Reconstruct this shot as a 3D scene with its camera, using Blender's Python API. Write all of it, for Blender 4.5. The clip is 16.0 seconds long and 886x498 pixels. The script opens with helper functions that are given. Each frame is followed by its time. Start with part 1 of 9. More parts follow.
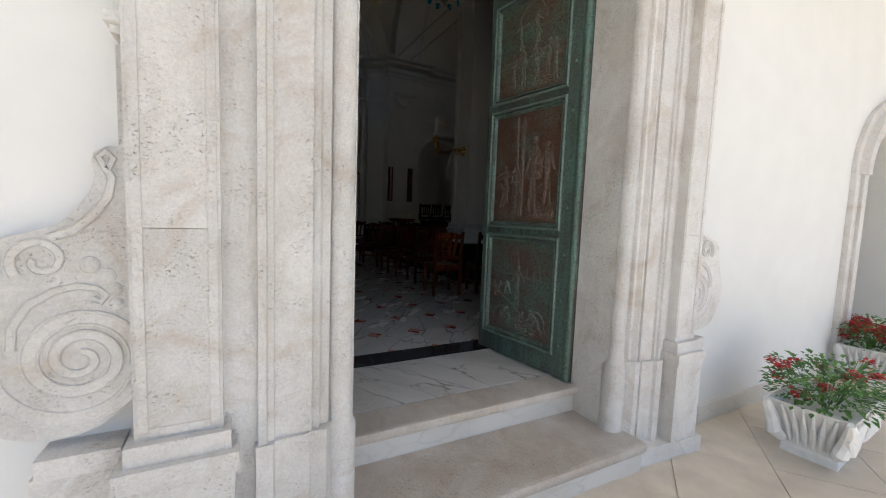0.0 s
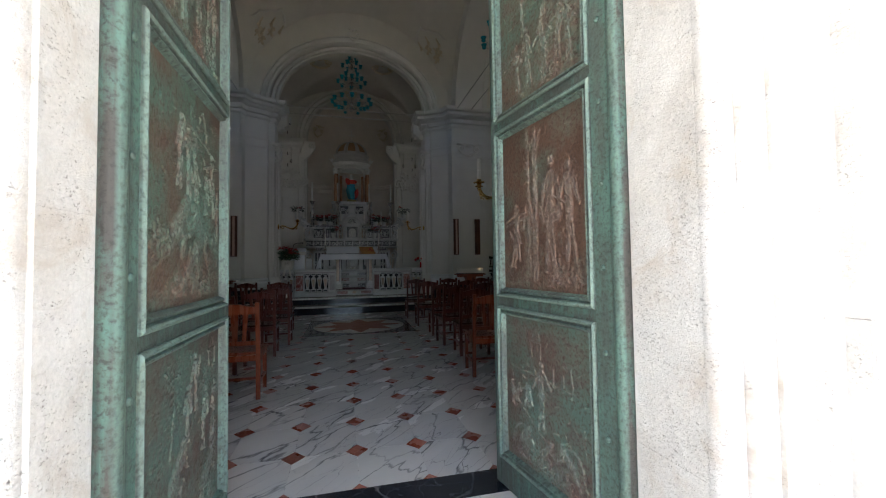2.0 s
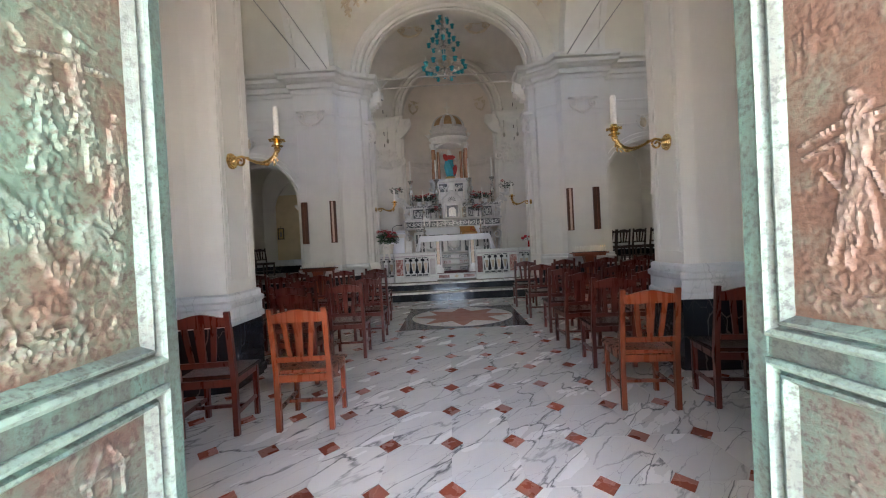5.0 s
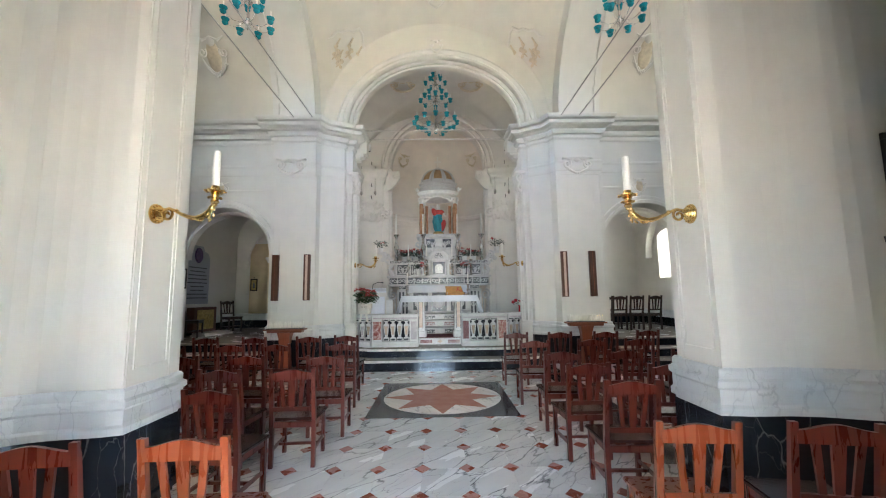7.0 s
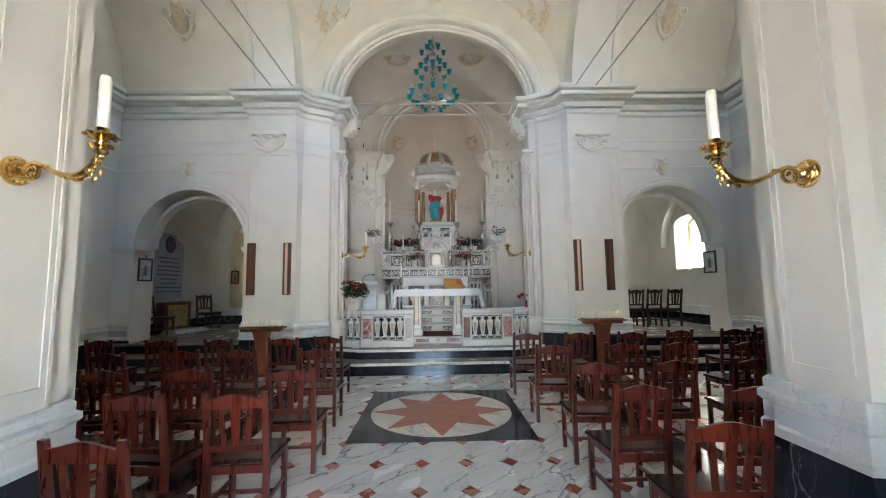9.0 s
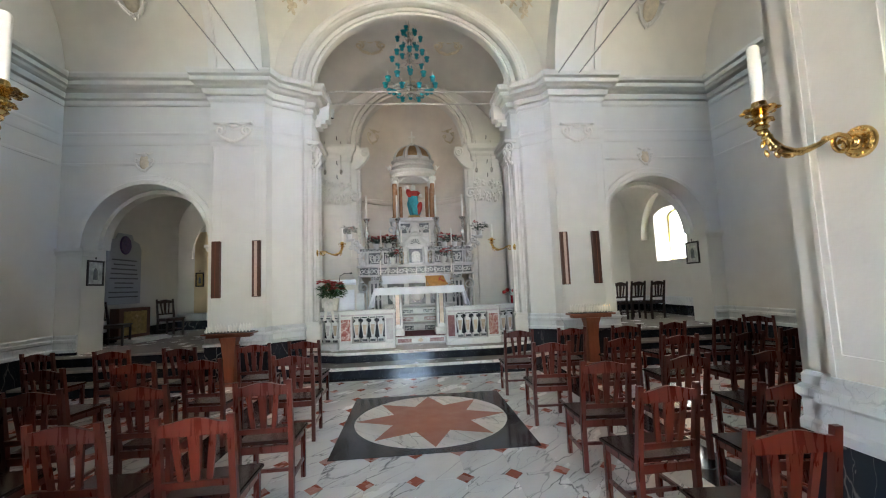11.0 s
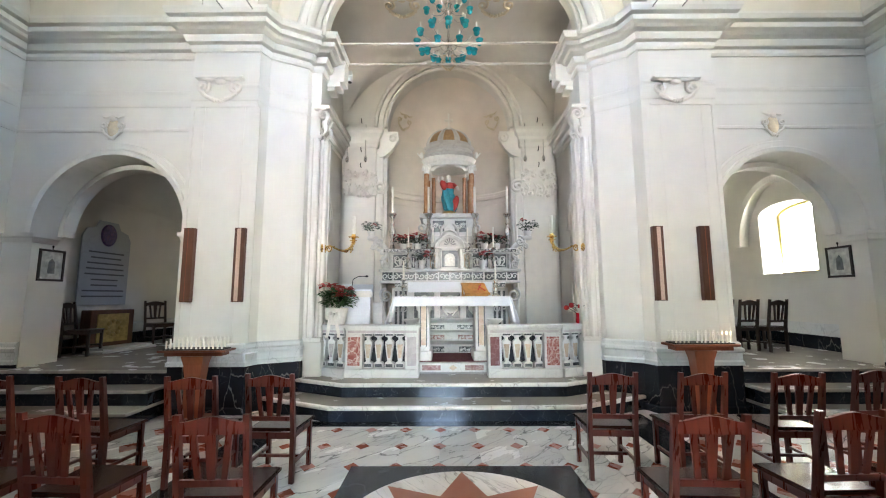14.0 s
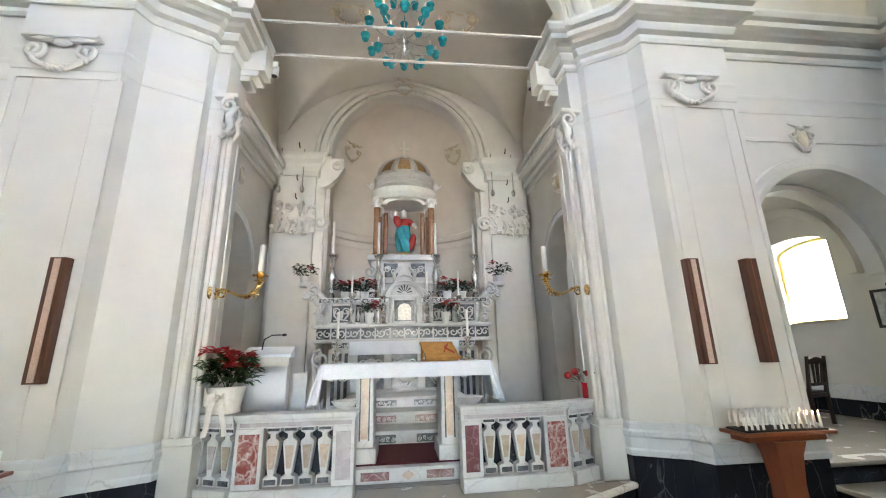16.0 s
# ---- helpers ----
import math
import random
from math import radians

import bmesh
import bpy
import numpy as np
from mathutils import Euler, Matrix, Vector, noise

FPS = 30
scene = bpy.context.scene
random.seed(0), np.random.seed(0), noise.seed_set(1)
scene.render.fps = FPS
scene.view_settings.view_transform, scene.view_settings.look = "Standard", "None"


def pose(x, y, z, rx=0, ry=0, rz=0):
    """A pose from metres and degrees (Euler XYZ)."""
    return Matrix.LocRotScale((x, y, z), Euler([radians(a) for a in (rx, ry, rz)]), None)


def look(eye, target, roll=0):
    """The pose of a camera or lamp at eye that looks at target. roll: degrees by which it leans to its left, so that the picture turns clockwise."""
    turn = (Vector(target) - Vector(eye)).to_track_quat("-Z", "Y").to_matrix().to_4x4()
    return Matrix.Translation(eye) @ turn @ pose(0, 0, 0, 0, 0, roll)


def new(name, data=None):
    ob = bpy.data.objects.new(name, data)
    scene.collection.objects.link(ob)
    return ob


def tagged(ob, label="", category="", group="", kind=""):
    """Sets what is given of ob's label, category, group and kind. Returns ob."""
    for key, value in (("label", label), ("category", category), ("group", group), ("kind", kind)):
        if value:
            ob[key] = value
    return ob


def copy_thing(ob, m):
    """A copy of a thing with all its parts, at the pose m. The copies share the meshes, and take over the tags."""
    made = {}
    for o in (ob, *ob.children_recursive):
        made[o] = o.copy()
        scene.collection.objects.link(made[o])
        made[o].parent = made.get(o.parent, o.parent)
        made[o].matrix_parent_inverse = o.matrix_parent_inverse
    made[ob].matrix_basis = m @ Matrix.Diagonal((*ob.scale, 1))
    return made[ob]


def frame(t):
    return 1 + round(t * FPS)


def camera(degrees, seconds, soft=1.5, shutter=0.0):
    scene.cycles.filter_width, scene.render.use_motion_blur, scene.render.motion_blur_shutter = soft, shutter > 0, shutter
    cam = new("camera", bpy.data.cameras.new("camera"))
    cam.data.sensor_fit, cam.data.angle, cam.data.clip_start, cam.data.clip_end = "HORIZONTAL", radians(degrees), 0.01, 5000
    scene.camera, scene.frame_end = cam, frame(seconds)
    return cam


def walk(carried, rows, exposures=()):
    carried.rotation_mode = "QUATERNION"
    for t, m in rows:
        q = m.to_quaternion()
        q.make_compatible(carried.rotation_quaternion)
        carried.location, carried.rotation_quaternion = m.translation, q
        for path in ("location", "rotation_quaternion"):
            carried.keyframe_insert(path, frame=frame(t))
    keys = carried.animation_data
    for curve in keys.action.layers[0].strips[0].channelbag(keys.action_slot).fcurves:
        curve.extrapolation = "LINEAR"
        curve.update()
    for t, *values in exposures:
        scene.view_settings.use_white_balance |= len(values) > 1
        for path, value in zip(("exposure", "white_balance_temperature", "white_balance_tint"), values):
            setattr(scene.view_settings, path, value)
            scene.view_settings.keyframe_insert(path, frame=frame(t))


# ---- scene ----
cam = camera(96.4, 16.0, soft=1.1)
PATH = [
    (0, (-1.352, 0.233, 1.193), (-0.435, 2.001, 1.017), 2.1),
    (0.5, (-1.01, 0.477, 1.176), (-0.183, 2.278, 0.906), -0.6),
    (1, (-0.736, 0.747, 1.209), (0.045, 2.581, 1.055), -2.1),
    (1.5, (-0.445, 0.897, 1.242), (0.079, 2.827, 1.24), 0.6),
    (2, (-0.264, 0.972, 1.296), (0.215, 2.912, 1.369), -0.8),
    (2.5, (-0.21, 0.984, 1.322), (0.206, 2.931, 1.512), -2.1),
    (3, (-0.191, 1.078, 1.297), (0.112, 3.051, 1.433), -4.1),
    (3.5, (-0.125, 1.352, 1.276), (0.086, 3.338, 1.375), -2.6),
    (4, (-0.088, 1.641, 1.274), (-0.028, 3.64, 1.27), -4.2),
    (4.2, (-0.132, 1.779, 1.246), (-0.15, 3.778, 1.208), -3.8),
    (6.3, (-0.115, 2.707, 1.606), (-0.087, 4.707, 1.619), -0.6),
    (6.5, (-0.072, 2.785, 1.612), (-0.005, 4.784, 1.626), -0.4),
    (7, (-0.016, 3.043, 1.629), (0.008, 5.029, 1.86), -0.8),
    (7.5, (-0.007, 3.32, 1.622), (0.094, 5.307, 1.827), 0.0),
    (8, (-0.04, 3.606, 1.648), (0.227, 5.563, 1.961), -0.5),
    (8.5, (-0.123, 3.892, 1.608), (0.03, 5.878, 1.79), -1.4),
    (9, (-0.037, 4.125, 1.657), (0.003, 6.116, 1.85), -0.8),
    (9.2, (-0.005, 4.208, 1.676), (0.059, 6.199, 1.858), -1.1),
    (11.3, (-0.205, 4.63, 1.63), (-0.027, 6.614, 1.809), -2.5),
    (11.5, (-0.211, 4.71, 1.626), (-0.056, 6.697, 1.787), -3.5),
    (12, (-0.173, 5.044, 1.609), (-0.121, 7.029, 1.849), -1.6),
    (12.5, (-0.037, 5.386, 1.564), (-0.02, 7.379, 1.72), 0.4),
    (13, (-0.065, 5.753, 1.578), (-0.088, 7.75, 1.696), 0.1),
    (13.3, (-0.108, 6.001, 1.586), (-0.174, 7.991, 1.769), -0.4),
    (13.5, (-0.123, 6.159, 1.591), (-0.152, 8.153, 1.735), 1.3),
    (14, (-0.128, 6.66, 1.622), (-0.136, 8.646, 1.859), -0.2),
    (14.5, (-0.136, 7.149, 1.64), (-0.086, 9.123, 1.956), -1.3),
    (15, (-0.16, 7.631, 1.656), (-0.027, 9.597, 1.997), -2.2),
    (15.5, (-0.122, 8.168, 1.692), (0.023, 10.102, 2.181), -1.8),
    (16, (-0.098, 8.566, 1.723), (0.119, 10.489, 2.229), -1.4),
]
EXPOSURES = [(0.0, 0.66, 6300, 10), (0.5, 1.05, 6300, 10), (1.0, 1.28, 6350, 9), (1.5, 1.92, 6200, 10), (2.5, 2.34, 6080, 10), (3.0, 2.46, 6080, 12), (3.5, 3.02, 6100, 15), (4.2, 3.72, 6500, 21),
             (6.3, 5.06, 6200, 9), (6.6, 5.1, 6200, 9), (7.0, 5.34, 6150, 9), (8.0, 5.28, 6180, 8), (8.5, 5.4, 5980, 8), (9.0, 5.2, 6180, 9), (11.5, 5.44, 6230, 9), (12.0, 5.77, 6180, 9), (12.5, 5.88, 6280, 9), (13.5, 5.94, 6300, 9), (15.0, 5.86, 6300, 9), (16.0, 5.72, 6300, 9)]
walk(cam, [(t, look(eye, target, roll)) for t, eye, target, roll in PATH], EXPOSURES)

# ---- world, sun, lamps ----
SKY = bpy.data.worlds.new("sky")
scene.world = SKY
SKY.use_nodes = True
_sky = SKY.node_tree.nodes.new("ShaderNodeTexSky")
_sky.sky_type = "NISHITA"
_sky.sun_disc = False
_sky.sun_elevation, _sky.sun_rotation = radians(62), radians(170)
SKY.node_tree.links.new(_sky.outputs[0], SKY.node_tree.nodes["Background"].inputs[0])
SKY.node_tree.nodes["Background"].inputs[1].default_value = 0.12

SUN = new("sun", bpy.data.lights.new("sun", "SUN"))
SUN.data.energy, SUN.data.angle, SUN.data.color = 4.5, radians(0.5), (1.0, 0.96, 0.90)
SUN.matrix_world = look((1.6, -9.2, 17.6), (0, 0, 0))


def area_lamp(name, eye, target, w, h, power, color=(1.0, 0.985, 0.95)):
    """An area lamp that stands in for daylight, at an opening or inside a room."""
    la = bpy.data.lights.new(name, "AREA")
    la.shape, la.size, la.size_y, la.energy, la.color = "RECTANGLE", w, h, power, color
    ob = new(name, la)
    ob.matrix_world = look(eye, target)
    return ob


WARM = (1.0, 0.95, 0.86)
# Added nave fill, set in two high windows that stay out of view.
area_lamp("fill_east", (6.5, 8.7, 7.15), (0, 10.5, 6.9), 0.7, 0.7, 1.2, WARM)
area_lamp("fill_west", (-6.75, 8.7, 7.15), (0, 10.5, 6.9), 0.7, 0.7, 0.5, WARM)
# Added chancel fill; its side openings are unseen and closed behind.
area_lamp("fill_chancel_left", (-3.1, 13.85, 3.9), (0.0, 14.5, 7.4), 0.5, 1.6, 0.56, WARM)
area_lamp("fill_chancel_right", (3.1, 13.85, 3.9), (0.0, 14.5, 7.4), 0.5, 1.6, 0.56, WARM)
area_lamp("daylight_side_room", (7.1, 14.95, 2.75), (4.6, 14.4, 1.5), 1.0, 1.4, 0.06)
# Added fill to brighten the left room, which has no window built.
area_lamp("fill_left_room", (-4.4, 16.6, 3.0), (-5.4, 13.6, 1.0), 0.8, 1.2, 0.068, (1.0, 0.97, 0.92))


# ---- materials ----
def material(name, color, rough=0.6, metal=0.0, grain=8.0, vary=0.12, bump=0.15, bump_scale=40.0, stain=0.0, stain_color=(0.3, 0.28, 0.24), stain_scale=0.8, spec=0.5, island=0.0):
    """A plain procedural surface: base colour with fine and coarse variation, stains with their own shape and a fine relief."""
    m = bpy.data.materials.new(name)
    m.use_nodes = True
    nt = m.node_tree
    n, l = nt.nodes, nt.links
    b = n["Principled BSDF"]
    geo = n.new("ShaderNodeNewGeometry")
    fine = n.new("ShaderNodeTexNoise")
    fine.inputs["Scale"].default_value, fine.inputs["Detail"].default_value = grain, 6
    l.new(geo.outputs["Position"], fine.inputs["Vector"])
    ramp = n.new("ShaderNodeMapRange")
    ramp.inputs["From Min"].default_value, ramp.inputs["From Max"].default_value = 0.3, 0.7
    ramp.inputs["To Min"].default_value, ramp.inputs["To Max"].default_value = 1 - vary, 1 + vary * 0.5
    l.new(fine.outputs["Fac"], ramp.inputs["Value"])
    mul = n.new("ShaderNodeMix")
    mul.data_type, mul.blend_type = "RGBA", "MULTIPLY"
    mul.inputs["Factor"].default_value = 1.0
    mul.inputs["A"].default_value = (*color, 1)
    l.new(ramp.outputs["Result"], mul.inputs["B"])
    out = mul.outputs["Result"]
    if stain > 0:
        big = n.new("ShaderNodeTexNoise")
        big.inputs["Scale"].default_value, big.inputs["Detail"].default_value, big.inputs["Roughness"].default_value = stain_scale, 8, 0.65
        l.new(geo.outputs["Position"], big.inputs["Vector"])
        r2 = n.new("ShaderNodeMapRange")
        r2.inputs["From Min"].default_value, r2.inputs["From Max"].default_value = 0.48, 0.72
        r2.inputs["To Max"].default_value = stain
        l.new(big.outputs["Fac"], r2.inputs["Value"])
        mx = n.new("ShaderNodeMix")
        mx.data_type = "RGBA"
        l.new(r2.outputs["Result"], mx.inputs["Factor"])
        l.new(out, mx.inputs["A"])
        mx.inputs["B"].default_value = (*stain_color, 1)
        out = mx.outputs["Result"]
    if island > 0:
        info = n.new("ShaderNodeObjectInfo")
        r3 = n.new("ShaderNodeMapRange")
        r3.inputs["To Min"].default_value, r3.inputs["To Max"].default_value = 1 - island, 1 + island * 0.6
        l.new(info.outputs["Random"], r3.inputs["Value"])
        mi = n.new("ShaderNodeMix")
        mi.data_type, mi.blend_type = "RGBA", "MULTIPLY"
        mi.inputs["Factor"].default_value = 1.0
        l.new(out, mi.inputs["A"])
        l.new(r3.outputs["Result"], mi.inputs["B"])
        out = mi.outputs["Result"]
    l.new(out, b.inputs["Base Color"])
    b.inputs["Roughness"].default_value, b.inputs["Metallic"].default_value = rough, metal
    b.inputs["Specular IOR Level"].default_value = spec
    if bump > 0:
        tex = n.new("ShaderNodeTexNoise")
        tex.inputs["Scale"].default_value, tex.inputs["Detail"].default_value = bump_scale, 5
        l.new(geo.outputs["Position"], tex.inputs["Vector"])
        bp = n.new("ShaderNodeBump")
        bp.inputs["Strength"].default_value, bp.inputs["Distance"].default_value = bump, 0.01
        l.new(tex.outputs["Fac"], bp.inputs["Height"])
        l.new(bp.outputs["Normal"], b.inputs["Normal"])
    return m


def veined(name, base, vein, scale=1.6, width=0.045, strength=0.8, rough=0.16, cloud=(0.8, 0.8, 0.8), cloud_amount=0.3, island=0.06, turn=0.0, stretch=(1, 1, 1)):
    """Polished marble: clouds and thin veins that wander."""
    m = bpy.data.materials.new(name)
    m.use_nodes = True
    n, l = m.node_tree.nodes, m.node_tree.links
    b = n["Principled BSDF"]
    geo = n.new("ShaderNodeNewGeometry")
    info = n.new("ShaderNodeObjectInfo")
    off = n.new("ShaderNodeVectorMath")
    off.operation = "MULTIPLY_ADD"
    off.inputs[1].default_value = stretch
    rot = n.new("ShaderNodeVectorRotate")
    rot.rotation_type = "Z_AXIS"
    rot.inputs["Angle"].default_value = turn
    l.new(geo.outputs["Position"], rot.inputs["Vector"])
    l.new(rot.outputs[0], off.inputs[0])
    sh = n.new("ShaderNodeVectorMath")
    sh.operation = "SCALE"
    sh.inputs[0].default_value = (37.0, 19.0, 11.0)
    l.new(info.outputs["Random"], sh.inputs["Scale"])
    l.new(sh.outputs[0], off.inputs[2])
    wob = n.new("ShaderNodeTexNoise")
    wob.inputs["Scale"].default_value, wob.inputs["Detail"].default_value = scale * 1.4, 6
    l.new(off.outputs[0], wob.inputs["Vector"])
    add = n.new("ShaderNodeVectorMath")
    add.operation = "MULTIPLY_ADD"
    add.inputs[1].default_value = (0.9 / scale,) * 3
    l.new(wob.outputs["Color"], add.inputs[0])
    l.new(off.outputs[0], add.inputs[2])

    def lines(sc, w):
        v = n.new("ShaderNodeTexVoronoi")
        v.feature = "DISTANCE_TO_EDGE"
        v.inputs["Scale"].default_value = sc
        l.new(add.outputs[0], v.inputs["Vector"])
        r = n.new("ShaderNodeMapRange")
        r.inputs["From Max"].default_value = w
        r.inputs["To Min"].default_value, r.inputs["To Max"].default_value = 1.0, 0.0
        l.new(v.outputs["Distance"], r.inputs["Value"])
        return r.outputs["Result"]
    v1 = lines(scale, width)
    v2 = lines(scale * 2.7, width * 0.7)
    gate = n.new("ShaderNodeTexNoise")
    gate.inputs["Scale"].default_value, gate.inputs["Detail"].default_value = scale * 0.9, 3
    l.new(off.outputs[0], gate.inputs["Vector"])
    gr = n.new("ShaderNodeMapRange")
    gr.inputs["From Min"].default_value, gr.inputs["From Max"].default_value = 0.42, 0.62
    l.new(gate.outputs["Fac"], gr.inputs["Value"])
    g2 = n.new("ShaderNodeMath")
    g2.operation = "MULTIPLY"
    l.new(v2, g2.inputs[0])
    l.new(gr.outputs["Result"], g2.inputs[1])
    mx = n.new("ShaderNodeMath")
    mx.operation = "MAXIMUM"
    l.new(v1, mx.inputs[0])
    l.new(g2.outputs[0], mx.inputs[1])
    st = n.new("ShaderNodeMath")
    st.operation = "MULTIPLY"
    st.inputs[1].default_value = strength
    l.new(mx.outputs[0], st.inputs[0])
    st2 = n.new("ShaderNodeMath")
    st2.operation = "MULTIPLY"
    gr2 = n.new("ShaderNodeMapRange")
    gr2.inputs["From Min"].default_value, gr2.inputs["From Max"].default_value, gr2.inputs["To Min"].default_value = 0.3, 0.6, 0.15
    l.new(wob.outputs["Fac"], gr2.inputs["Value"])
    l.new(st.outputs[0], st2.inputs[0])
    l.new(gr2.outputs["Result"], st2.inputs[1])
    cl = n.new("ShaderNodeMix")
    cl.data_type = "RGBA"
    cr = n.new("ShaderNodeMapRange")
    cr.inputs["From Min"].default_value, cr.inputs["From Max"].default_value, cr.inputs["To Max"].default_value = 0.4, 0.7, cloud_amount
    l.new(gate.outputs["Fac"], cr.inputs["Value"])
    l.new(cr.outputs["Result"], cl.inputs["Factor"])
    cl.inputs["A"].default_value, cl.inputs["B"].default_value = (*base, 1), (*cloud, 1)
    vm = n.new("ShaderNodeMix")
    vm.data_type = "RGBA"
    l.new(st2.outputs[0], vm.inputs["Factor"])
    l.new(cl.outputs["Result"], vm.inputs["A"])
    vm.inputs["B"].default_value = (*vein, 1)
    r3 = n.new("ShaderNodeMapRange")
    r3.inputs["To Min"].default_value, r3.inputs["To Max"].default_value = 1 - island, 1 + island * 0.5
    l.new(info.outputs["Random"], r3.inputs["Value"])
    mi = n.new("ShaderNodeMix")
    mi.data_type, mi.blend_type = "RGBA", "MULTIPLY"
    mi.inputs["Factor"].default_value = 1.0
    l.new(vm.outputs["Result"], mi.inputs["A"])
    l.new(r3.outputs["Result"], mi.inputs["B"])
    l.new(mi.outputs["Result"], b.inputs["Base Color"])
    rr = n.new("ShaderNodeMapRange")
    rr.inputs["To Min"].default_value, rr.inputs["To Max"].default_value = rough * 0.7, rough * 1.8
    l.new(wob.outputs["Fac"], rr.inputs["Value"])
    l.new(rr.outputs["Result"], b.inputs["Roughness"])
    return m


def limestone(name, color, pale, pit_amount=0.8):
    """Dressed limestone: clouds, run-down streaks, small dark pits and a tooled face."""
    m = bpy.data.materials.new(name)
    m.use_nodes = True
    n, l = m.node_tree.nodes, m.node_tree.links
    b = n["Principled BSDF"]
    geo = n.new("ShaderNodeNewGeometry")
    info = n.new("ShaderNodeObjectInfo")
    big = n.new("ShaderNodeTexNoise")
    big.inputs["Scale"].default_value, big.inputs["Detail"].default_value, big.inputs["Roughness"].default_value = 2.3, 9, 0.66
    l.new(geo.outputs["Position"], big.inputs["Vector"])
    st = n.new("ShaderNodeVectorMath")
    st.operation = "MULTIPLY"
    st.inputs[1].default_value = (9, 9, 0.9)
    l.new(geo.outputs["Position"], st.inputs[0])
    run = n.new("ShaderNodeTexNoise")
    run.inputs["Scale"].default_value, run.inputs["Detail"].default_value = 1.0, 6
    l.new(st.outputs[0], run.inputs["Vector"])
    fine = n.new("ShaderNodeTexNoise")
    fine.inputs["Scale"].default_value, fine.inputs["Detail"].default_value, fine.inputs["Roughness"].default_value = 90, 8, 0.72
    l.new(geo.outputs["Position"], fine.inputs["Vector"])
    # pits, gathered in patches
    pv = n.new("ShaderNodeTexVoronoi")
    pv.inputs["Scale"].default_value = 75
    warp = n.new("ShaderNodeVectorMath")
    warp.operation = "MULTIPLY_ADD"
    warp.inputs[1].default_value = (0.045, 0.045, 0.045)
    flat = n.new("ShaderNodeVectorMath")
    flat.operation = "MULTIPLY"
    flat.inputs[1].default_value = (0.6, 0.6, 1.5)
    l.new(geo.outputs["Position"], flat.inputs[0])
    l.new(fine.outputs["Color"], warp.inputs[0])
    l.new(flat.outputs[0], warp.inputs[2])
    l.new(warp.outputs[0], pv.inputs["Vector"])
    pr = n.new("ShaderNodeMapRange")
    pr.inputs["From Min"].default_value, pr.inputs["From Max"].default_value = 0.24, 0.12
    l.new(pv.outputs["Distance"], pr.inputs["Value"])
    patch = n.new("ShaderNodeTexNoise")
    patch.inputs["Scale"].default_value, patch.inputs["Detail"].default_value = 7, 4
    l.new(geo.outputs["Position"], patch.inputs["Vector"])
    pg = n.new("ShaderNodeMapRange")
    pg.inputs["From Min"].default_value, pg.inputs["From Max"].default_value = 0.47, 0.60
    l.new(patch.outputs["Fac"], pg.inputs["Value"])
    pit = n.new("ShaderNodeMath")
    pit.operation = "MULTIPLY"
    l.new(pr.outputs["Result"], pit.inputs[0])
    l.new(pg.outputs["Result"], pit.inputs[1])

    def mix(fac, a, c, mode="MIX"):
        x = n.new("ShaderNodeMix")
        x.data_type, x.blend_type = "RGBA", mode
        if isinstance(fac, float):
            x.inputs["Factor"].default_value = fac
        else:
            l.new(fac, x.inputs["Factor"])
        for sock, val in (("A", a), ("B", c)):
            if isinstance(val, tuple):
                x.inputs[sock].default_value = (*val, 1)
            else:
                l.new(val, x.inputs[sock])
        return x.outputs["Result"]

    def span(out, lo, hi, to0, to1):
        r = n.new("ShaderNodeMapRange")
        r.inputs["From Min"].default_value, r.inputs["From Max"].default_value = lo, hi
        r.inputs["To Min"].default_value, r.inputs["To Max"].default_value = to0, to1
        l.new(out, r.inputs["Value"])
        return r.outputs["Result"]
    col = mix(span(big.outputs["Fac"], 0.36, 0.66, 0, 1), color, pale)
    col = mix(1.0, col, span(run.outputs["Fac"], 0.3, 0.7, 0.95, 1.03), "MULTIPLY")
    col = mix(1.0, col, span(fine.outputs["Fac"], 0.32, 0.68, 0.86, 1.07), "MULTIPLY")
    col = mix(1.0, col, span(info.outputs["Random"], 0, 1, 0.88, 1.05), "MULTIPLY")
    # tan and grey weathering patches, and thin brown hair cracks
    tan = n.new("ShaderNodeTexNoise")
    tan.inputs["Scale"].default_value, tan.inputs["Detail"].default_value, tan.inputs["Roughness"].default_value, tan.inputs["Distortion"].default_value = 3.4, 8, 0.7, 1.2
    l.new(geo.outputs["Position"], tan.inputs["Vector"])
    col = mix(span(tan.outputs["Fac"], 0.52, 0.70, 0.0, 0.7), col, (color[0] * 0.78, color[1] * 0.70, color[2] * 0.62))
    col = mix(span(tan.outputs["Fac"], 0.44, 0.30, 0.0, 0.5), col, (pale[0] * 1.08, pale[1] * 1.08, pale[2] * 1.08))
    crack = n.new("ShaderNodeTexNoise")
    crack.inputs["Scale"].default_value, crack.inputs["Detail"].default_value, crack.inputs["Distortion"].default_value = 1.3, 3, 0.8
    l.new(geo.outputs["Position"], crack.inputs["Vector"])
    off = n.new("ShaderNodeMath")
    off.operation = "SUBTRACT"
    off.inputs[1].default_value = 0.5
    l.new(crack.outputs["Fac"], off.inputs[0])
    mag = n.new("ShaderNodeMath")
    mag.operation = "ABSOLUTE"
    l.new(off.outputs[0], mag.inputs[0])
    col = mix(span(mag.outputs[0], 0.0, 0.0014, 0.18, 0.0), col, (color[0] * 0.62, color[1] * 0.55, color[2] * 0.48))
    dark = n.new("ShaderNodeMath")
    dark.operation = "MULTIPLY"
    dark.inputs[1].default_value = pit_amount
    l.new(pit.outputs[0], dark.inputs[0])
    col = mix(dark.outputs[0], col, (color[0] * 0.36, color[1] * 0.33, color[2] * 0.29))
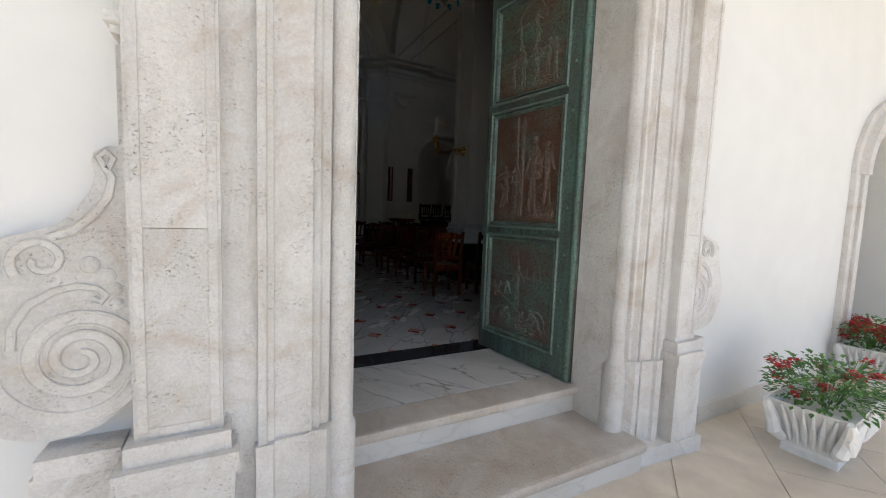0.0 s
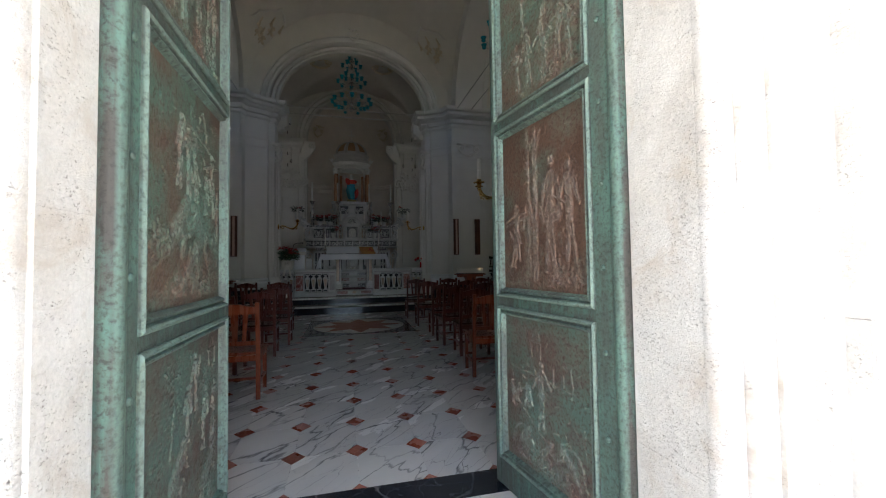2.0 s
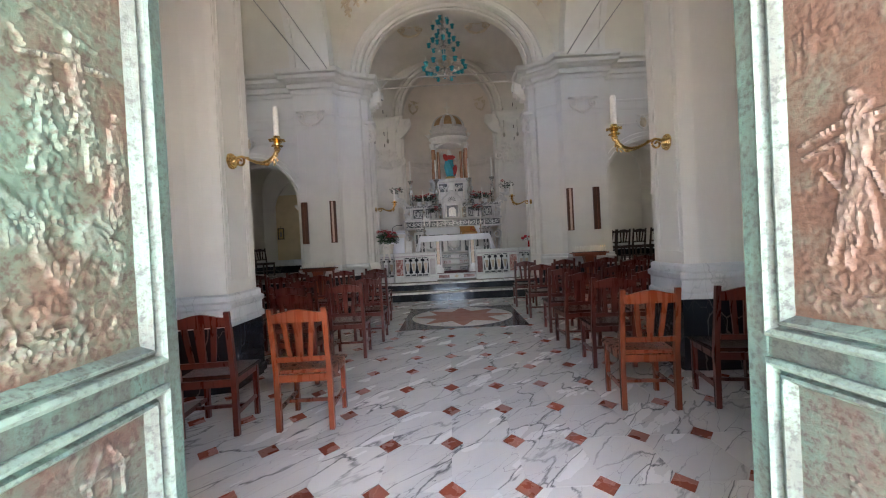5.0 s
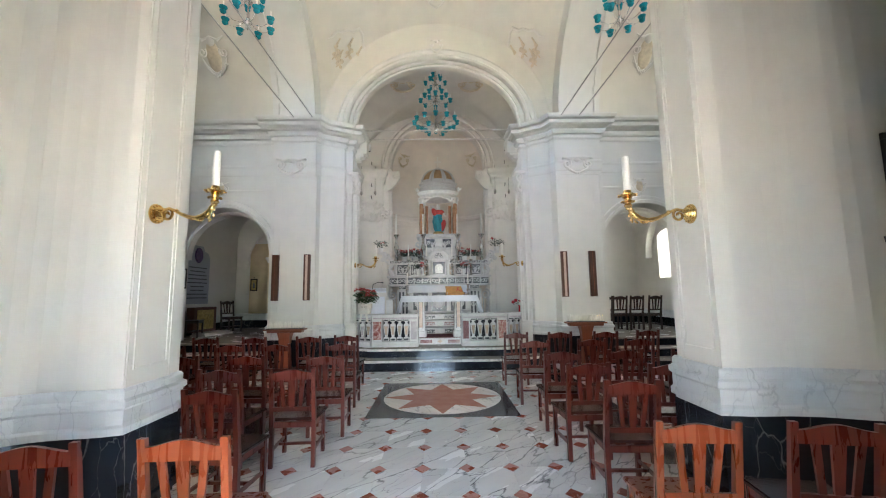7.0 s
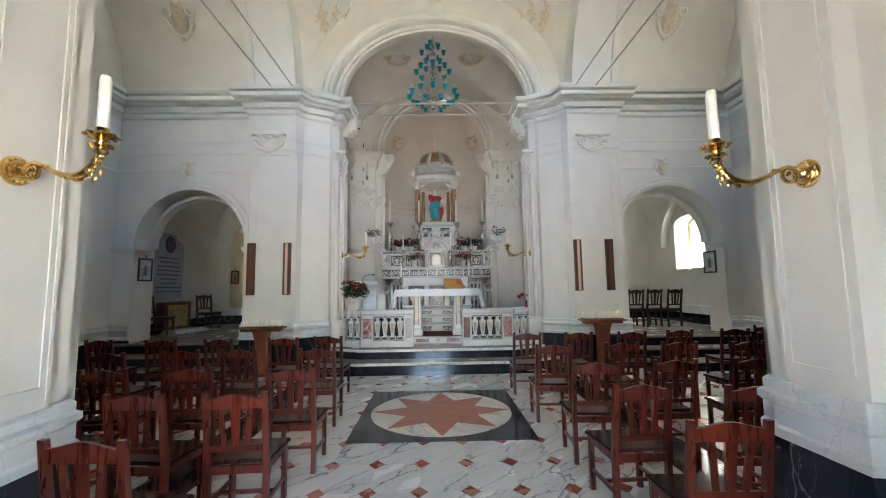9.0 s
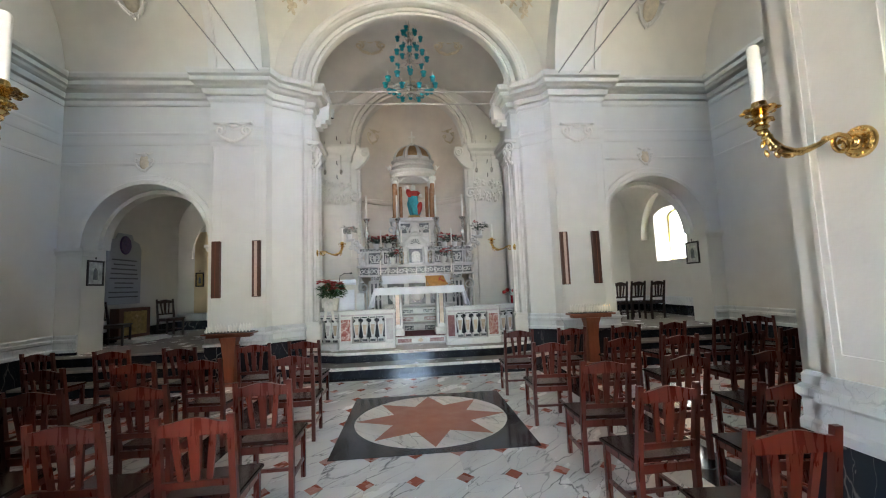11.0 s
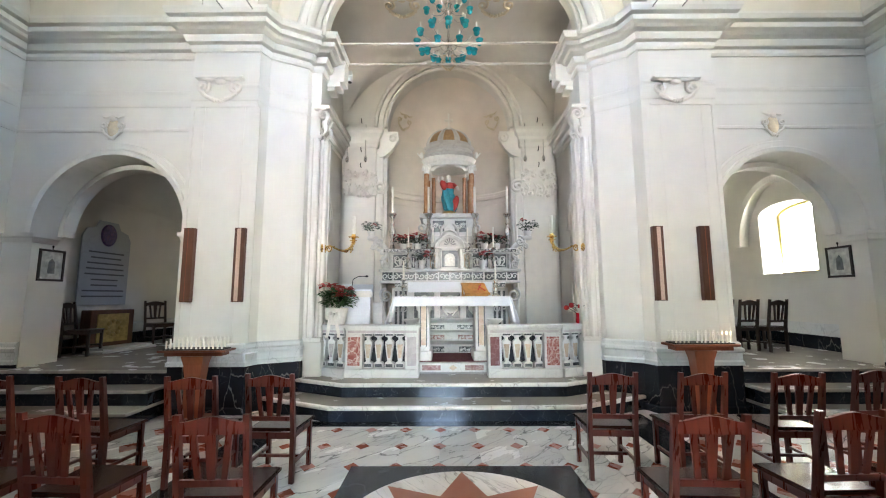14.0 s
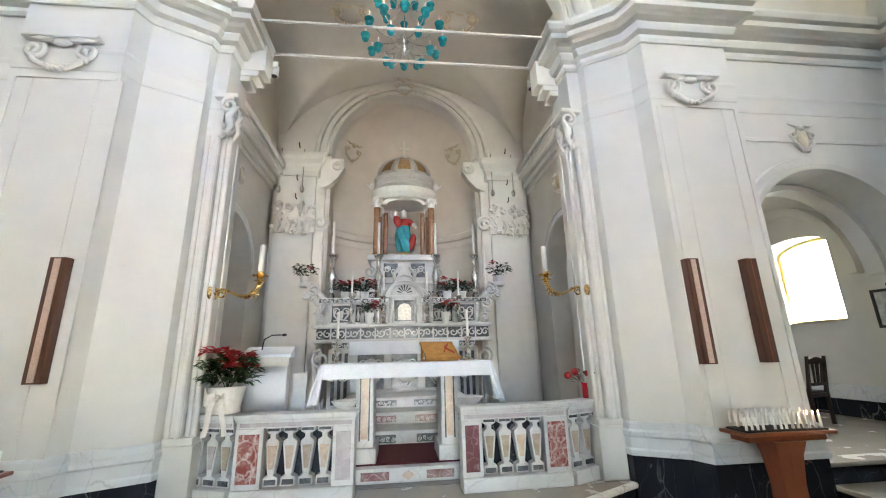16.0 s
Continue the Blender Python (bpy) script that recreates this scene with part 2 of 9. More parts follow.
    l.new(col, b.inputs["Base Color"])
    b.inputs["Roughness"].default_value = 0.72
    h = n.new("ShaderNodeMath")
    h.operation = "MULTIPLY_ADD"
    h.inputs[1].default_value = -1.6
    l.new(pit.outputs[0], h.inputs[0])
    l.new(fine.outputs["Fac"], h.inputs[2])
    bp = n.new("ShaderNodeBump")
    bp.inputs["Strength"].default_value, bp.inputs["Distance"].default_value = 0.8, 0.010
    l.new(h.outputs[0], bp.inputs["Height"])
    l.new(bp.outputs["Normal"], b.inputs["Normal"])
    return m


def patina(name, brown, green, bias, ridge=(0.42, 0.47, 0.40), ridge_at=0.010, streak=0.5):
    """Weathered bronze: brown metal under verdigris in clouds and run-down streaks, rubbed pale on what stands proud."""
    m = bpy.data.materials.new(name)
    m.use_nodes = True
    n, l = m.node_tree.nodes, m.node_tree.links
    b = n["Principled BSDF"]
    tc = n.new("ShaderNodeTexCoord")
    info = n.new("ShaderNodeObjectInfo")
    sh = n.new("ShaderNodeVectorMath")
    sh.operation = "SCALE"
    sh.inputs[0].default_value = (7.0, 3.0, 5.0)
    l.new(info.outputs["Random"], sh.inputs["Scale"])
    pos = n.new("ShaderNodeVectorMath")
    l.new(tc.outputs["Object"], pos.inputs[0])
    l.new(sh.outputs[0], pos.inputs[1])
    P = pos.outputs[0]

    def cloud(sc, det, rough, vec):
        x = n.new("ShaderNodeTexNoise")
        x.inputs["Scale"].default_value, x.inputs["Detail"].default_value, x.inputs["Roughness"].default_value = sc, det, rough
        l.new(vec, x.inputs["Vector"])
        return x.outputs["Fac"]

    def calc(op, a, c, d=None):
        x = n.new("ShaderNodeMath")
        x.operation = op
        for i, v in enumerate((a, c, d)):
            if v is None:
                continue
            if isinstance(v, (int, float)):
                x.inputs[i].default_value = v
            else:
                l.new(v, x.inputs[i])
        return x.outputs[0]

    def span(out, lo, hi, to0=0.0, to1=1.0):
        r = n.new("ShaderNodeMapRange")
        r.inputs["From Min"].default_value, r.inputs["From Max"].default_value = lo, hi
        r.inputs["To Min"].default_value, r.inputs["To Max"].default_value = to0, to1
        l.new(out, r.inputs["Value"])
        return r.outputs["Result"]

    def mix(fac, a, c):
        x = n.new("ShaderNodeMix")
        x.data_type = "RGBA"
        l.new(fac, x.inputs["Factor"])
        for sock, val in (("A", a), ("B", c)):
            if isinstance(val, tuple):
                x.inputs[sock].default_value = (*val, 1)
            else:
                l.new(val, x.inputs[sock])
        return x.outputs["Result"]
    st = n.new("ShaderNodeVectorMath")
    st.operation = "MULTIPLY"
    st.inputs[1].default_value = (26, 26, 1.3)
    l.new(P, st.inputs[0])
    run = cloud(1.0, 5, 0.6, st.outputs[0])
    big = cloud(4.0, 7, 0.62, P)
    fine = cloud(60.0, 7, 0.7, P)
    k = calc("MULTIPLY_ADD", fine, 0.35, big)
    k = calc("MULTIPLY_ADD", run, streak, k)
    k = span(k, 0.60 + streak * 0.5 - bias, 0.86 + streak * 0.5 - bias)
    col = mix(k, brown, green)
    deep = span(fine, 0.38, 0.50, 0.75, 0.0)
    col = mix(deep, col, tuple(c * 0.45 for c in brown))
    sep = n.new("ShaderNodeSeparateXYZ")
    l.new(tc.outputs["Object"], sep.inputs[0])
    out = calc("ABSOLUTE", sep.outputs[1], 0.0)
    worn = span(out, ridge_at - 0.003, ridge_at + 0.006, 0.0, 0.7)
    worn = calc("MULTIPLY", worn, span(fine, 0.35, 0.6, 0.35, 1.0))
    col = mix(worn, col, ridge)
    l.new(col, b.inputs["Base Color"])
    b.inputs["Metallic"].default_value = 0.3
    l.new(span(fine, 0.2, 0.8, 0.42, 0.66), b.inputs["Roughness"])
    bp = n.new("ShaderNodeBump")
    bp.inputs["Strength"].default_value, bp.inputs["Distance"].default_value = 0.7, 0.006
    l.new(fine, bp.inputs["Height"])
    l.new(bp.outputs["Normal"], b.inputs["Normal"])
    return m


def wood(name, dark, light, rough=0.35, scale=1.0, island=0.25):
    """Varnished wood with a long grain."""
    m = bpy.data.materials.new(name)
    m.use_nodes = True
    n, l = m.node_tree.nodes, m.node_tree.links
    b = n["Principled BSDF"]
    tc = n.new("ShaderNodeTexCoord")
    mp = n.new("ShaderNodeMapping")
    mp.inputs["Scale"].default_value = (30 * scale, 30 * scale, 3 * scale)
    l.new(tc.outputs["Object"], mp.inputs["Vector"])
    a = n.new("ShaderNodeTexNoise")
    a.inputs["Scale"].default_value, a.inputs["Detail"].default_value, a.inputs["Distortion"].default_value = 1.0, 6, 0.6
    l.new(mp.outputs[0], a.inputs["Vector"])
    info = n.new("ShaderNodeObjectInfo")
    mx = n.new("ShaderNodeMix")
    mx.data_type = "RGBA"
    l.new(a.outputs["Fac"], mx.inputs["Factor"])
    mx.inputs["A"].default_value, mx.inputs["B"].default_value = (*dark, 1), (*light, 1)
    r3 = n.new("ShaderNodeMapRange")
    r3.inputs["To Min"].default_value, r3.inputs["To Max"].default_value = 1 - island, 1 + island
    l.new(info.outputs["Random"], r3.inputs["Value"])
    mi = n.new("ShaderNodeMix")
    mi.data_type, mi.blend_type = "RGBA", "MULTIPLY"
    mi.inputs["Factor"].default_value = 1.0
    l.new(mx.outputs["Result"], mi.inputs["A"])
    l.new(r3.outputs["Result"], mi.inputs["B"])
    l.new(mi.outputs["Result"], b.inputs["Base Color"])
    rr = n.new("ShaderNodeMapRange")
    rr.inputs["To Min"].default_value, rr.inputs["To Max"].default_value = rough * 0.7, rough * 1.5
    l.new(a.outputs["Fac"], rr.inputs["Value"])
    l.new(rr.outputs["Result"], b.inputs["Roughness"])
    bp = n.new("ShaderNodeBump")
    bp.inputs["Strength"].default_value, bp.inputs["Distance"].default_value = 0.12, 0.002
    l.new(a.outputs["Fac"], bp.inputs["Height"])
    l.new(bp.outputs["Normal"], b.inputs["Normal"])
    return m


def glow(name, color, strength):
    m = bpy.data.materials.new(name)
    m.use_nodes = True
    b = m.node_tree.nodes["Principled BSDF"]
    b.inputs["Base Color"].default_value = (*color, 1)
    b.inputs["Emission Color"].default_value = (*color, 1)
    b.inputs["Emission Strength"].default_value = strength
    return m


def clear_glass(name, color=(1, 1, 1), rough=0.03):
    m = bpy.data.materials.new(name)
    m.use_nodes = True
    b = m.node_tree.nodes["Principled BSDF"]
    b.inputs["Base Color"].default_value = (*color, 1)
    b.inputs["Transmission Weight"].default_value, b.inputs["Roughness"].default_value, b.inputs["IOR"].default_value = 1.0, rough, 1.45
    return m


PLASTER = material("white_plaster", (0.72, 0.69, 0.63), 0.75, grain=3, vary=0.035, bump=0.10, bump_scale=26, stain=0.10, stain_color=(0.62, 0.60, 0.55), stain_scale=0.9)
VAULT = material("vault_plaster", (0.72, 0.675, 0.585), 0.8, grain=2.5, vary=0.05, bump=0.12, bump_scale=20, stain=0.22, stain_color=(0.60, 0.57, 0.49), stain_scale=0.7)
CHANCEL = material("chancel_plaster", (0.75, 0.665, 0.575), 0.8, grain=2.5, vary=0.06, bump=0.12, bump_scale=22, stain=0.25, stain_color=(0.58, 0.53, 0.46), stain_scale=0.8)
CHANCEL_LIGHT = material("cream_chancel_plaster", (0.72, 0.675, 0.61), 0.8, grain=2.5, vary=0.06, bump=0.12, bump_scale=22, stain=0.25, stain_color=(0.58, 0.53, 0.46), stain_scale=0.8)
STUCCO = material("stucco_ornament", (0.76, 0.72, 0.65), 0.7, grain=5, vary=0.06, bump=0.12, bump_scale=45, stain=0.15, stain_color=(0.62, 0.55, 0.45), stain_scale=5)
OCHRE = material("ochre_dome_paint", (0.36, 0.22, 0.10), 0.5, grain=16, vary=0.25, bump=0.2, bump_scale=50)
STUCCO_TAN = material("tan_stucco", (0.68, 0.58, 0.42), 0.75, grain=14, vary=0.15, bump=0.25, bump_scale=60, stain=0.3, stain_color=(0.56, 0.46, 0.32), stain_scale=6)
OUTWALL = material("outer_white_wall", (0.78, 0.775, 0.755), 0.8, grain=3, vary=0.03, bump=0.15, bump_scale=30, stain=0.08, stain_color=(0.66, 0.66, 0.64), stain_scale=0.9)
TRAVERTINE = limestone("pale_limestone", (0.685, 0.655, 0.615), (0.81, 0.795, 0.775), 0.9)
STEPSTONE = limestone("worn_step_stone", (0.58, 0.50, 0.42), (0.72, 0.66, 0.59), 0.5)
PAVING = material("beige_paving", (0.68, 0.60, 0.49), 0.55, grain=5, vary=0.14, bump=0.15, bump_scale=30, stain=0.3, stain_color=(0.42, 0.36, 0.28), stain_scale=1.8, island=0.08)
MARBLE = veined("white_veined_marble", (0.64, 0.63, 0.605), (0.08, 0.08, 0.09), 1.9, 0.022, 0.95, 0.2, (0.46, 0.46, 0.46), 0.55, turn=0.75, stretch=(1.7, 0.42, 1))
MARBLE_SLAB = veined("white_marble_slab", (0.73, 0.70, 0.66), (0.14, 0.12, 0.10), 2.4, 0.022, 0.85, 0.3, (0.52, 0.49, 0.45), 0.7, turn=-0.6, stretch=(1.8, 0.45, 1.2))
RISER_MARBLE = veined("worn_white_riser_marble", (0.70, 0.67, 0.62), (0.46, 0.42, 0.37), 3.2, 0.05, 0.35, 0.4, (0.58, 0.53, 0.46), 0.5, 0.03, 0.4, (0.6, 1.0, 1.4))
DADO_MARBLE = veined("dado_white_marble", (0.70, 0.70, 0.69), (0.30, 0.30, 0.31), 2.4, 0.02, 0.5, 0.3, (0.56, 0.56, 0.55), 0.6, 0.03, 0.5, (1.4, 1.4, 0.6))
ALTAR_MARBLE = veined("altar_white_marble", (0.64, 0.63, 0.61), (0.36, 0.35, 0.34), 3.0, 0.035, 0.5, 0.3, (0.50, 0.49, 0.47), 0.5, 0.06)
RED_MARBLE = veined("red_marble", (0.30, 0.085, 0.05), (0.45, 0.22, 0.15), 5.0, 0.03, 0.5, 0.22, (0.22, 0.06, 0.04), 0.6, 0.25)
STAR_MARBLE = veined("brick_red_marble", (0.34, 0.125, 0.072), (0.30, 0.11, 0.065), 5.0, 0.01, 0.15, 0.36, (0.36, 0.135, 0.08), 0.2, 0.05)
BLACK_MARBLE = veined("black_veined_marble", (0.016, 0.018, 0.024), (0.30, 0.30, 0.28), 1.6, 0.012, 0.55, 0.12, (0.030, 0.036, 0.046), 0.6, 0.1, stretch=(1, 1, 0.45))
STEP_BLACK = veined("step_black_marble", (0.016, 0.018, 0.024), (0.26, 0.26, 0.25), 3.4, 0.008, 0.4, 0.08, (0.035, 0.042, 0.055), 0.7, 0.1)
STEP_TREAD = veined("step_grey_marble", (0.36, 0.325, 0.285), (0.25, 0.225, 0.20), 2.2, 0.05, 0.22, 0.2, (0.30, 0.275, 0.24), 0.35, 0.04)
CHANCEL_FLOOR = veined("brown_floor_marble", (0.15, 0.125, 0.105), (0.30, 0.27, 0.23), 2.0, 0.02, 0.4, 0.25, (0.10, 0.085, 0.075), 0.6, 0.1)
PINK_MARBLE = veined("red_and_pink_inlay_marble", (0.20, 0.088, 0.084), (0.54, 0.44, 0.41), 7.0, 0.05, 0.7, 0.22, (0.33, 0.22, 0.205), 0.7, 0.3)
PURPLE_MARBLE = veined("purple_red_marble", (0.155, 0.060, 0.062), (0.36, 0.24, 0.24), 6.0, 0.04, 0.5, 0.2, (0.21, 0.095, 0.095), 0.6, 0.1)
FLOWERED_MARBLE = veined("red_marble_with_white_figure", (0.26, 0.075, 0.065), (0.66, 0.58, 0.52), 9.0, 0.11, 0.85, 0.22, (0.36, 0.15, 0.12), 0.6, 0.1)
LILAC_MARBLE = veined("pale_lilac_marble", (0.50, 0.455, 0.46), (0.66, 0.62, 0.62), 6.0, 0.05, 0.4, 0.22, (0.44, 0.39, 0.40), 0.6, 0.1)
AMBER_MARBLE = veined("amber_inlay_marble", (0.52, 0.42, 0.31), (0.64, 0.55, 0.47), 7.0, 0.05, 0.6, 0.22, (0.46, 0.31, 0.24), 0.7, 0.3)
GREY_INLAY = veined("dark_grey_inlay_marble", (0.07, 0.077, 0.082), (0.26, 0.26, 0.26), 6.0, 0.04, 0.5, 0.22, (0.16, 0.17, 0.18), 0.6, 0.2)
ROSE_MARBLE = veined("orange_column_marble", (0.42, 0.22, 0.11), (0.66, 0.44, 0.30), 5.0, 0.05, 0.5, 0.2, (0.38, 0.16, 0.07), 0.6, 0.1)
BRONZE_GREEN = patina("green_bronze", (0.140, 0.092, 0.066), (0.110, 0.180, 0.138), 0.04, (0.215, 0.265, 0.225), 0.009, 0.15)
BRONZE_MIXED = patina("brown_and_green_bronze", (0.135, 0.088, 0.070), (0.112, 0.175, 0.142), 0.04, (0.22, 0.24, 0.21), 0.008, 0.15)
BRONZE_BROWN = patina("brown_bronze", (0.125, 0.072, 0.050), (0.125, 0.160, 0.125), -0.06, (0.27, 0.235, 0.20), 0.008, 0.15)
BRONZE_FRAME = patina("bronze_frame", (0.075, 0.070, 0.062), (0.098, 0.185, 0.152), -0.02, (0.16, 0.27, 0.225), 0.02, 0.8)
BRONZE_EDGE = patina("verdigris_moulding", (0.105, 0.125, 0.110), (0.165, 0.265, 0.22), 0.0, (0.24, 0.34, 0.295), 0.028, 0.6)
CHAIR_SEAT = wood("dark_brown_seat_varnish", (0.022, 0.0075, 0.005), (0.060, 0.019, 0.011), 0.20)
CHAIR_WOOD = wood("red_brown_varnish", (0.040, 0.0060, 0.0036), (0.125, 0.020, 0.009), 0.27)
CHAIR_ORANGE = wood("orange_brown_varnish", (0.105, 0.022, 0.008), (0.20, 0.046, 0.016), 0.26)
DARK_WOOD = wood("dark_brown_varnish", (0.018, 0.009, 0.006), (0.045, 0.022, 0.014), 0.35)
STAND_WOOD = wood("stand_wood", (0.15, 0.038, 0.015), (0.26, 0.075, 0.03), 0.35)
SPEAKER_WOOD = wood("speaker_wood", (0.075, 0.026, 0.013), (0.15, 0.056, 0.028), 0.4)
SPEAKER_CLOTH = material("speaker_grille_cloth", (0.60, 0.42, 0.33), 0.85, grain=90, vary=0.2, bump=0.4, bump_scale=160)
BRASS = material("polished_brass", (0.80, 0.56, 0.22), 0.17, 1.0, grain=20, vary=0.25, bump=0.22, bump_scale=40)
BOOK_GOLD = material("orange_gilt", (0.52, 0.25, 0.06), 0.45, 0.2, grain=16, vary=0.25, bump=0.3, bump_scale=50)
GILT = material("gilded_wood", (0.50, 0.35, 0.13), 0.4, 0.6, grain=16, vary=0.3, bump=0.4, bump_scale=50)
SILVER = material("silver_metal", (0.72, 0.71, 0.68), 0.25, 1.0, grain=20, vary=0.15, bump=0.2, bump_scale=40)
WAX = material("candle_wax", (0.82, 0.79, 0.72), 0.45, grain=20, vary=0.04, bump=0.05)
IRON = material("dark_iron", (0.06, 0.055, 0.05), 0.55, 0.7, grain=20, vary=0.3, bump=0.2)
ROD = material("painted_tie_rod", (0.62, 0.58, 0.52), 0.5, 0.0, grain=20, vary=0.15, bump=0.1)
ROD_DARK = material("grey_tie_rod", (0.40, 0.385, 0.35), 0.5, 0.3, grain=20, vary=0.15, bump=0.1)
DULL_SILVER = material("dull_silver", (0.46, 0.45, 0.42), 0.42, 1.0, grain=20, vary=0.3, bump=0.3, bump_scale=60)
SHRINE_GREY = veined("shrine_grey_marble", (0.50, 0.48, 0.45), (0.36, 0.34, 0.32), 4.0, 0.03, 0.5, 0.3, (0.60, 0.58, 0.54), 0.5, 0.05)
CLOTH = material("white_linen", (0.80, 0.81, 0.84), 0.85, grain=40, vary=0.05, bump=0.25, bump_scale=120)
CARPET = material("dark_red_carpet", (0.10, 0.012, 0.016), 0.95, grain=120, vary=0.3, bump=0.5, bump_scale=200)
LEAF = material("poinsettia_leaf", (0.035, 0.095, 0.025), 0.5, grain=30, vary=0.35, bump=0.2)
LEAF_DARK = material("dark_leaf", (0.022, 0.045, 0.022), 0.5, grain=30, vary=0.35, bump=0.2)
PETAL = material("red_petal", (0.50, 0.022, 0.022), 0.55, grain=30, vary=0.3, bump=0.1)
GERANIUM = material("geranium_leaf", (0.085, 0.20, 0.04), 0.55, grain=30, vary=0.4, bump=0.2)
VASE_RED = material("red_glaze", (0.50, 0.015, 0.025), 0.25, grain=10, vary=0.1, bump=0.0)
RIBBON = material("cream_ribbon", (0.74, 0.69, 0.62), 0.6, grain=30, vary=0.08, bump=0.2)
POT_WHITE = material("white_pot", (0.72, 0.71, 0.68), 0.5, grain=20, vary=0.08, bump=0.15)
URN = material("white_cast_stone", (0.76, 0.755, 0.74), 0.7, grain=18, vary=0.1, bump=0.3, bump_scale=60)
BLUE_GLASS = material("turquoise_glass", (0.02, 0.30, 0.36), 0.15, grain=20, vary=0.2, bump=0.0)
CRYSTAL = clear_glass("crystal", (0.95, 0.97, 0.98))
PANE = clear_glass("window_glass", (0.95, 0.98, 1.0))
DAYLIGHT = glow("bright_daylight", (1.0, 0.99, 0.97), 0.28)
FLAME = glow("candle_flame", (1.0, 0.62, 0.25), 0.8)
LAMP_SPOT = glow("lit_bulb", (1.0, 0.80, 0.52), 2.5)
YELLOW_FRAME = material("yellow_window_paint", (0.72, 0.60, 0.16), 0.5, grain=14, vary=0.1, bump=0.1)
FRAME_BLACK = wood("black_frame", (0.012, 0.010, 0.009), (0.03, 0.022, 0.018), 0.35)
PAPER = material("picture_paper", (0.55, 0.54, 0.50), 0.6, grain=12, vary=0.35, bump=0.0, stain=0.6, stain_color=(0.2, 0.21, 0.22), stain_scale=9)
PAINTING = material("dim_painting", (0.16, 0.17, 0.18), 0.4, grain=8, vary=0.5, bump=0.1, stain=0.7, stain_color=(0.38, 0.33, 0.26), stain_scale=7)
PLAQUE_MARBLE = veined("grey_plaque_marble", (0.38, 0.39, 0.42), (0.28, 0.28, 0.31), 2.0, 0.03, 0.4, 0.3, (0.32, 0.33, 0.36), 0.5)
LETTER = material("dark_letters", (0.10, 0.10, 0.11), 0.6, vary=0.1, bump=0)
PURPLE = material("purple_medallion", (0.07, 0.035, 0.15), 0.4, grain=20, vary=0.4, bump=0.2, stain=0.4, stain_color=(0.28, 0.10, 0.16), stain_scale=14)
SLATE = material("dark_plaque_metal", (0.06, 0.06, 0.065), 0.45, 0.4, grain=12, vary=0.3, bump=0.3)
ROBE_RED = material("red_robe", (0.55, 0.045, 0.03), 0.5, grain=25, vary=0.25, bump=0.2)
ROBE_BLUE = material("turquoise_robe", (0.03, 0.30, 0.38), 0.5, grain=25, vary=0.25, bump=0.2)
TABERNACLE_LIGHT = material("pale_lit_stone", (0.83, 0.81, 0.76), 0.6, grain=14, vary=0.08, bump=0.15)
YELLOW_WALL = material("ochre_plaster", (0.66, 0.53, 0.33), 0.8, grain=3, vary=0.08, bump=0.15)
MIC = material("black_plastic", (0.015, 0.015, 0.016), 0.5, vary=0.1, bump=0)


# Dark colour for unseen entrance walls, made up to cut bounced light.
SHADE_LINING = wood("shade_wall_lining", (0.24, 0.19, 0.14), (0.38, 0.31, 0.23), 0.5, 1.0)


# ---- builders ----
def part(name, bm, mat, parent=None, label="", smooth=False):
    """Links a bmesh as one mesh object, under a thing or a part if one is given."""
    me = bpy.data.meshes.new(name)
    bmesh.ops.recalc_face_normals(bm, faces=bm.faces)
    bm.to_mesh(me)
    bm.free()
    if smooth:
        me.shade_smooth()
        me.set_sharp_from_angle(angle=radians(38))
    me.materials.append(mat)
    ob = new(name, me)
    if parent is not None:
        ob.parent = parent
    if label:
        ob["label"] = label
    return ob


def thing(name, m, label, category, group="", kind=""):
    ob = new(name)
    ob.empty_display_size = 0.1
    ob.matrix_world = m
    return tagged(ob, label, category, group, kind)


def structure(name, bm, mat, label="", category="", smooth=False):
    return tagged(part(name, bm, mat, smooth=smooth), label, category, "", "structure")


def box(bm, x0, x1, y0, y1, z0, z1, bevel=0.0):
    vs = [bm.verts.new(p) for p in ((x0, y0, z0), (x1, y0, z0), (x1, y1, z0), (x0, y1, z0), (x0, y0, z1), (x1, y0, z1), (x1, y1, z1), (x0, y1, z1))]
    fs = [bm.faces.new([vs[i] for i in f]) for f in ((3, 2, 1, 0), (4, 5, 6, 7), (0, 1, 5, 4), (1, 2, 6, 5), (2, 3, 7, 6), (3, 0, 4, 7))]
    if bevel > 0:
        es = {e for f in fs for e in f.edges}
        bmesh.ops.bevel(bm, geom=list(es), offset=bevel, segments=2, profile=0.6, affect="EDGES")
    return bm


def boxes(*rows, bevel=0.0):
    bm = bmesh.new()
    for r in rows:
        box(bm, *r, bevel=bevel)
    return bm


def prism(bm, pts, z0, z1, axis="z"):
    """Extrudes a flat outline. axis z: pts are x, y; axis y: pts are x, z; axis x: pts are y, z."""
    def at(p, h):
        return (p[0], p[1], h) if axis == "z" else (p[0], h, p[1]) if axis == "y" else (h, p[0], p[1])
    a = [bm.verts.new(at(p, z0)) for p in pts]
    b = [bm.verts.new(at(p, z1)) for p in pts]
    n = len(pts)
    bm.faces.new(a[::-1])
    bm.faces.new(b)
    for i in range(n):
        bm.faces.new((a[i], a[(i + 1) % n], b[(i + 1) % n], b[i]))
    return bm


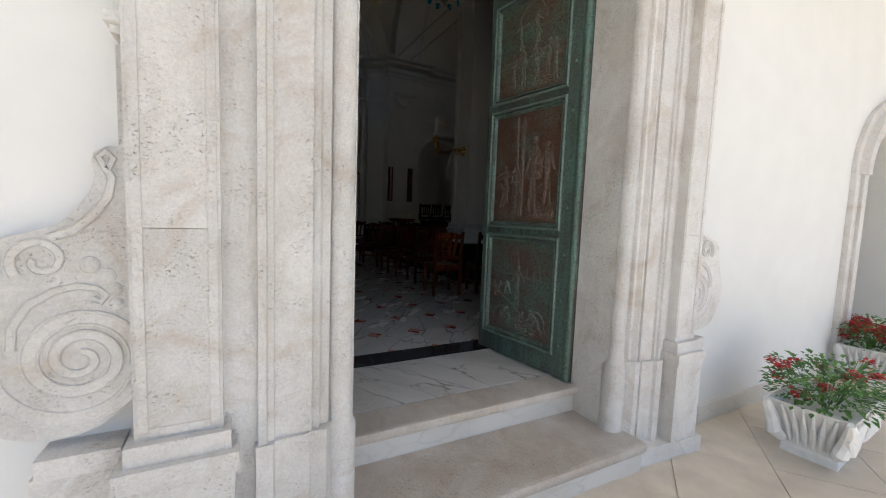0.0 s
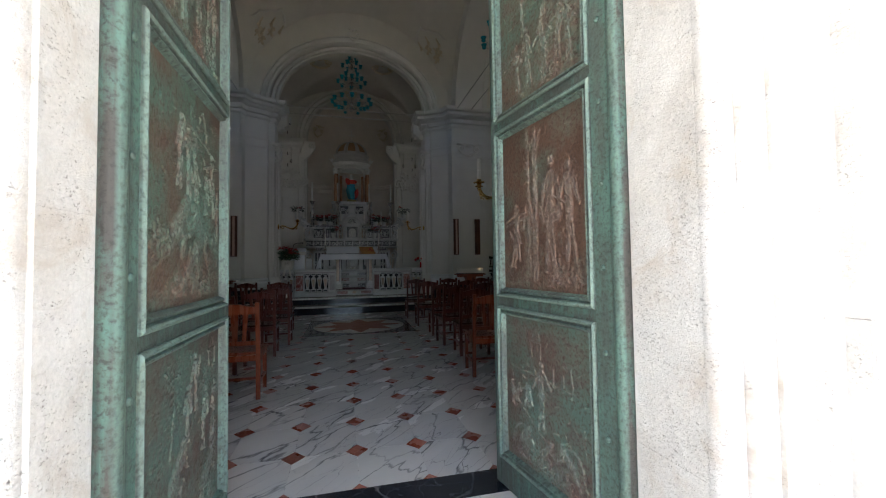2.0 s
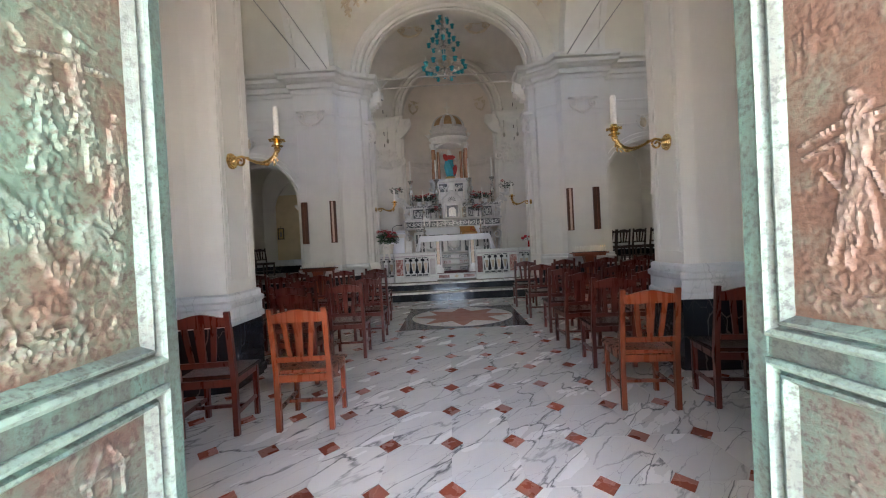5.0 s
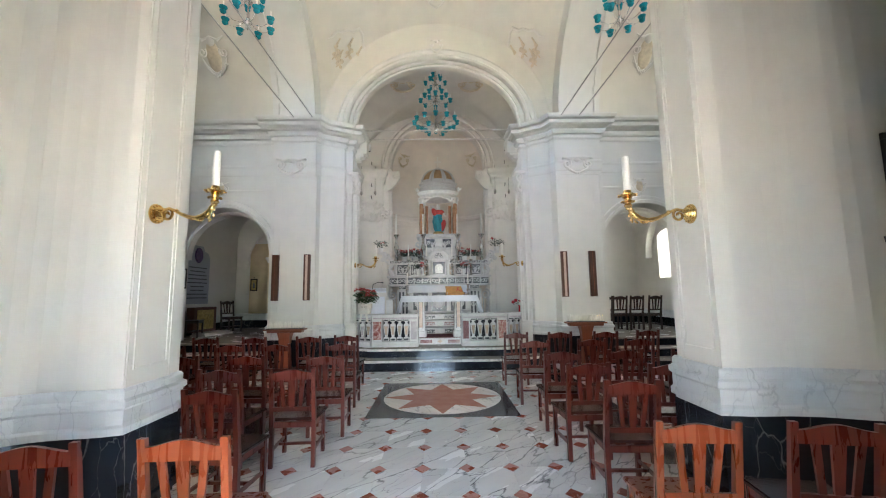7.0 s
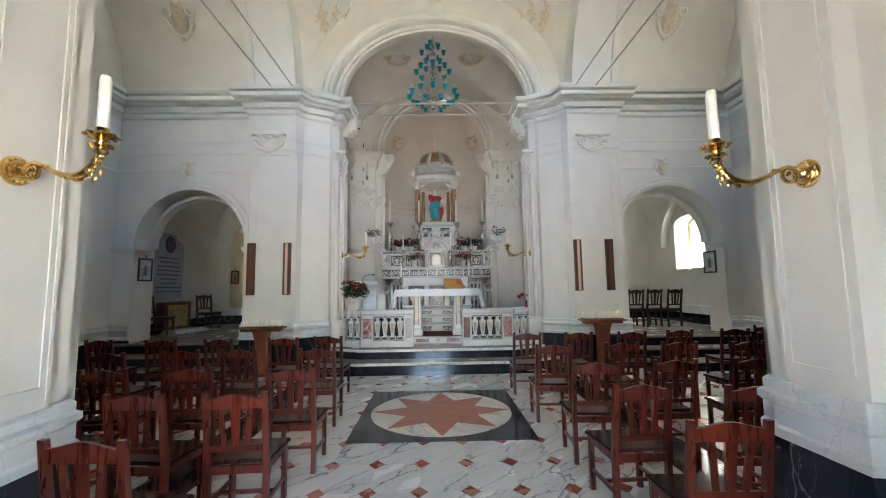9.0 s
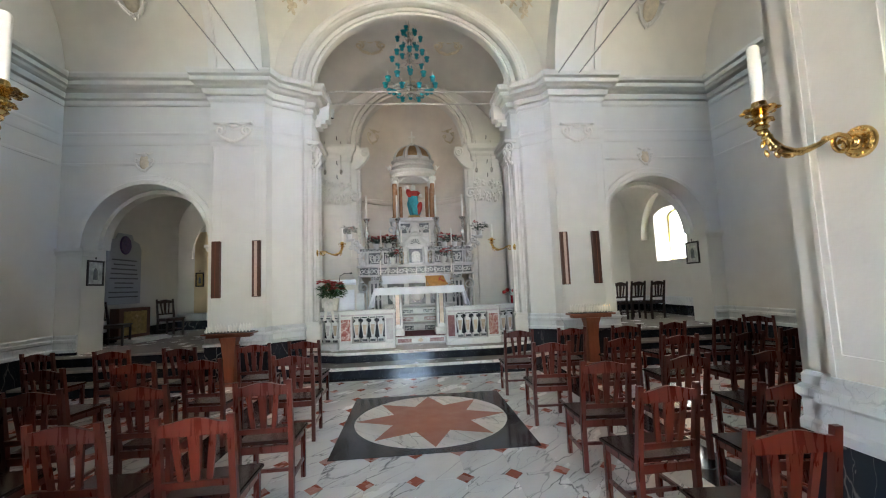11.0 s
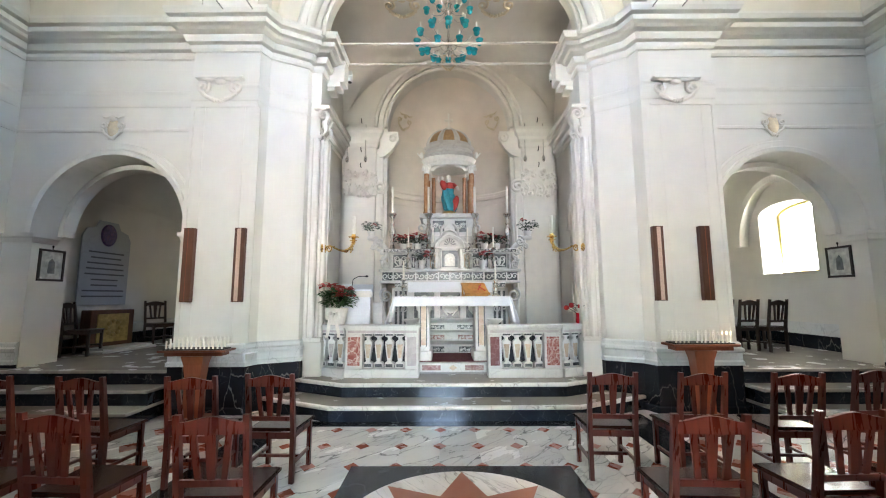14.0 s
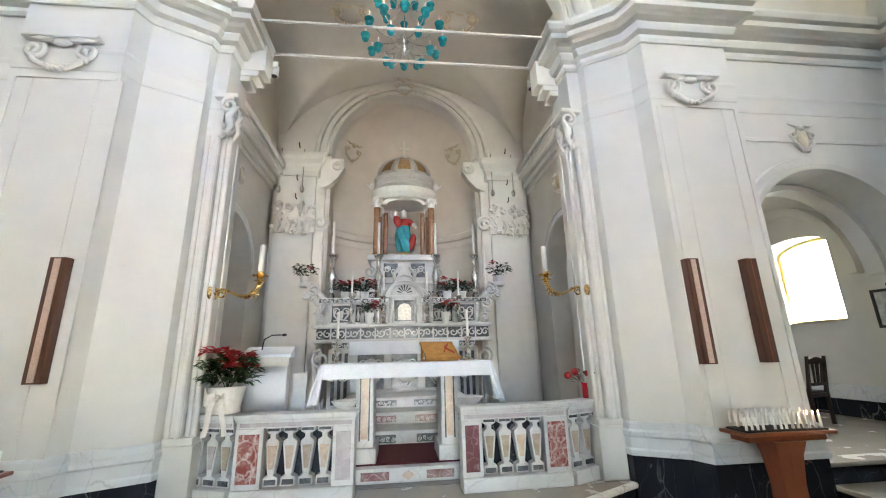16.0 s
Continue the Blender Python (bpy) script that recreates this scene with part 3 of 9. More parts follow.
def lathe(bm, prof, cx=0.0, cy=0.0, cz=0.0, segs=20, sx=1.0, sy=1.0):
    """Turns a profile of (radius, height) round an upright axis."""
    rings = []
    for r, z in prof:
        if r < 1e-5:
            rings.append([bm.verts.new((cx, cy, cz + z))])
        else:
            rings.append([bm.verts.new((cx + sx * r * math.cos(2 * math.pi * i / segs), cy + sy * r * math.sin(2 * math.pi * i / segs), cz + z)) for i in range(segs)])
    for a, b in zip(rings, rings[1:]):
        for i in range(segs):
            j = (i + 1) % segs
            if len(a) == 1 and len(b) > 1:
                bm.faces.new((a[0], b[i], b[j]))
            elif len(b) == 1 and len(a) > 1:
                bm.faces.new((a[i], a[j], b[0]))
            elif len(a) > 1:
                bm.faces.new((a[i], a[j], b[j], b[i]))
    if len(rings[0]) > 1:
        bm.faces.new(rings[0][::-1])
    if len(rings[-1]) > 1:
        bm.faces.new(rings[-1])
    return bm


def tube(bm, pts, radius, segs=8, ends=True):
    """A round bar along points; radius is a number or one for each point."""
    pts = [Vector(p) for p in pts]
    n = len(pts)
    rad = radius if isinstance(radius, (list, tuple)) else [radius] * n
    rings = []
    up = Vector((0, 0, 1))
    d0 = (pts[1] - pts[0]).normalized()
    if abs(d0.dot(up)) > 0.95:
        up = Vector((1, 0, 0))
    side = d0.cross(up).normalized()
    for i, p in enumerate(pts):
        d = (pts[min(i + 1, n - 1)] - pts[max(i - 1, 0)]).normalized()
        side = (side - d * side.dot(d)).normalized()
        nor = d.cross(side)
        rings.append([bm.verts.new(p + rad[i] * (math.cos(a) * side + math.sin(a) * nor)) for a in (2 * math.pi * k / segs for k in range(segs))])
    for a, b in zip(rings, rings[1:]):
        for k in range(segs):
            bm.faces.new((a[k], a[(k + 1) % segs], b[(k + 1) % segs], b[k]))
    if ends:
        bm.faces.new(rings[0][::-1])
        bm.faces.new(rings[-1])
    return bm


def blob(bm, c, r, segs=8, rings=6, rot=None):
    """A rounded lump with three radii."""
    c = Vector(c)
    rows = []
    for j in range(rings + 1):
        a = math.pi * j / rings
        row = []
        for i in range(segs if 0 < j < rings else 1):
            b = 2 * math.pi * i / segs
            v = Vector((r[0] * math.sin(a) * math.cos(b), r[1] * math.sin(a) * math.sin(b), r[2] * math.cos(a)))
            row.append(bm.verts.new(c + (rot @ v if rot else v)))
        rows.append(row)
    for a, b in zip(rows, rows[1:]):
        for i in range(segs):
            j = (i + 1) % segs
            if len(a) == 1:
                bm.faces.new((a[0], b[i], b[j]))
            elif len(b) == 1:
                bm.faces.new((a[i], b[0], a[j]))
            else:
                bm.faces.new((a[i], b[i], b[j], a[j]))
    return bm


def moulding(bm, path, prof, closed=False):
    """Sweeps an outline of (out, height) along a level path of (x, y) with mitred corners; out is to the right of the way."""
    n = len(path)
    rows = []
    for i in range(n):
        p = Vector(path[i])
        a = Vector(path[i - 1]) if i > 0 or closed else None
        b = Vector(path[(i + 1) % n]) if i < n - 1 or closed else None
        da = (p - a).normalized() if a is not None else None
        db = (b - p).normalized() if b is not None else None
        da, db = da or db, db or da
        na, nb = Vector((da.y, -da.x)), Vector((db.y, -db.x))
        m = (na + nb)
        m = m / max(0.35, m.dot(na)) if m.length > 1e-6 else na
        rows.append([bm.verts.new((p.x + m.x * o, p.y + m.y * o, z)) for o, z in prof])
    k = len(prof)
    for i in range(n if closed else n - 1):
        a, b = rows[i], rows[(i + 1) % n]
        for j in range(k):
            bm.faces.new((a[j], b[j], b[(j + 1) % k], a[(j + 1) % k]))
    if not closed:
        bm.faces.new(rows[0][::-1])
        bm.faces.new(rows[-1])
    return bm


def arc_moulding(bm, cx, z0, a, b, prof, plane="y", at=0.0, sign=-1, segs=36, start=0.0, stop=math.pi):
    """Sweeps an outline of (away from the centre, out of the wall) round a half ellipse standing in a wall."""
    rows = []
    for i in range(segs + 1):
        t = start + (stop - start) * i / segs
        row = []
        for r, o in prof:
            u, w = cx + (a + r) * math.cos(t), z0 + (b + r) * math.sin(t)
            row.append(bm.verts.new((u, at + sign * o, w) if plane == "y" else (at + sign * o, u, w)))
        rows.append(row)
    k = len(prof)
    for p, q in zip(rows, rows[1:]):
        for j in range(k):
            bm.faces.new((p[j], q[j], q[(j + 1) % k], p[(j + 1) % k]))
    bm.faces.new(rows[0])
    bm.faces.new(rows[-1][::-1])
    return bm


def arch_wall(bm, x0, x1, z0, z1, cx, half, spring, rise, y0, y1, sill=None, segs=24, plane="y"):
    """A wall with one arched opening through it."""
    def P(x, y, z):
        return bm.verts.new((x, y, z) if plane == "y" else (y, x, z))

    def quad(*ps):
        bm.faces.new([P(*p) for p in ps])
    sill = z0 if sill is None else sill
    arc = [(cx - half, spring)] + [(cx - half * math.cos(math.pi * i / segs), spring + rise * math.sin(math.pi * i / segs)) for i in range(1, segs)] + [(cx + half, spring)]
    for y in (y0, y1):
        quad((x0, y, z0), (cx - half, y, z0), (cx - half, y, z1), (x0, y, z1))
        quad((cx + half, y, z0), (x1, y, z0), (x1, y, z1), (cx + half, y, z1))
        for p, q in zip(arc, arc[1:]):
            quad((p[0], y, p[1]), (q[0], y, q[1]), (q[0], y, z1), (p[0], y, z1))
        if sill > z0:
            quad((cx - half, y, z0), (cx + half, y, z0), (cx + half, y, sill), (cx - half, y, sill))
    for p, q in zip([(cx - half, sill)] + arc, arc + [(cx + half, sill)]):
        quad((p[0], y0, p[1]), (q[0], y0, q[1]), (q[0], y1, q[1]), (p[0], y1, p[1]))
    if sill > z0:
        quad((cx - half, y0, sill), (cx + half, y0, sill), (cx + half, y1, sill), (cx - half, y1, sill))
    quad((x0, y0, z0), (x0, y1, z0), (x0, y1, z1), (x0, y0, z1))
    quad((x1, y0, z0), (x1, y1, z0), (x1, y1, z1), (x1, y0, z1))
    quad((x0, y0, z1), (x1, y0, z1), (x1, y1, z1), (x0, y1, z1))
    bmesh.ops.remove_doubles(bm, verts=bm.verts, dist=1e-4)
    return bm


def sheet(bm, f, nu, nv):
    """A grid surface from f(u, v) with u, v from 0 to 1."""
    g = [[bm.verts.new(f(i / nu, j / nv)) for j in range(nv + 1)] for i in range(nu + 1)]
    for i in range(nu):
        for j in range(nv):
            bm.faces.new((g[i][j], g[i + 1][j], g[i + 1][j + 1], g[i][j + 1]))
    return bm


def spiral(c, r0, r1, turns, start=0.0, n=40, plane="xz", depth=0.0, hand=1):
    out = []
    for i in range(n + 1):
        f = i / n
        a, r = start + hand * 2 * math.pi * turns * f, r0 + (r1 - r0) * f
        u, w = c[0] + r * math.cos(a), c[1] + r * math.sin(a)
        out.append((u, depth, w) if plane == "xz" else (depth, u, w))
    return out


# ---- the large structure ----
CORN = 5.86      # top of the main cornice
XW, XE = -6.85, 6.6     # side walls of the nave
YF, YB = 12.6, 6.95     # front and back walls of the nave
PIL = 12.4       # face of the front pilasters

# front wall of the nave with its two arched openings
for name, lo, hi, cx in (("wall_north_left", XW, -3.9, -5.24), ("wall_north_right", 3.9, XE, 5.09)):
    structure(name, arch_wall(bmesh.new(), lo, hi, 0, 10.25, cx, 1.16, 2.6, 1.22, YF, 13.2), PLASTER, "white plastered church wall with an arched opening", "wall")
    b = bmesh.new()
    arc_moulding(b, cx, 2.6, 1.16, 1.22, [(0.0, 0.0), (0.0, 0.05), (0.07, 0.065), (0.09, 0.04), (0.17, 0.04), (0.19, 0.0)], at=YF)
    structure("trim_side_arch", b, PLASTER, "white moulded arch band", "trim", True)
    b = bmesh.new()
    arc_moulding(b, cx, 2.6, 1.08, 1.12, [(0.0, 0.0), (0.0, 0.22), (0.078, 0.22), (0.078, 0.0)], at=13.2, sign=-1)
    e = cx + (1.12 if cx < 0 else -1.12)
    box(b, e - 0.038, e + 0.038, 12.98, 13.2, 0.6, 2.6)
    structure("trim_inner_arch", b, PLASTER, "white inner arch ring", "trim")
    # impost blocks at the springing
    b = bmesh.new()
    for s in (-1, 1):
        e = cx + s * 1.16
        path = [(e - (0.50 if cx < 0 else 0.05), YF), (e, YF), (e, 12.97)] if s < 0 else [(e, 12.97), (e, YF), (e + (0.05 if cx < 0 else 0.50), YF)]
        moulding(b, path, [(0, 2.46), (0.03, 2.46), (0.05, 2.52), (0.07, 2.54), (0.07, 2.59), (0, 2.59)])
    structure("trim_impost", b, PLASTER, "white impost moulding of an arch", "trim")

# side walls, back wall and lunettes
# The high openings are unseen, added to let sky light into the nave.
structure("wall_west", arch_wall(bmesh.new(), 5.4, 13.5, 0, 10.25, 8.7, 0.38, 7.15, 0.38, XW - 0.5, XW, sill=6.8, plane="x"), PLASTER, "plain white plastered side wall", "wall")
structure("wall_east", arch_wall(bmesh.new(), 5.4, 13.5, 0, 10.25, 8.7, 0.38, 7.15, 0.38, XE, XE + 0.5, sill=6.8, plane="x"), PLASTER, "plain white plastered side wall", "wall")
structure("wall_south_left", boxes((XW, -2.5, YB - 0.35, YB, 0, 10.25)), PLASTER, "white plastered back wall of the nave", "wall")
structure("wall_south_right", boxes((2.3, XE, YB - 0.35, YB, 0, 10.25)), PLASTER, "white plastered back wall of the nave", "wall")
structure("wall_south_top", arch_wall(bmesh.new(), -2.5, 2.3, 5.9, 10.3, -0.1, 2.3, 5.92, 1.75, YB - 0.35, YB), PLASTER, "white plastered wall over the entrance arch", "wall")

# piers beside the entrance
LP = [(-2.42, 6.80), (-2.42, 6.64), (-2.38, 6.64), (-2.38, 6.12), (-2.45, 6.095), (-2.55, 6.075), (-2.68, 6.06), (-2.80, 6.035), (-2.90, 6.0), (-2.98, 5.955), (-3.04, 5.90), (-3.09, 5.82), (-3.12, 5.72), (-3.135, 5.61), (-3.14, 5.5)]
RP = [(2.20, 6.80), (2.20, 6.64), (2.15, 6.64), (2.15, 6.17), (2.30, 6.145), (2.45, 6.14), (2.60, 6.135), (2.72, 6.12), (2.82, 6.098), (2.91, 6.068), (3.0, 6.034), (3.09, 6.0), (3.19, 5.974), (3.31, 5.957), (3.45, 5.95)]
structure("wall_pier_left", prism(bmesh.new(), LP + [(-4.7, 5.5), (-4.7, 6.61), (-3.5, 6.61), (-3.5, 6.80)], 0, 6.6), PLASTER, "white rounded entrance pier", "wall")
structure("wall_pier_right", prism(bmesh.new(), RP + [(4.7, 5.95), (4.7, 6.61), (3.5, 6.61), (3.5, 6.80)], 0, 6.6), PLASTER, "white rounded entrance pier", "wall")
# sunk panels with double fillets on the piers
for s, x, z0 in ((-1, -2.38, 0.97), (1, 2.15, 1.04)):
    b = bmesh.new()
    for y0, y1, d in ((6.135, 6.165, 0.007), (6.20, 6.22, 0.009), (6.565, 6.585, 0.009), (6.61, 6.635, 0.007)):
        lo, hi = sorted((x, x - s * d))
        box(b, lo, hi, y0, y1, z0 + (0.12 if 6.19 < y0 < 6.6 else 0.0), 6.58)
    lo, hi = sorted((x, x - s * 0.016))
    box(b, lo, hi, 6.215, 6.565, z0 + 0.12, z0 + 0.135)
    structure("trim_pier_panel", b, PLASTER, "white raised pilaster panel mouldings", "trim")

# entrance wall, seen from outside as the facade
FY = 1.98
structure("facade_left", boxes((-9.0, -1.02, FY, 3.35, -0.5, 7.5)), OUTWALL, "white painted church facade", "wall")
structure("facade_right", boxes((0.93, 4.33, FY, 3.35, -0.5, 7.5)), OUTWALL, "white painted church facade", "wall")
structure("facade_far", arch_wall(bmesh.new(), 4.33, 12.0, -0.5, 7.5, 5.16, 0.6, 1.75, 0.55, FY, FY + 0.6), OUTWALL, "white painted church facade with another arched doorway", "wall")
structure("facade_top", boxes((-1.02, 0.93, FY, 3.35, 3.35, 7.5)), OUTWALL, "white painted church facade over the door", "wall")
# Unseen faces kept brown so that less light bounces onto the piers.
structure("wall_vestibule_left", boxes((-4.9, -4.7, 3.35, 6.6, 0, 6.6)), SHADE_LINING, "unseen side wall of the entrance, browned to cut bounced light", "wall")
structure("wall_vestibule_right", boxes((4.7, 4.9, 3.35, 6.6, 0, 6.6)), SHADE_LINING, "unseen side wall of the entrance, browned to cut bounced light", "wall")
structure("wall_vestibule_front", boxes((-4.7, -1.06, 3.354, 3.42, 0, 6.6), (0.97, 4.7, 3.354, 3.42, 0, 6.6), (-1.06, 0.97, 3.354, 3.42, 3.3, 6.6)), SHADE_LINING, "unseen inner face of the entrance wall, browned to cut bounced light", "wall")
# Unseen wall, added to keep the door's light off the right side.
structure("wall_lobby_right", boxes((1.86, 1.98, 3.42, 4.35, 0, 6.6)), SHADE_LINING, "unseen brown wall added to block light beside the door", "wall")
structure("ceiling_vestibule", boxes((-4.9, 4.9, 3.35, 6.6, 6.6, 6.8)), VAULT, "plain white ceiling over the entrance", "ceiling")

# front pilasters, slanted faces and chancel jambs
AXIS = -0.02     # middle of the chancel jambs


def pier_plan(s):
    """Front of a pier: pilaster, its inner return, the slanted face, a stepped jamb."""
    return [(s * 4.0, PIL), (-0.05 + s * 2.92, PIL), (-0.05 + s * 2.845, 12.59)] + [(AXIS + s * d, y) for d, y in ((2.365, 12.87), (2.345, 12.99), (2.18, 13.0), (2.18, 13.54))]


for s in (-1, 1):
    side = "left" if s < 0 else "right"
    pts = [(s * 4.0, YF + 0.02)] + pier_plan(s) + [(s * 4.0, 13.54)]
    structure("pier_" + side, prism(bmesh.new(), pts if s < 0 else pts[::-1], 0, CORN - 0.02), PLASTER, "white pier beside the chancel arch", "pier")
    b = bmesh.new()
    for x0, x1, d in ((3.93, 3.99, 0.010), (3.77, 3.80, 0.006), (3.16, 3.19, 0.006), (2.93, 3.0, 0.010)):
        lo, hi = sorted((s * x0, -0.05 * (x0 < 3.5) + s * x1))
        box(b, lo, hi, PIL - d, PIL + 0.01, 0.97, 4.50)
    lo, hi = sorted((s * 3.0, s * 3.92))
    box(b, lo, hi, PIL - 0.014, PIL + 0.01, 4.50, 4.53, 0.004)
    structure("trim_pilaster_panel", b, PLASTER, "white raised pilaster panel mouldings", "trim")
    # stepped strips and rolls on the jamb
    b = bmesh.new()
    for x0, x1, y0, y1 in ((2.17, 2.30, 12.955, 13.01), (2.06, 2.169, 13.02, 13.32)):
        lo, hi = sorted((AXIS + s * x0, AXIS + s * x1))
        box(b, lo, hi, y0, y1, 0.40, 4.23, 0.006)
    for x, y, r in ((2.285, 12.955, 0.018), (2.20, 12.955, 0.026), (2.125, 13.015, 0.016), (2.07, 13.02, 0.022), (2.06, 13.18, 0.014)):
        lathe(b, [(r, 0.97), (r, 4.23)], AXIS + s * x, y, 0, 12)
    box(b, *sorted((AXIS + s * 2.03, AXIS + s * 2.31)), 12.92, 13.33, 0.40, 0.92, 0.008)
    box(b, *sorted((AXIS + s * 2.045, AXIS + s * 2.325)), 12.93, 13.32, 0.92, 0.99, 0.015)
    structure("trim_jamb", b, PLASTER, "white bundled mouldings on the chancel jamb", "trim", True)

# dado: black marble below a white marble band
BLACK = [(0, 0.0), (0.05, 0.0), (0.05, 0.08), (0.035, 0.10), (0.035, 0.65), (0, 0.65)]
WHITE = [(0, 0.65), (0.055, 0.65), (0.055, 0.70), (0.04, 0.72), (0.04, 0.82), (0.06, 0.84), (0.06, 0.88), (0.035, 0.90), (0.035, 0.95), (0.02, 0.97), (0, 0.97)]
RUNS = [
    ([(-6.41, 12.6), (XW, YF), (XW, YB + 0.0), (-3.5, YB)][::-1], 1),
    ([(-4.7, 5.5)] + LP[::-1] + [(-2.6, 6.80)], 1),
    (([(4.7, 5.95)] + RP[::-1] + [(2.4, 6.80)])[::-1], 1.075),
    ([(3.5, YB), (XE, YB), (XE, YF), (6.26, YF)][::-1], 1),
    ([(-4.1, 12.6), (-4.0, 12.6)] + pier_plan(-1)[:5], 1),
    (([(4.02, 12.6), (4.0, 12.6)] + pier_plan(1)[:5])[::-1], 1),
]
for path, tall in RUNS:
    structure("dado_black", moulding(bmesh.new(), path, [(o, z * tall) for o, z in BLACK]), BLACK_MARBLE, "polished black veined marble dado", "dado")
    structure("dado_white", moulding(bmesh.new(), path, [(o, z * tall) for o, z in WHITE]), DADO_MARBLE, "white veined marble dado band", "dado")

# main cornice and the bands under it
CORNICE = [(0, 5.40), (0.03, 5.40), (0.05, 5.44), (0.05, 5.49), (0.015, 5.495), (0.015, 5.52), (0.10, 5.53), (0.13, 5.60), (0.13, 5.625), (0.06, 5.63), (0.06, 5.66), (0.18, 5.68), (0.22, 5.71), (0.30, 5.72), (0.30, 5.80), (0.22, 5.805), (0.22, 5.835), (0.33, 5.85), (0.36, 5.91), (0.36, 5.95), (0, 5.95)]
BAND = [(0, 4.60), (0.008, 4.61), (0.013, 4.66), (0.013, 4.80), (0.020, 4.83), (0.017, 4.86), (0, 4.88)]
FINE = [(0, 4.20), (0.02, 4.20), (0.02, 4.24), (0, 4.26)]
LEFT = [(-3.5, YB), (XW, YB), (XW, YF), (-4.0, YF)] + pier_plan(-1)[:-1] + [(AXIS - 2.18, 13.56)]
RIGHT = ([(3.5, YB), (XE, YB), (XE, YF), (4.0, YF)] + pier_plan(1)[:-1] + [(AXIS + 2.18, 13.56)])[::-1]
SMALL = [(o * 0.9, z) for o, z in CORNICE]
for path in (LEFT, RIGHT):
    structure("cornice", moulding(bmesh.new(), path, SMALL), PLASTER, "white stepped plaster cornice", "cornice")
    structure("trim_band", moulding(bmesh.new(), path[1:-1], BAND), PLASTER, "white plaster band under the cornice", "trim")
for path in ([(XW, YB), (XW, YF), (-4.0, YF)], [(4.0, YF), (XE, YF), (XE, YB)]):
    structure("trim_fillet", moulding(bmesh.new(), path, FINE), PLASTER, "thin white plaster fillet", "trim")

# chancel arch: wall over it, archivolt
structure("wall_chancel_arch", arch_wall(bmesh.new(), -4.0, 4.0, CORN - 0.02, 10.25, 0, 2.06, CORN, 1.64, 12.72, 12.86, segs=48), VAULT, "pale plastered wall over the chancel arch", "wall")
for s in (-1, 1):
    lo, hi = sorted((s * 3.0, s * 4.0))
    structure("wall_chancel_haunch", boxes((lo, hi, 12.87, 13.5, CORN - 0.018, 10.2)), VAULT, "plastered haunch beside the chancel vault", "wall")
b = bmesh.new()
arc_moulding(b, 0, CORN, 2.06, 1.64, [(0, 0), (0, 0.06), (0.03, 0.085), (0.065, 0.06), (0.07, 0.0), (0.095, 0.0), (0.10, 0.04), (0.18, 0.04), (0.185, 0.0), (0.205, 0.0), (0.21, 0.07), (0.23, 0.14), (0.27, 0.165), (0.31, 0.14), (0.32, 0.02), (0.345, 0.02), (0.35, 0.07), (0.43, 0.07), (0.46, 0.10), (0.49, 0.06), (0.50, 0)], at=12.72, segs=72)
structure("trim_chancel_arch", b, PLASTER, "white moulded archivolt of the chancel arch", "trim")

# arches between the middle of the nave and its side bays
YM, RY = (YB + PIL) / 2, (PIL - YB) / 2
for s in (-1, 1):
    b = bmesh.new()
    arc_moulding(b, YM, CORN - 0.05, RY - 0.16, RY - 0.16, [(0, 0), (0, 1.0), (0.5, 1.0), (0.5, 0)], plane="x", at=s * 3.95, sign=-s, segs=40)
    structure("trim_bay_arch", b, PLASTER, "wide white arch between nave and side bay", "trim", True)
    b = bmesh.new()
    for u in (0.0, 0.86):
        arc_moulding(b, YM, CORN - 0.05, RY - 0.2, RY - 0.2, [(0, 0), (0, 0.14), (0.05, 0.14), (0.05, 0)], plane="x", at=s * (3.95 - u), sign=-s, segs=40)
    structure("trim_bay_arch_band", b, PLASTER, "raised bands under the arch", "trim", True)

# vaults
R0 = math.hypot(2.95, 2.9)
b = bmesh.new()
sheet(b, lambda u, v: (-2.95 + 5.9 * u, YB + (12.74 - YB) * v, CORN - 0.1 + math.sqrt(max(0, R0 * R0 - (-2.95 + 5.9 * u) ** 2 - (-2.9 + 5.8 * v) ** 2))), 40, 40)
structure("ceiling_nave", b, VAULT, "pale sail vault over the nave", "ceiling", True)
b = bmesh.new()
rows = []
for i in range(64):
    t = 2 * math.pi * i / 64
    rows.append((2.3 * math.cos(t), 9.85 + 2.3 * math.sin(t)))
moulding(b, rows, [(0, 9.28), (0.08, 9.28), (0.10, 9.33), (0.08, 9.40), (0, 9.42)], True)
structure("trim_vault_ring", b, VAULT, "plaster ring in the vault", "trim")
for s, xe in ((-1, XW), (1, XE)):
    b = bmesh.new()
    sheet(b, lambda u, v: (s * 3.0 + (xe - s * 3.0) * u, (YB + YF) / 2 - (YF - YB) / 2 * math.cos(math.pi * v), CORN - 0.02 + 2.83 * math.sin(math.pi * v)), 4, 40)
    structure("ceiling_bay", b, VAULT, "pale barrel vault over a side bay", "ceiling", True)
structure("roof_cover", boxes((-7.4, 7.2, 3.35, 20.0, 10.2, 10.3)), PLASTER, "plain cover over the vaults", "roof")

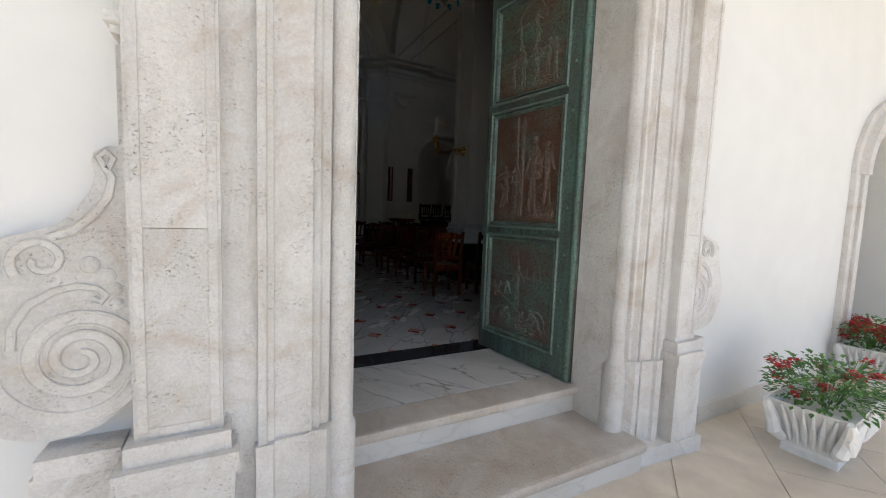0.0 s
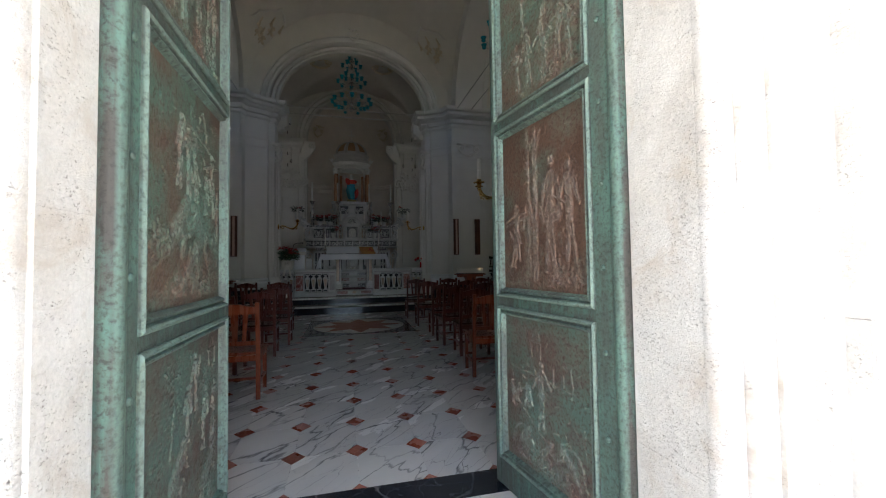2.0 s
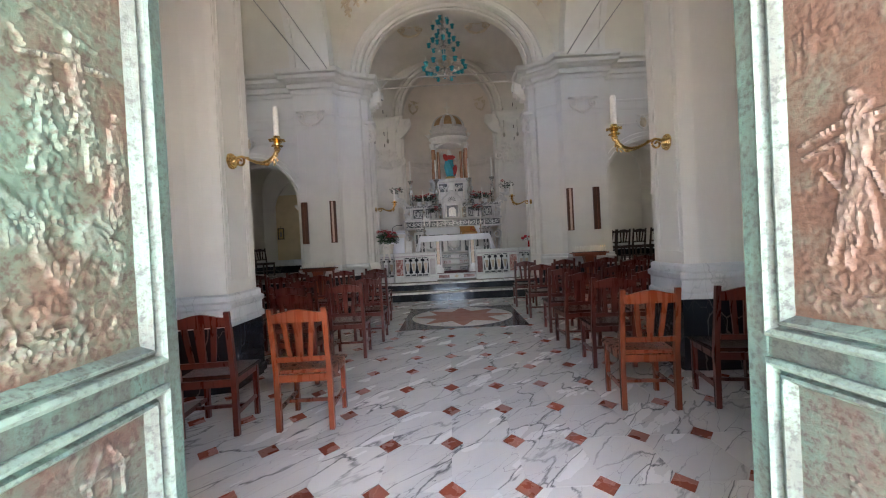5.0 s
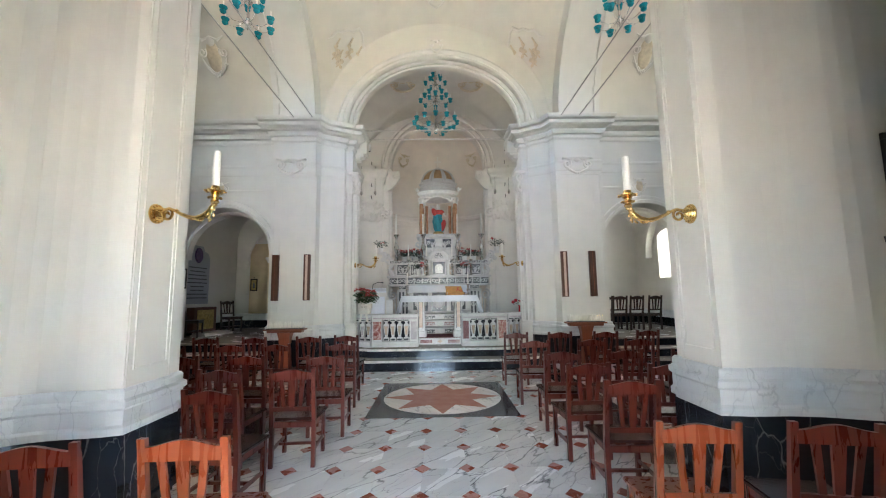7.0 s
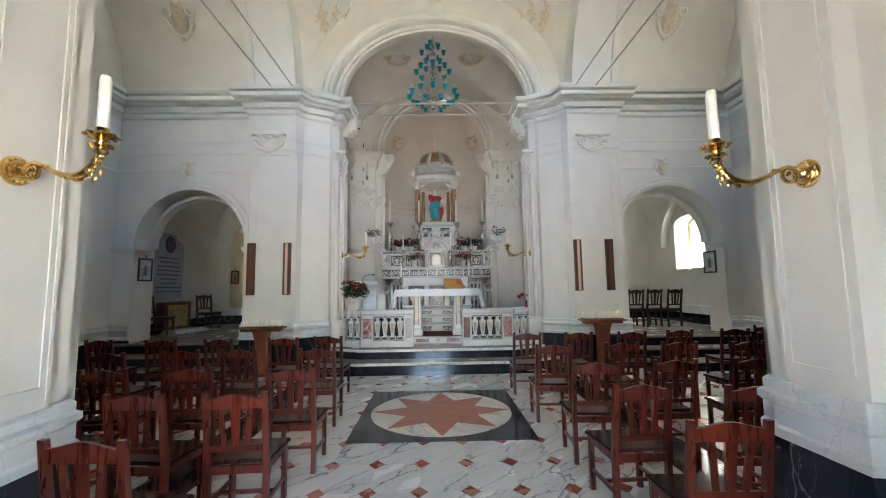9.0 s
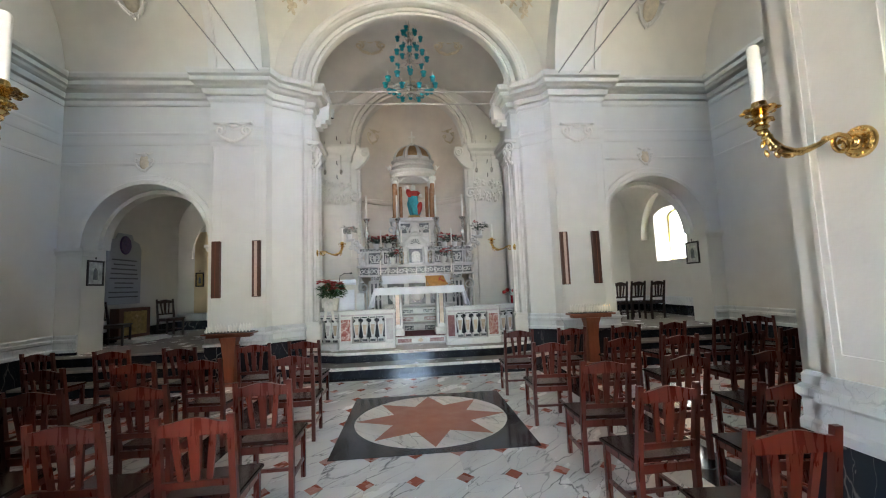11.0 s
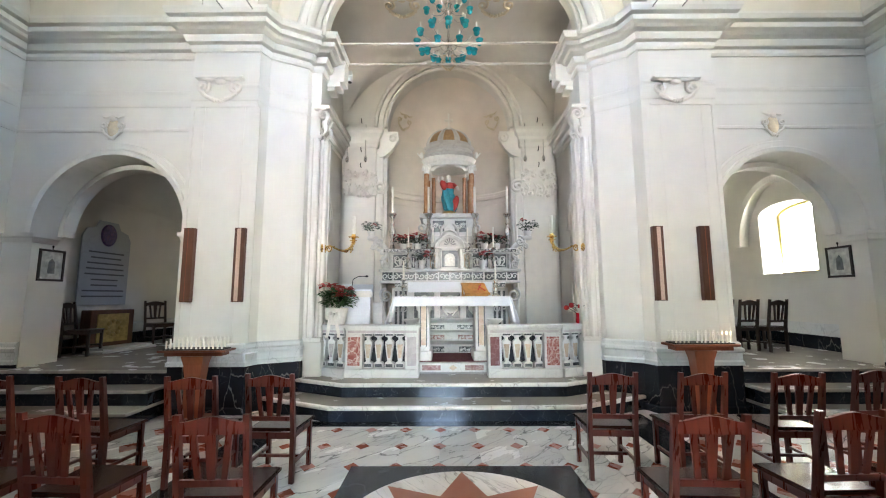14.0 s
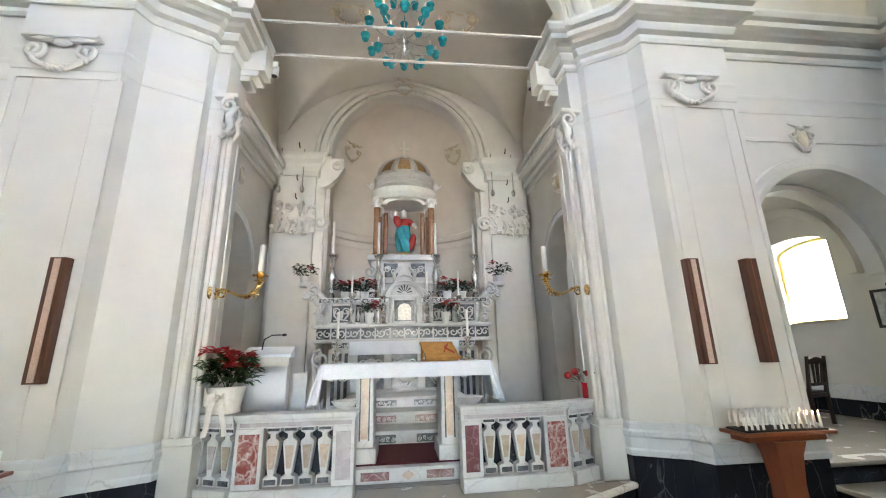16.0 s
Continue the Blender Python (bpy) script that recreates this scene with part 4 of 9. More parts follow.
# chancel
CW = 3.0
for s in (-1, 1):
    side = "left" if s < 0 else "right"
    lo, hi = sorted((s * CW, s * (CW + 0.4)))
    structure("wall_chancel_" + side, arch_wall(bmesh.new(), 14.45, 17.5, 0.38, 10.25, 15.45, 0.98, 3.25, 0.95, lo, hi, sill=0.4, plane="x"), CHANCEL_LIGHT, "pale beige chancel side wall with an arched recess", "wall")
    # Unseen opening, made up to hold the chancel fill lamp.
    structure("wall_chancel_lamp_opening_" + side, arch_wall(bmesh.new(), 13.35, 14.45, 0.38, 10.25, 13.85, 0.26, 4.4, 0.26, lo, hi, sill=2.9, plane="x"), CHANCEL, "pale beige chancel side wall with an added, unseen lamp opening", "wall")
    structure("wall_recess_" + side, boxes((min(s * (CW + 0.4), s * (CW + 0.5)), max(s * (CW + 0.4), s * (CW + 0.5)), 14.4, 16.6, 0.38, 5.0)), PLASTER, "white wall behind the recess", "wall")
    b = bmesh.new()
    arc_moulding(b, 15.45, 3.25, 0.98, 0.95, [(0, 0), (0, 0.05), (0.10, 0.05), (0.11, 0.02), (0.13, 0.02), (0.14, 0.05), (0.17, 0.0)], plane="x", at=s * CW, sign=-s)
    structure("trim_recess", b, PLASTER, "white arch band round the recess", "trim", True)
    path = [(s * CW, 13.4), (s * CW, 17.3)]
    structure("cornice_chancel", moulding(bmesh.new(), path if s < 0 else path[::-1], [(o * 0.9, z) for o, z in CORNICE]), PLASTER, "white stepped plaster cornice", "cornice")
b = bmesh.new()
sheet(b, lambda u, v: (-CW * math.cos(math.pi * u), 12.8 + 0.5 * v, 6.1 + 2.35 * math.sin(math.pi * u)), 48, 2)
sheet(b, lambda u, v: (-CW * math.cos(math.pi * u), 15.4 - 2.12 * math.cos(math.pi * v), 6.1 + 2.35 * max(math.sin(math.pi * u), math.sin(math.pi * v))), 48, 48)
structure("ceiling_chancel", b, CHANCEL_LIGHT, "cream groin vault over the chancel", "ceiling", True)
NY, NA, NS, NR = 17.4, 1.72, 6.34, 1.74
structure("wall_altar", arch_wall(bmesh.new(), -CW - 0.4, CW + 0.4, 0.38, 10.25, 0, NA, NS, NR, NY, NY + 0.35, segs=36), CHANCEL_LIGHT, "cream wall round the altar niche", "wall")
b = bmesh.new()
arc_moulding(b, 0, NS, NA, NR, [(0, 0), (0, 0.07), (0.05, 0.12), (0.09, 0.09), (0.10, 0.01), (0.13, 0.01), (0.14, 0.07), (0.24, 0.07), (0.25, 0.01), (0.28, 0.01), (0.29, 0.10), (0.35, 0.12), (0.39, 0.06), (0.40, 0)], at=NY, segs=48)
structure("trim_niche_arch", b, STUCCO, "cream moulded archivolt of the altar niche", "trim")
b = bmesh.new()
sheet(b, lambda u, v: (1.9 * math.cos(math.pi * u), NY + 0.3 + 1.35 * math.sin(math.pi * u), 0.38 + 5.8 * v), 28, 4)
sheet(b, lambda u, v: (1.9 * math.cos(math.pi * u) * math.cos(v * math.pi / 2), NY + 0.3 + 1.35 * math.sin(math.pi * u) * math.cos(v * math.pi / 2), 6.18 + 2.1 * math.sin(v * math.pi / 2)), 28, 10)
bmesh.ops.remove_doubles(b, verts=b.verts, dist=1e-4)
structure("wall_niche", b, CHANCEL, "beige rounded altar niche", "wall", True)
b = bmesh.new()
moulding(b, [(1.88 * math.cos(math.pi * i / 24), NY + 0.3 + 1.33 * math.sin(math.pi * i / 24)) for i in range(25)], [(0, 4.40), (-0.03, 4.40), (-0.04, 4.56), (-0.09, 4.58), (-0.10, 4.66), (-0.05, 4.68), (-0.05, 4.74), (0, 4.78)])
structure("trim_niche_band", b, CHANCEL, "thin moulding round the niche", "trim")

# side rooms behind the arched openings
for s, xe in ((-1, -7.1), (1, 7.0)):
    side = "left" if s < 0 else "right"
    b = bmesh.new()
    lo, hi = sorted((s * 3.5, xe))
    box(b, lo, hi, 17.0, 17.2, 0.5, 5)
    structure("wall_room_back_" + side, b, PLASTER, "white wall of the side room", "wall")
    lo, hi = sorted((s * 3.52, s * 3.62))
    structure("wall_room_inner_" + side, boxes((lo, hi, 13.19, 17.0, 0.5, 5)), PLASTER if s > 0 else YELLOW_WALL, "wall of the side room", "wall")
    b = bmesh.new()
    c, h = (s * 3.5 + xe) / 2, abs(xe - s * 3.5) / 2
    sheet(b, lambda u, v: (c - h * math.cos(math.pi * u), 13.19 + 3.81 * v, 3.6 + 1.35 * math.sin(math.pi * u)), 24, 4)
    structure("ceiling_room_" + side, b, PLASTER, "white barrel vault of the side room", "ceiling", True)
    b = bmesh.new()
    lo, hi = sorted((s * 3.4, xe + s * 0.3))
    lo2, hi2 = sorted((s * 4.05, (XE if s > 0 else XW)))
    box(b, lo, hi, YF + 0.02, 17.2, 0.0, 0.6)
    structure("floor_room_" + side, b, STEP_TREAD, "grey marble floor of the raised side room", "floor")
structure("wall_room_outer_left", boxes((-7.3, -7.1, 13.51, 17.2, 0.5, 5)), PLASTER, "white outer wall of the side room", "wall")
structure("wall_room_outer_right", arch_wall(bmesh.new(), 13.5, 17.2, 0.5, 5, 14.89, 0.66, 3.36, 0.22, 7.0, 7.5, sill=2.08, plane="x"), PLASTER, "white outer wall of the side room with an arched window opening", "wall")

# steps up to the side rooms
for s, xe in ((-1, XW + 0.06), (1, XE - 0.06)):
    for i, (y, z) in enumerate(((11.75, 0.2), (12.08, 0.4), (12.42, 0.6))):
        lo, hi = sorted((s * 4.06, xe))
        y2 = 12.6 if i < 2 else 12.63
        ob = structure("step_side_riser", boxes((lo, hi, y, y2, z - 0.2, z - 0.045)), STEP_BLACK, "black marble step riser", "step")
        structure("step_side_tread", boxes((lo, hi, y - 0.03, y2, z - 0.045, z), bevel=0.012), STEP_TREAD, "grey marble step tread", "step")

# altar steps with canted ends
S1 = [(-2.75, 12.55), (-1.65, 12.02), (1.65, 12.05), (2.75, 12.6), (2.75, 12.99), (-2.75, 12.99)]
S2 = [(-2.45, 12.9), (-1.6, 12.48), (1.6, 12.5), (2.45, 12.95), (3.4, 13.4), (3.4, 19.3), (-3.4, 19.3), (-3.4, 13.4)]
for pts, z0, z1, d in ((S1, 0.0, 0.2, 0.0), (S2, 0.2, 0.39, 0.0)):
    structure("step_altar_riser", prism(bmesh.new(), pts, z0, z1 - 0.045), STEP_BLACK, "black veined marble altar step riser", "step")
    front = [(x, y - 0.035) if i < 4 else (x, y) for i, (x, y) in enumerate(pts)]
    b = prism(bmesh.new(), front, z1 - 0.045, z1)
    es = [e for e in b.edges if all(v.co.y < 13.0 for v in e.verts) and abs(e.verts[0].co.z - e.verts[1].co.z) < 1e-4]
    bmesh.ops.bevel(b, geom=es, offset=0.014, segments=2, affect="EDGES")
    structure("step_altar_tread", b, STEP_TREAD, "grey marble altar step with a pale rounded nosing", "step")
    # pale worn nosing
    b = bmesh.new()
    moulding(b, front[:4], [(0.004, z1 - 0.043), (0.008, z1 - 0.03), (0.008, z1 - 0.012), (0.0, z1 + 0.002), (-0.05, z1 + 0.003), (-0.05, z1 - 0.043)])
    structure("step_altar_nosing", b, MARBLE_SLAB, "white marble nosing", "step")
for s in (-1, 1):
    lo, hi = sorted((s * 2.12, s * 2.56))
    structure("floor_strip", boxes((lo, hi, 7.0, 12.36, -0.01, 0.0055)), BLACK_MARBLE, "black veined marble strip in the floor beside the nave", "floor")
structure("floor_border", boxes((-2.4, 2.4, 11.86, 12.06, 0.0, 0.006)), BLACK_MARBLE, "dark marble strip before the altar steps", "floor")

# floor bed, sill and outer steps
structure("floor", boxes((XW, XE, 3.35, 12.62, -0.1, 0.0)), MARBLE, "white veined marble floor with red diamonds", "floor")
structure("ground", boxes((-400, 400, -400, 400, -0.6, -0.385)), PAVING, "beige paved ground", "ground")
structure("threshold", boxes((-1.02, 0.93, 3.12, 3.36, -0.1, 0.004)), BLACK_MARBLE, "dark veined marble threshold strip", "threshold")
structure("sill_slab", boxes((-1.02, 0.93, 2.46, 3.12, -0.1, 0.0)), MARBLE_SLAB, "cracked white marble sill slab", "sill")
structure("sill_stone", boxes((-0.93, 0.84, 2.2, 2.455, -0.06, 0.0), bevel=0.02), STEPSTONE, "worn beige stone sill with a rounded edge", "sill")
structure("step_outer_riser", boxes((-0.92, 0.83, 2.24, 2.5, -0.3, -0.06)), RISER_MARBLE, "white marble riser under the sill", "step")
structure("step_outer", boxes((-1.0, 0.92, 1.72, 2.26, -0.255, -0.19), bevel=0.025), STEPSTONE, "worn beige stone step", "step")
structure("step_outer_base", boxes((-0.98, 0.9, 1.75, 2.26, -0.45, -0.25)), RISER_MARBLE, "white marble riser of the outer step", "step")

# roof and piers out of view, added to shade the church front from the sun
structure("roof_sun_shade", boxes((-12.0, 14.0, -1.7, 1.98, 4.6, 4.9)), OUTWALL, "unseen white roof added to keep the sun off the facade", "roof")
for x in (-9.5, -4.5, 5.5, 10.5):
    structure("sun_shade_pier", boxes((x - 0.3, x + 0.3, -1.68, -1.08, -0.385, 4.6)), OUTWALL, "unseen white pier added under the shade roof", "pier")
structure("floor_chancel", boxes((-2.15, 2.15, 13.16, 15.6, 0.385, 0.394), (-2.95, 2.95, 13.5, 16.6, 0.385, 0.3935)), CHANCEL_FLOOR, "dark brown marble floor of the chancel", "floor")

# dado and lunette mouldings in the side rooms
for path in ([(-7.1, 13.5), (-7.1, 17.0), (-3.62, 17.0)], [(3.62, 17.0), (7.0, 17.0), (7.0, 13.5)]):
    structure("dado_room_black", moulding(bmesh.new(), path, [(0, 0.6), (0.03, 0.6), (0.03, 0.86), (0, 0.86)]), BLACK_MARBLE, "black marble dado of the side room", "dado")
    structure("dado_room_white", moulding(bmesh.new(), path, [(0, 0.86), (0.035, 0.86), (0.035, 1.06), (0.02, 1.09), (0, 1.09)]), DADO_MARBLE, "white marble dado band of the side room", "dado")
b = bmesh.new()
arc_moulding(b, 14.89, 2.75, 1.0, 1.25, [(0, 0), (0, 0.22), (0.14, 0.22), (0.16, 0.0)], plane="x", at=7.0, sign=-1)
structure("trim_window_lunette", b, PLASTER, "white arched lunette edge round the window", "trim", True)
b = bmesh.new()
arc_moulding(b, -7.0 + 1.7, 2.7, 1.35, 1.5, [(0, 0), (0, 0.12), (0.14, 0.12), (0.16, 0.0)], at=17.0, sign=-1)
structure("trim_room_arch", b, PLASTER, "white vault rib of the side room", "trim", True)
structure("wall_room_ochre", boxes((-6.6, -3.7, 16.95, 16.996, 1.09, 3.5)), YELLOW_WALL, "ochre painted wall of the side room", "wall")


# ---- portal outside ----
def right_x(x):
    """The matching place on the slightly narrower right jamb."""
    return 0.80 + (-x - 0.89) * 0.82


def plan_mirror(pts):
    return [(right_x(x), y) for x, y in pts][::-1]


LOW = -0.385
for s in (-1, 1):
    side = "left" if s < 0 else "right"
    def P(pts):
        return pts if s < 0 else plan_mirror(pts)
    JO = (LOW, 0.30, 0.62, 1.43, 2.15, 2.9, 3.35)
    for k, (z0, z1) in enumerate(zip(JO, JO[1:])):
        d = 0.0008 * (k % 2)
        structure("portal_reveal_" + side, prism(bmesh.new(), P([(-1.03, 1.97), (-0.89 + d, 1.97), (-0.885 + d, 2.29), (-1.03, 2.29)]), z0, z1 - 0.0004), TRAVERTINE, "pale pitted limestone reveal block of the portal", "portal")
    # round moulding at the edge of the opening, then stepped pilasters
    b = bmesh.new()
    cx = -0.955 if s < 0 else right_x(-0.955)
    lathe(b, [(0.075, LOW), (0.075, 0.24), (0.062, 0.26), (0.055, 0.30), (0.055, 3.35)], cx, 1.96, 0, 16)
    structure("portal_roll_" + side, b, TRAVERTINE, "pale limestone roll moulding", "portal", True)
    b = bmesh.new()
    prism(b, P([(-1.10, 1.99), (-1.10, 1.88), (-1.06, 1.87), (-1.045, 1.90), (-1.015, 1.90), (-1.005, 1.93), (-1.005, 1.99)]), 0.28, 3.4)
    prism(b, P([(-1.115, 1.99), (-1.115, 1.86), (-1.03, 1.85), (-1.01, 1.88), (-0.99, 1.92), (-0.99, 1.99)]), LOW, 0.28)
    structure("portal_inner_pilaster_" + side, b, TRAVERTINE, "pale limestone stepped jamb", "portal")
    b = bmesh.new()
    prism(b, P([(-1.29, 1.99), (-1.29, 1.83), (-1.262, 1.83), (-1.255, 1.845), (-1.235, 1.845), (-1.23, 1.86), (-1.09, 1.862), (-1.09, 1.99)]), 0.28, 3.4)
    prism(b, P([(-1.30, 1.99), (-1.30, 1.815), (-1.24, 1.82), (-1.23, 1.84), (-1.10, 1.845), (-1.10, 1.99)]), LOW, 0.28)
    structure("portal_middle_pilaster_" + side, b, TRAVERTINE, "pale limestone pilaster with thin fillets", "portal")
    structure("portal_strip_" + side, prism(bmesh.new(), P([(-1.41, 1.99), (-1.41, 1.865), (-1.28, 1.865), (-1.28, 1.99)]), LOW, 3.4), TRAVERTINE, "pale limestone strip", "portal")
    # outer pilaster with a sunk panel, in blocks
    for z0, z1 in ((0.40, 1.112), (1.114, 2.0), (2.002, 3.4)):
        b = prism(bmesh.new(), P([(-1.665, 1.99), (-1.665, 1.80), (-1.405, 1.80), (-1.405, 1.99)]), z0, z1)
        structure("portal_block_" + side, b, TRAVERTINE, "pale pitted limestone pilaster block", "portal")
    b = bmesh.new()
    x0, x1 = (-1.655, -1.415) if s < 0 else (right_x(-1.415), right_x(-1.655))
    for r in ((x0, x0 + 0.03, 0.43, 3.3), (x1 - 0.03, x1, 0.43, 3.3)):
        box(b, r[0], r[1], 1.795, 1.802, r[2], r[3], 0.003)
    box(b, x0 + 0.031, x1 - 0.031, 1.795, 1.802, 0.41, 0.44, 0.003)
    structure("portal_panel_rim_" + side, b, TRAVERTINE, "thin raised limestone rim of a panel", "portal")
    # plinth
    b = bmesh.new()
    prism(b, P([(-1.70, 1.99), (-1.70, 1.75), (-1.37, 1.75), (-1.37, 1.99)]), LOW, 0.26)
    prism(b, P([(-1.715, 1.99), (-1.715, 1.735), (-1.355, 1.735), (-1.355, 1.99)]), 0.26, 0.33)
    prism(b, P([(-1.69, 1.99), (-1.69, 1.765), (-1.38, 1.765), (-1.38, 1.99)]), 0.33, 0.40)
    prism(b, P([(-1.73, 1.99), (-1.73, 1.72), (-0.95, 1.78), (-0.95, 1.99)]), LOW, -0.27)
    structure("portal_plinth_" + side, b, TRAVERTINE, "pale limestone plinth with stepped mouldings", "portal")
    b = bmesh.new()
    prism(b, P([(-1.95, 1.99), (-1.95, 1.87), (-1.71, 1.87), (-1.71, 1.99)]), 0.0 if s < 0 else 0.0, 0.30)
    prism(b, P([(-1.93, 1.99), (-1.93, 1.85), (-1.71, 1.85), (-1.71, 1.99)]), 0.30, 0.37)
    prism(b, P([(-1.93, 1.99), (-1.93, 1.89), (-1.71, 1.89), (-1.71, 1.99)]), LOW, 0.0)
    structure("portal_outer_plinth_" + side, b, TRAVERTINE, "pale limestone base under the scroll", "portal")
    # scroll beside the pilaster
    vx = -1.82 if s < 0 else right_x(-1.665) + 0.155
    h = 1 if s < 0 else -1
    b = bmesh.new()
    out = [(0.165, 0.372), (0.165, 0.56), (0.14, 0.53), (0.10, 0.475), (0.05, 0.435), (-0.01, 0.413), (-0.07, 0.408), (-0.13, 0.415), (-0.19, 0.437), (-0.245, 0.475), (-0.29, 0.535), (-0.32, 0.61), (-0.33, 0.70), (-0.31, 0.80), (-0.275, 0.88),
           (-0.255, 0.94), (-0.25, 1.01), (-0.21, 1.06), (-0.15, 1.078), (-0.09, 1.098), (-0.04, 1.115), (0.01, 1.17), (0.045, 1.23), (0.058, 1.28), (0.05, 1.32), (0.055, 1.35), (0.085, 1.372), (0.12, 1.375), (0.12, 1.70), (0.165, 1.70)]
    prism(b, [(vx + h * dx, z) for dx, z in out[1:]], 1.905, 1.985, "y")
    slab = structure("portal_scroll_slab_" + side, b, TRAVERTINE, "pale limestone scroll bracket", "portal")

    def band(pts, w0, w1, proud=0.010):
        """A raised ribbon with rounded shoulders along points in the wall's plane, tapering from w0 to w1."""
        q = [Vector((vx + h * p[0], p[1])) for p in pts]
        rows = []
        for i, p in enumerate(q):
            d = (q[min(i + 1, len(q) - 1)] - q[max(i - 1, 0)]).normalized()
            k = Vector((-d.y, d.x)) * (w0 + (w1 - w0) * i / (len(q) - 1)) / 2
            rows.append([b.verts.new((p.x + k.x * f, 1.906 - o * proud, p.y + k.y * f)) for f, o in ((-1, 0), (-0.92, 0.8), (-0.74, 1), (-0.58, 0.55), (0.58, 0.55), (0.74, 1), (0.92, 0.8), (1, 0))])
        for p, r in zip(rows, rows[1:]):
            for j in range(7):
                b.faces.new((p[j], p[j + 1], r[j + 1], r[j]))
        b.faces.new(rows[0])
        b.faces.new(rows[-1][::-1])

    def coil(cx, cz, r0, r1, turns, start, n=64):
        return [(cx + (r0 + (r1 - r0) * i / n) * math.cos(start + 2 * math.pi * turns * i / n), cz + (r0 + (r1 - r0) * i / n) * math.sin(start + 2 * math.pi * turns * i / n)) for i in range(n + 1)]
    for args in (
            (coil(0.0, 0.672, 0.155, 0.022, 2.25, -0.2, 90), 0.058, 0.026),
            (coil(0.0, 0.665, 0.225, 0.160, 0.52, -math.pi * 0.98, 40), 0.055, 0.055, 0.007),
            ([(0.09, 1.30), (0.105, 1.335), (0.085, 1.355), (0.066, 1.335), (0.08, 1.31), (0.098, 1.27), (0.088, 1.21), (0.05, 1.15), (0.0, 1.10), (-0.06, 1.072)], 0.022, 0.034),
            (coil(-0.085, 1.0, 0.018, 0.075, 1.15, math.pi * 0.9, 44), 0.022, 0.032),
            ([(-0.165, 0.72), (-0.16, 0.79), (-0.12, 0.86), (-0.06, 0.90), (0.0, 0.915), (0.05, 0.905), (0.075, 0.88), (0.06, 0.86), (0.04, 0.872)], 0.030, 0.022),
    ):
        b = bmesh.new()
        band(*args)
        part("volute_band", b, TRAVERTINE, slab, "carved limestone ribbon", smooth=True)
    for dx, dz, r in ((0.035, 0.985, 0.030), (0.075, 0.945, 0.030), (0.095, 0.90, 0.026), (0.10, 0.85, 0.022)):
        b = bmesh.new()
        blob(b, (vx + h * dx, 1.906, dz), (r, 0.009, r), 14, 6)
        part("bead", b, TRAVERTINE, slab, smooth=True)
    b = bmesh.new()
    lo, hi = sorted((vx + h * 0.115, vx + h * 0.165))
    box(b, lo, hi, 1.86, 1.985, 1.72, 1.745, 0.004)
    box(b, lo - 0.015, hi + 0.015, 1.84, 1.985, 1.745, 1.79, 0.012)
    box(b, lo + 0.01, hi, 1.87, 1.985, 1.79, 3.4)
    structure("portal_side_post_" + side, b, TRAVERTINE, "pale limestone post over the scroll", "portal")
structure("portal_lintel", boxes((-1.7, 1.6, 1.82, 2.29, 3.35, 3.9), bevel=0.02), TRAVERTINE, "pale limestone lintel over the door", "portal")
structure("baseboard_facade_right", boxes((1.85, 4.22, 1.95, 1.99, LOW, -0.24), bevel=0.008), RISER_MARBLE, "grey white marble base strip of the facade", "baseboard")
# the further doorway
b = bmesh.new()
for x0, x1, y in ((4.22, 4.32, 1.93), (4.32, 4.42, 1.90), (4.42, 4.56, 1.95)):
    box(b, x0, x1, y, 2.02, LOW, 1.75, 0.006)
arc_moulding(b, 5.16, 1.75, 0.62, 0.55, [(0, 0), (0, 0.05), (0.12, 0.05), (0.12, 0.10), (0.22, 0.10), (0.24, 0.04), (0.33, 0.04), (0.33, 0)], at=FY)
structure("portal_far_door", b, TRAVERTINE, "pale limestone surround of a further doorway", "portal")
structure("wall_passage", boxes((4.5, 12.0, 4.2, 4.4, LOW, 7.5), (11.8, 12.0, 2.6, 4.2, LOW, 7.5)), OUTWALL, "white wall behind the further doorway", "wall")

# paving slabs before the door
SLAB = bmesh.new()
box(SLAB, -0.298, 0.298, -0.298, 0.298, -0.02, 0.0, 0.004)
SLAB_ME = bpy.data.meshes.new("paving_slab")
SLAB.to_mesh(SLAB_ME)
SLAB.free()
SLAB_ME.materials.append(PAVING)
GROUND = bpy.data.objects["ground"]
for i in range(-4, 12):
    for j in range(-4, 4):
        o = new("paving_slab", SLAB_ME)
        o.parent = GROUND
        c, w = math.cos(radians(38)), math.sin(radians(38))
        x, y = i * 0.6, j * 0.6
        px, py = 1.2 + c * x - w * y, 0.6 + w * x + c * y
        if py > 1.75 or px < -3.2 or px > 6.0:
            bpy.data.objects.remove(o)
            continue
        o.matrix_basis = pose(px, py, -0.376, rz=38)


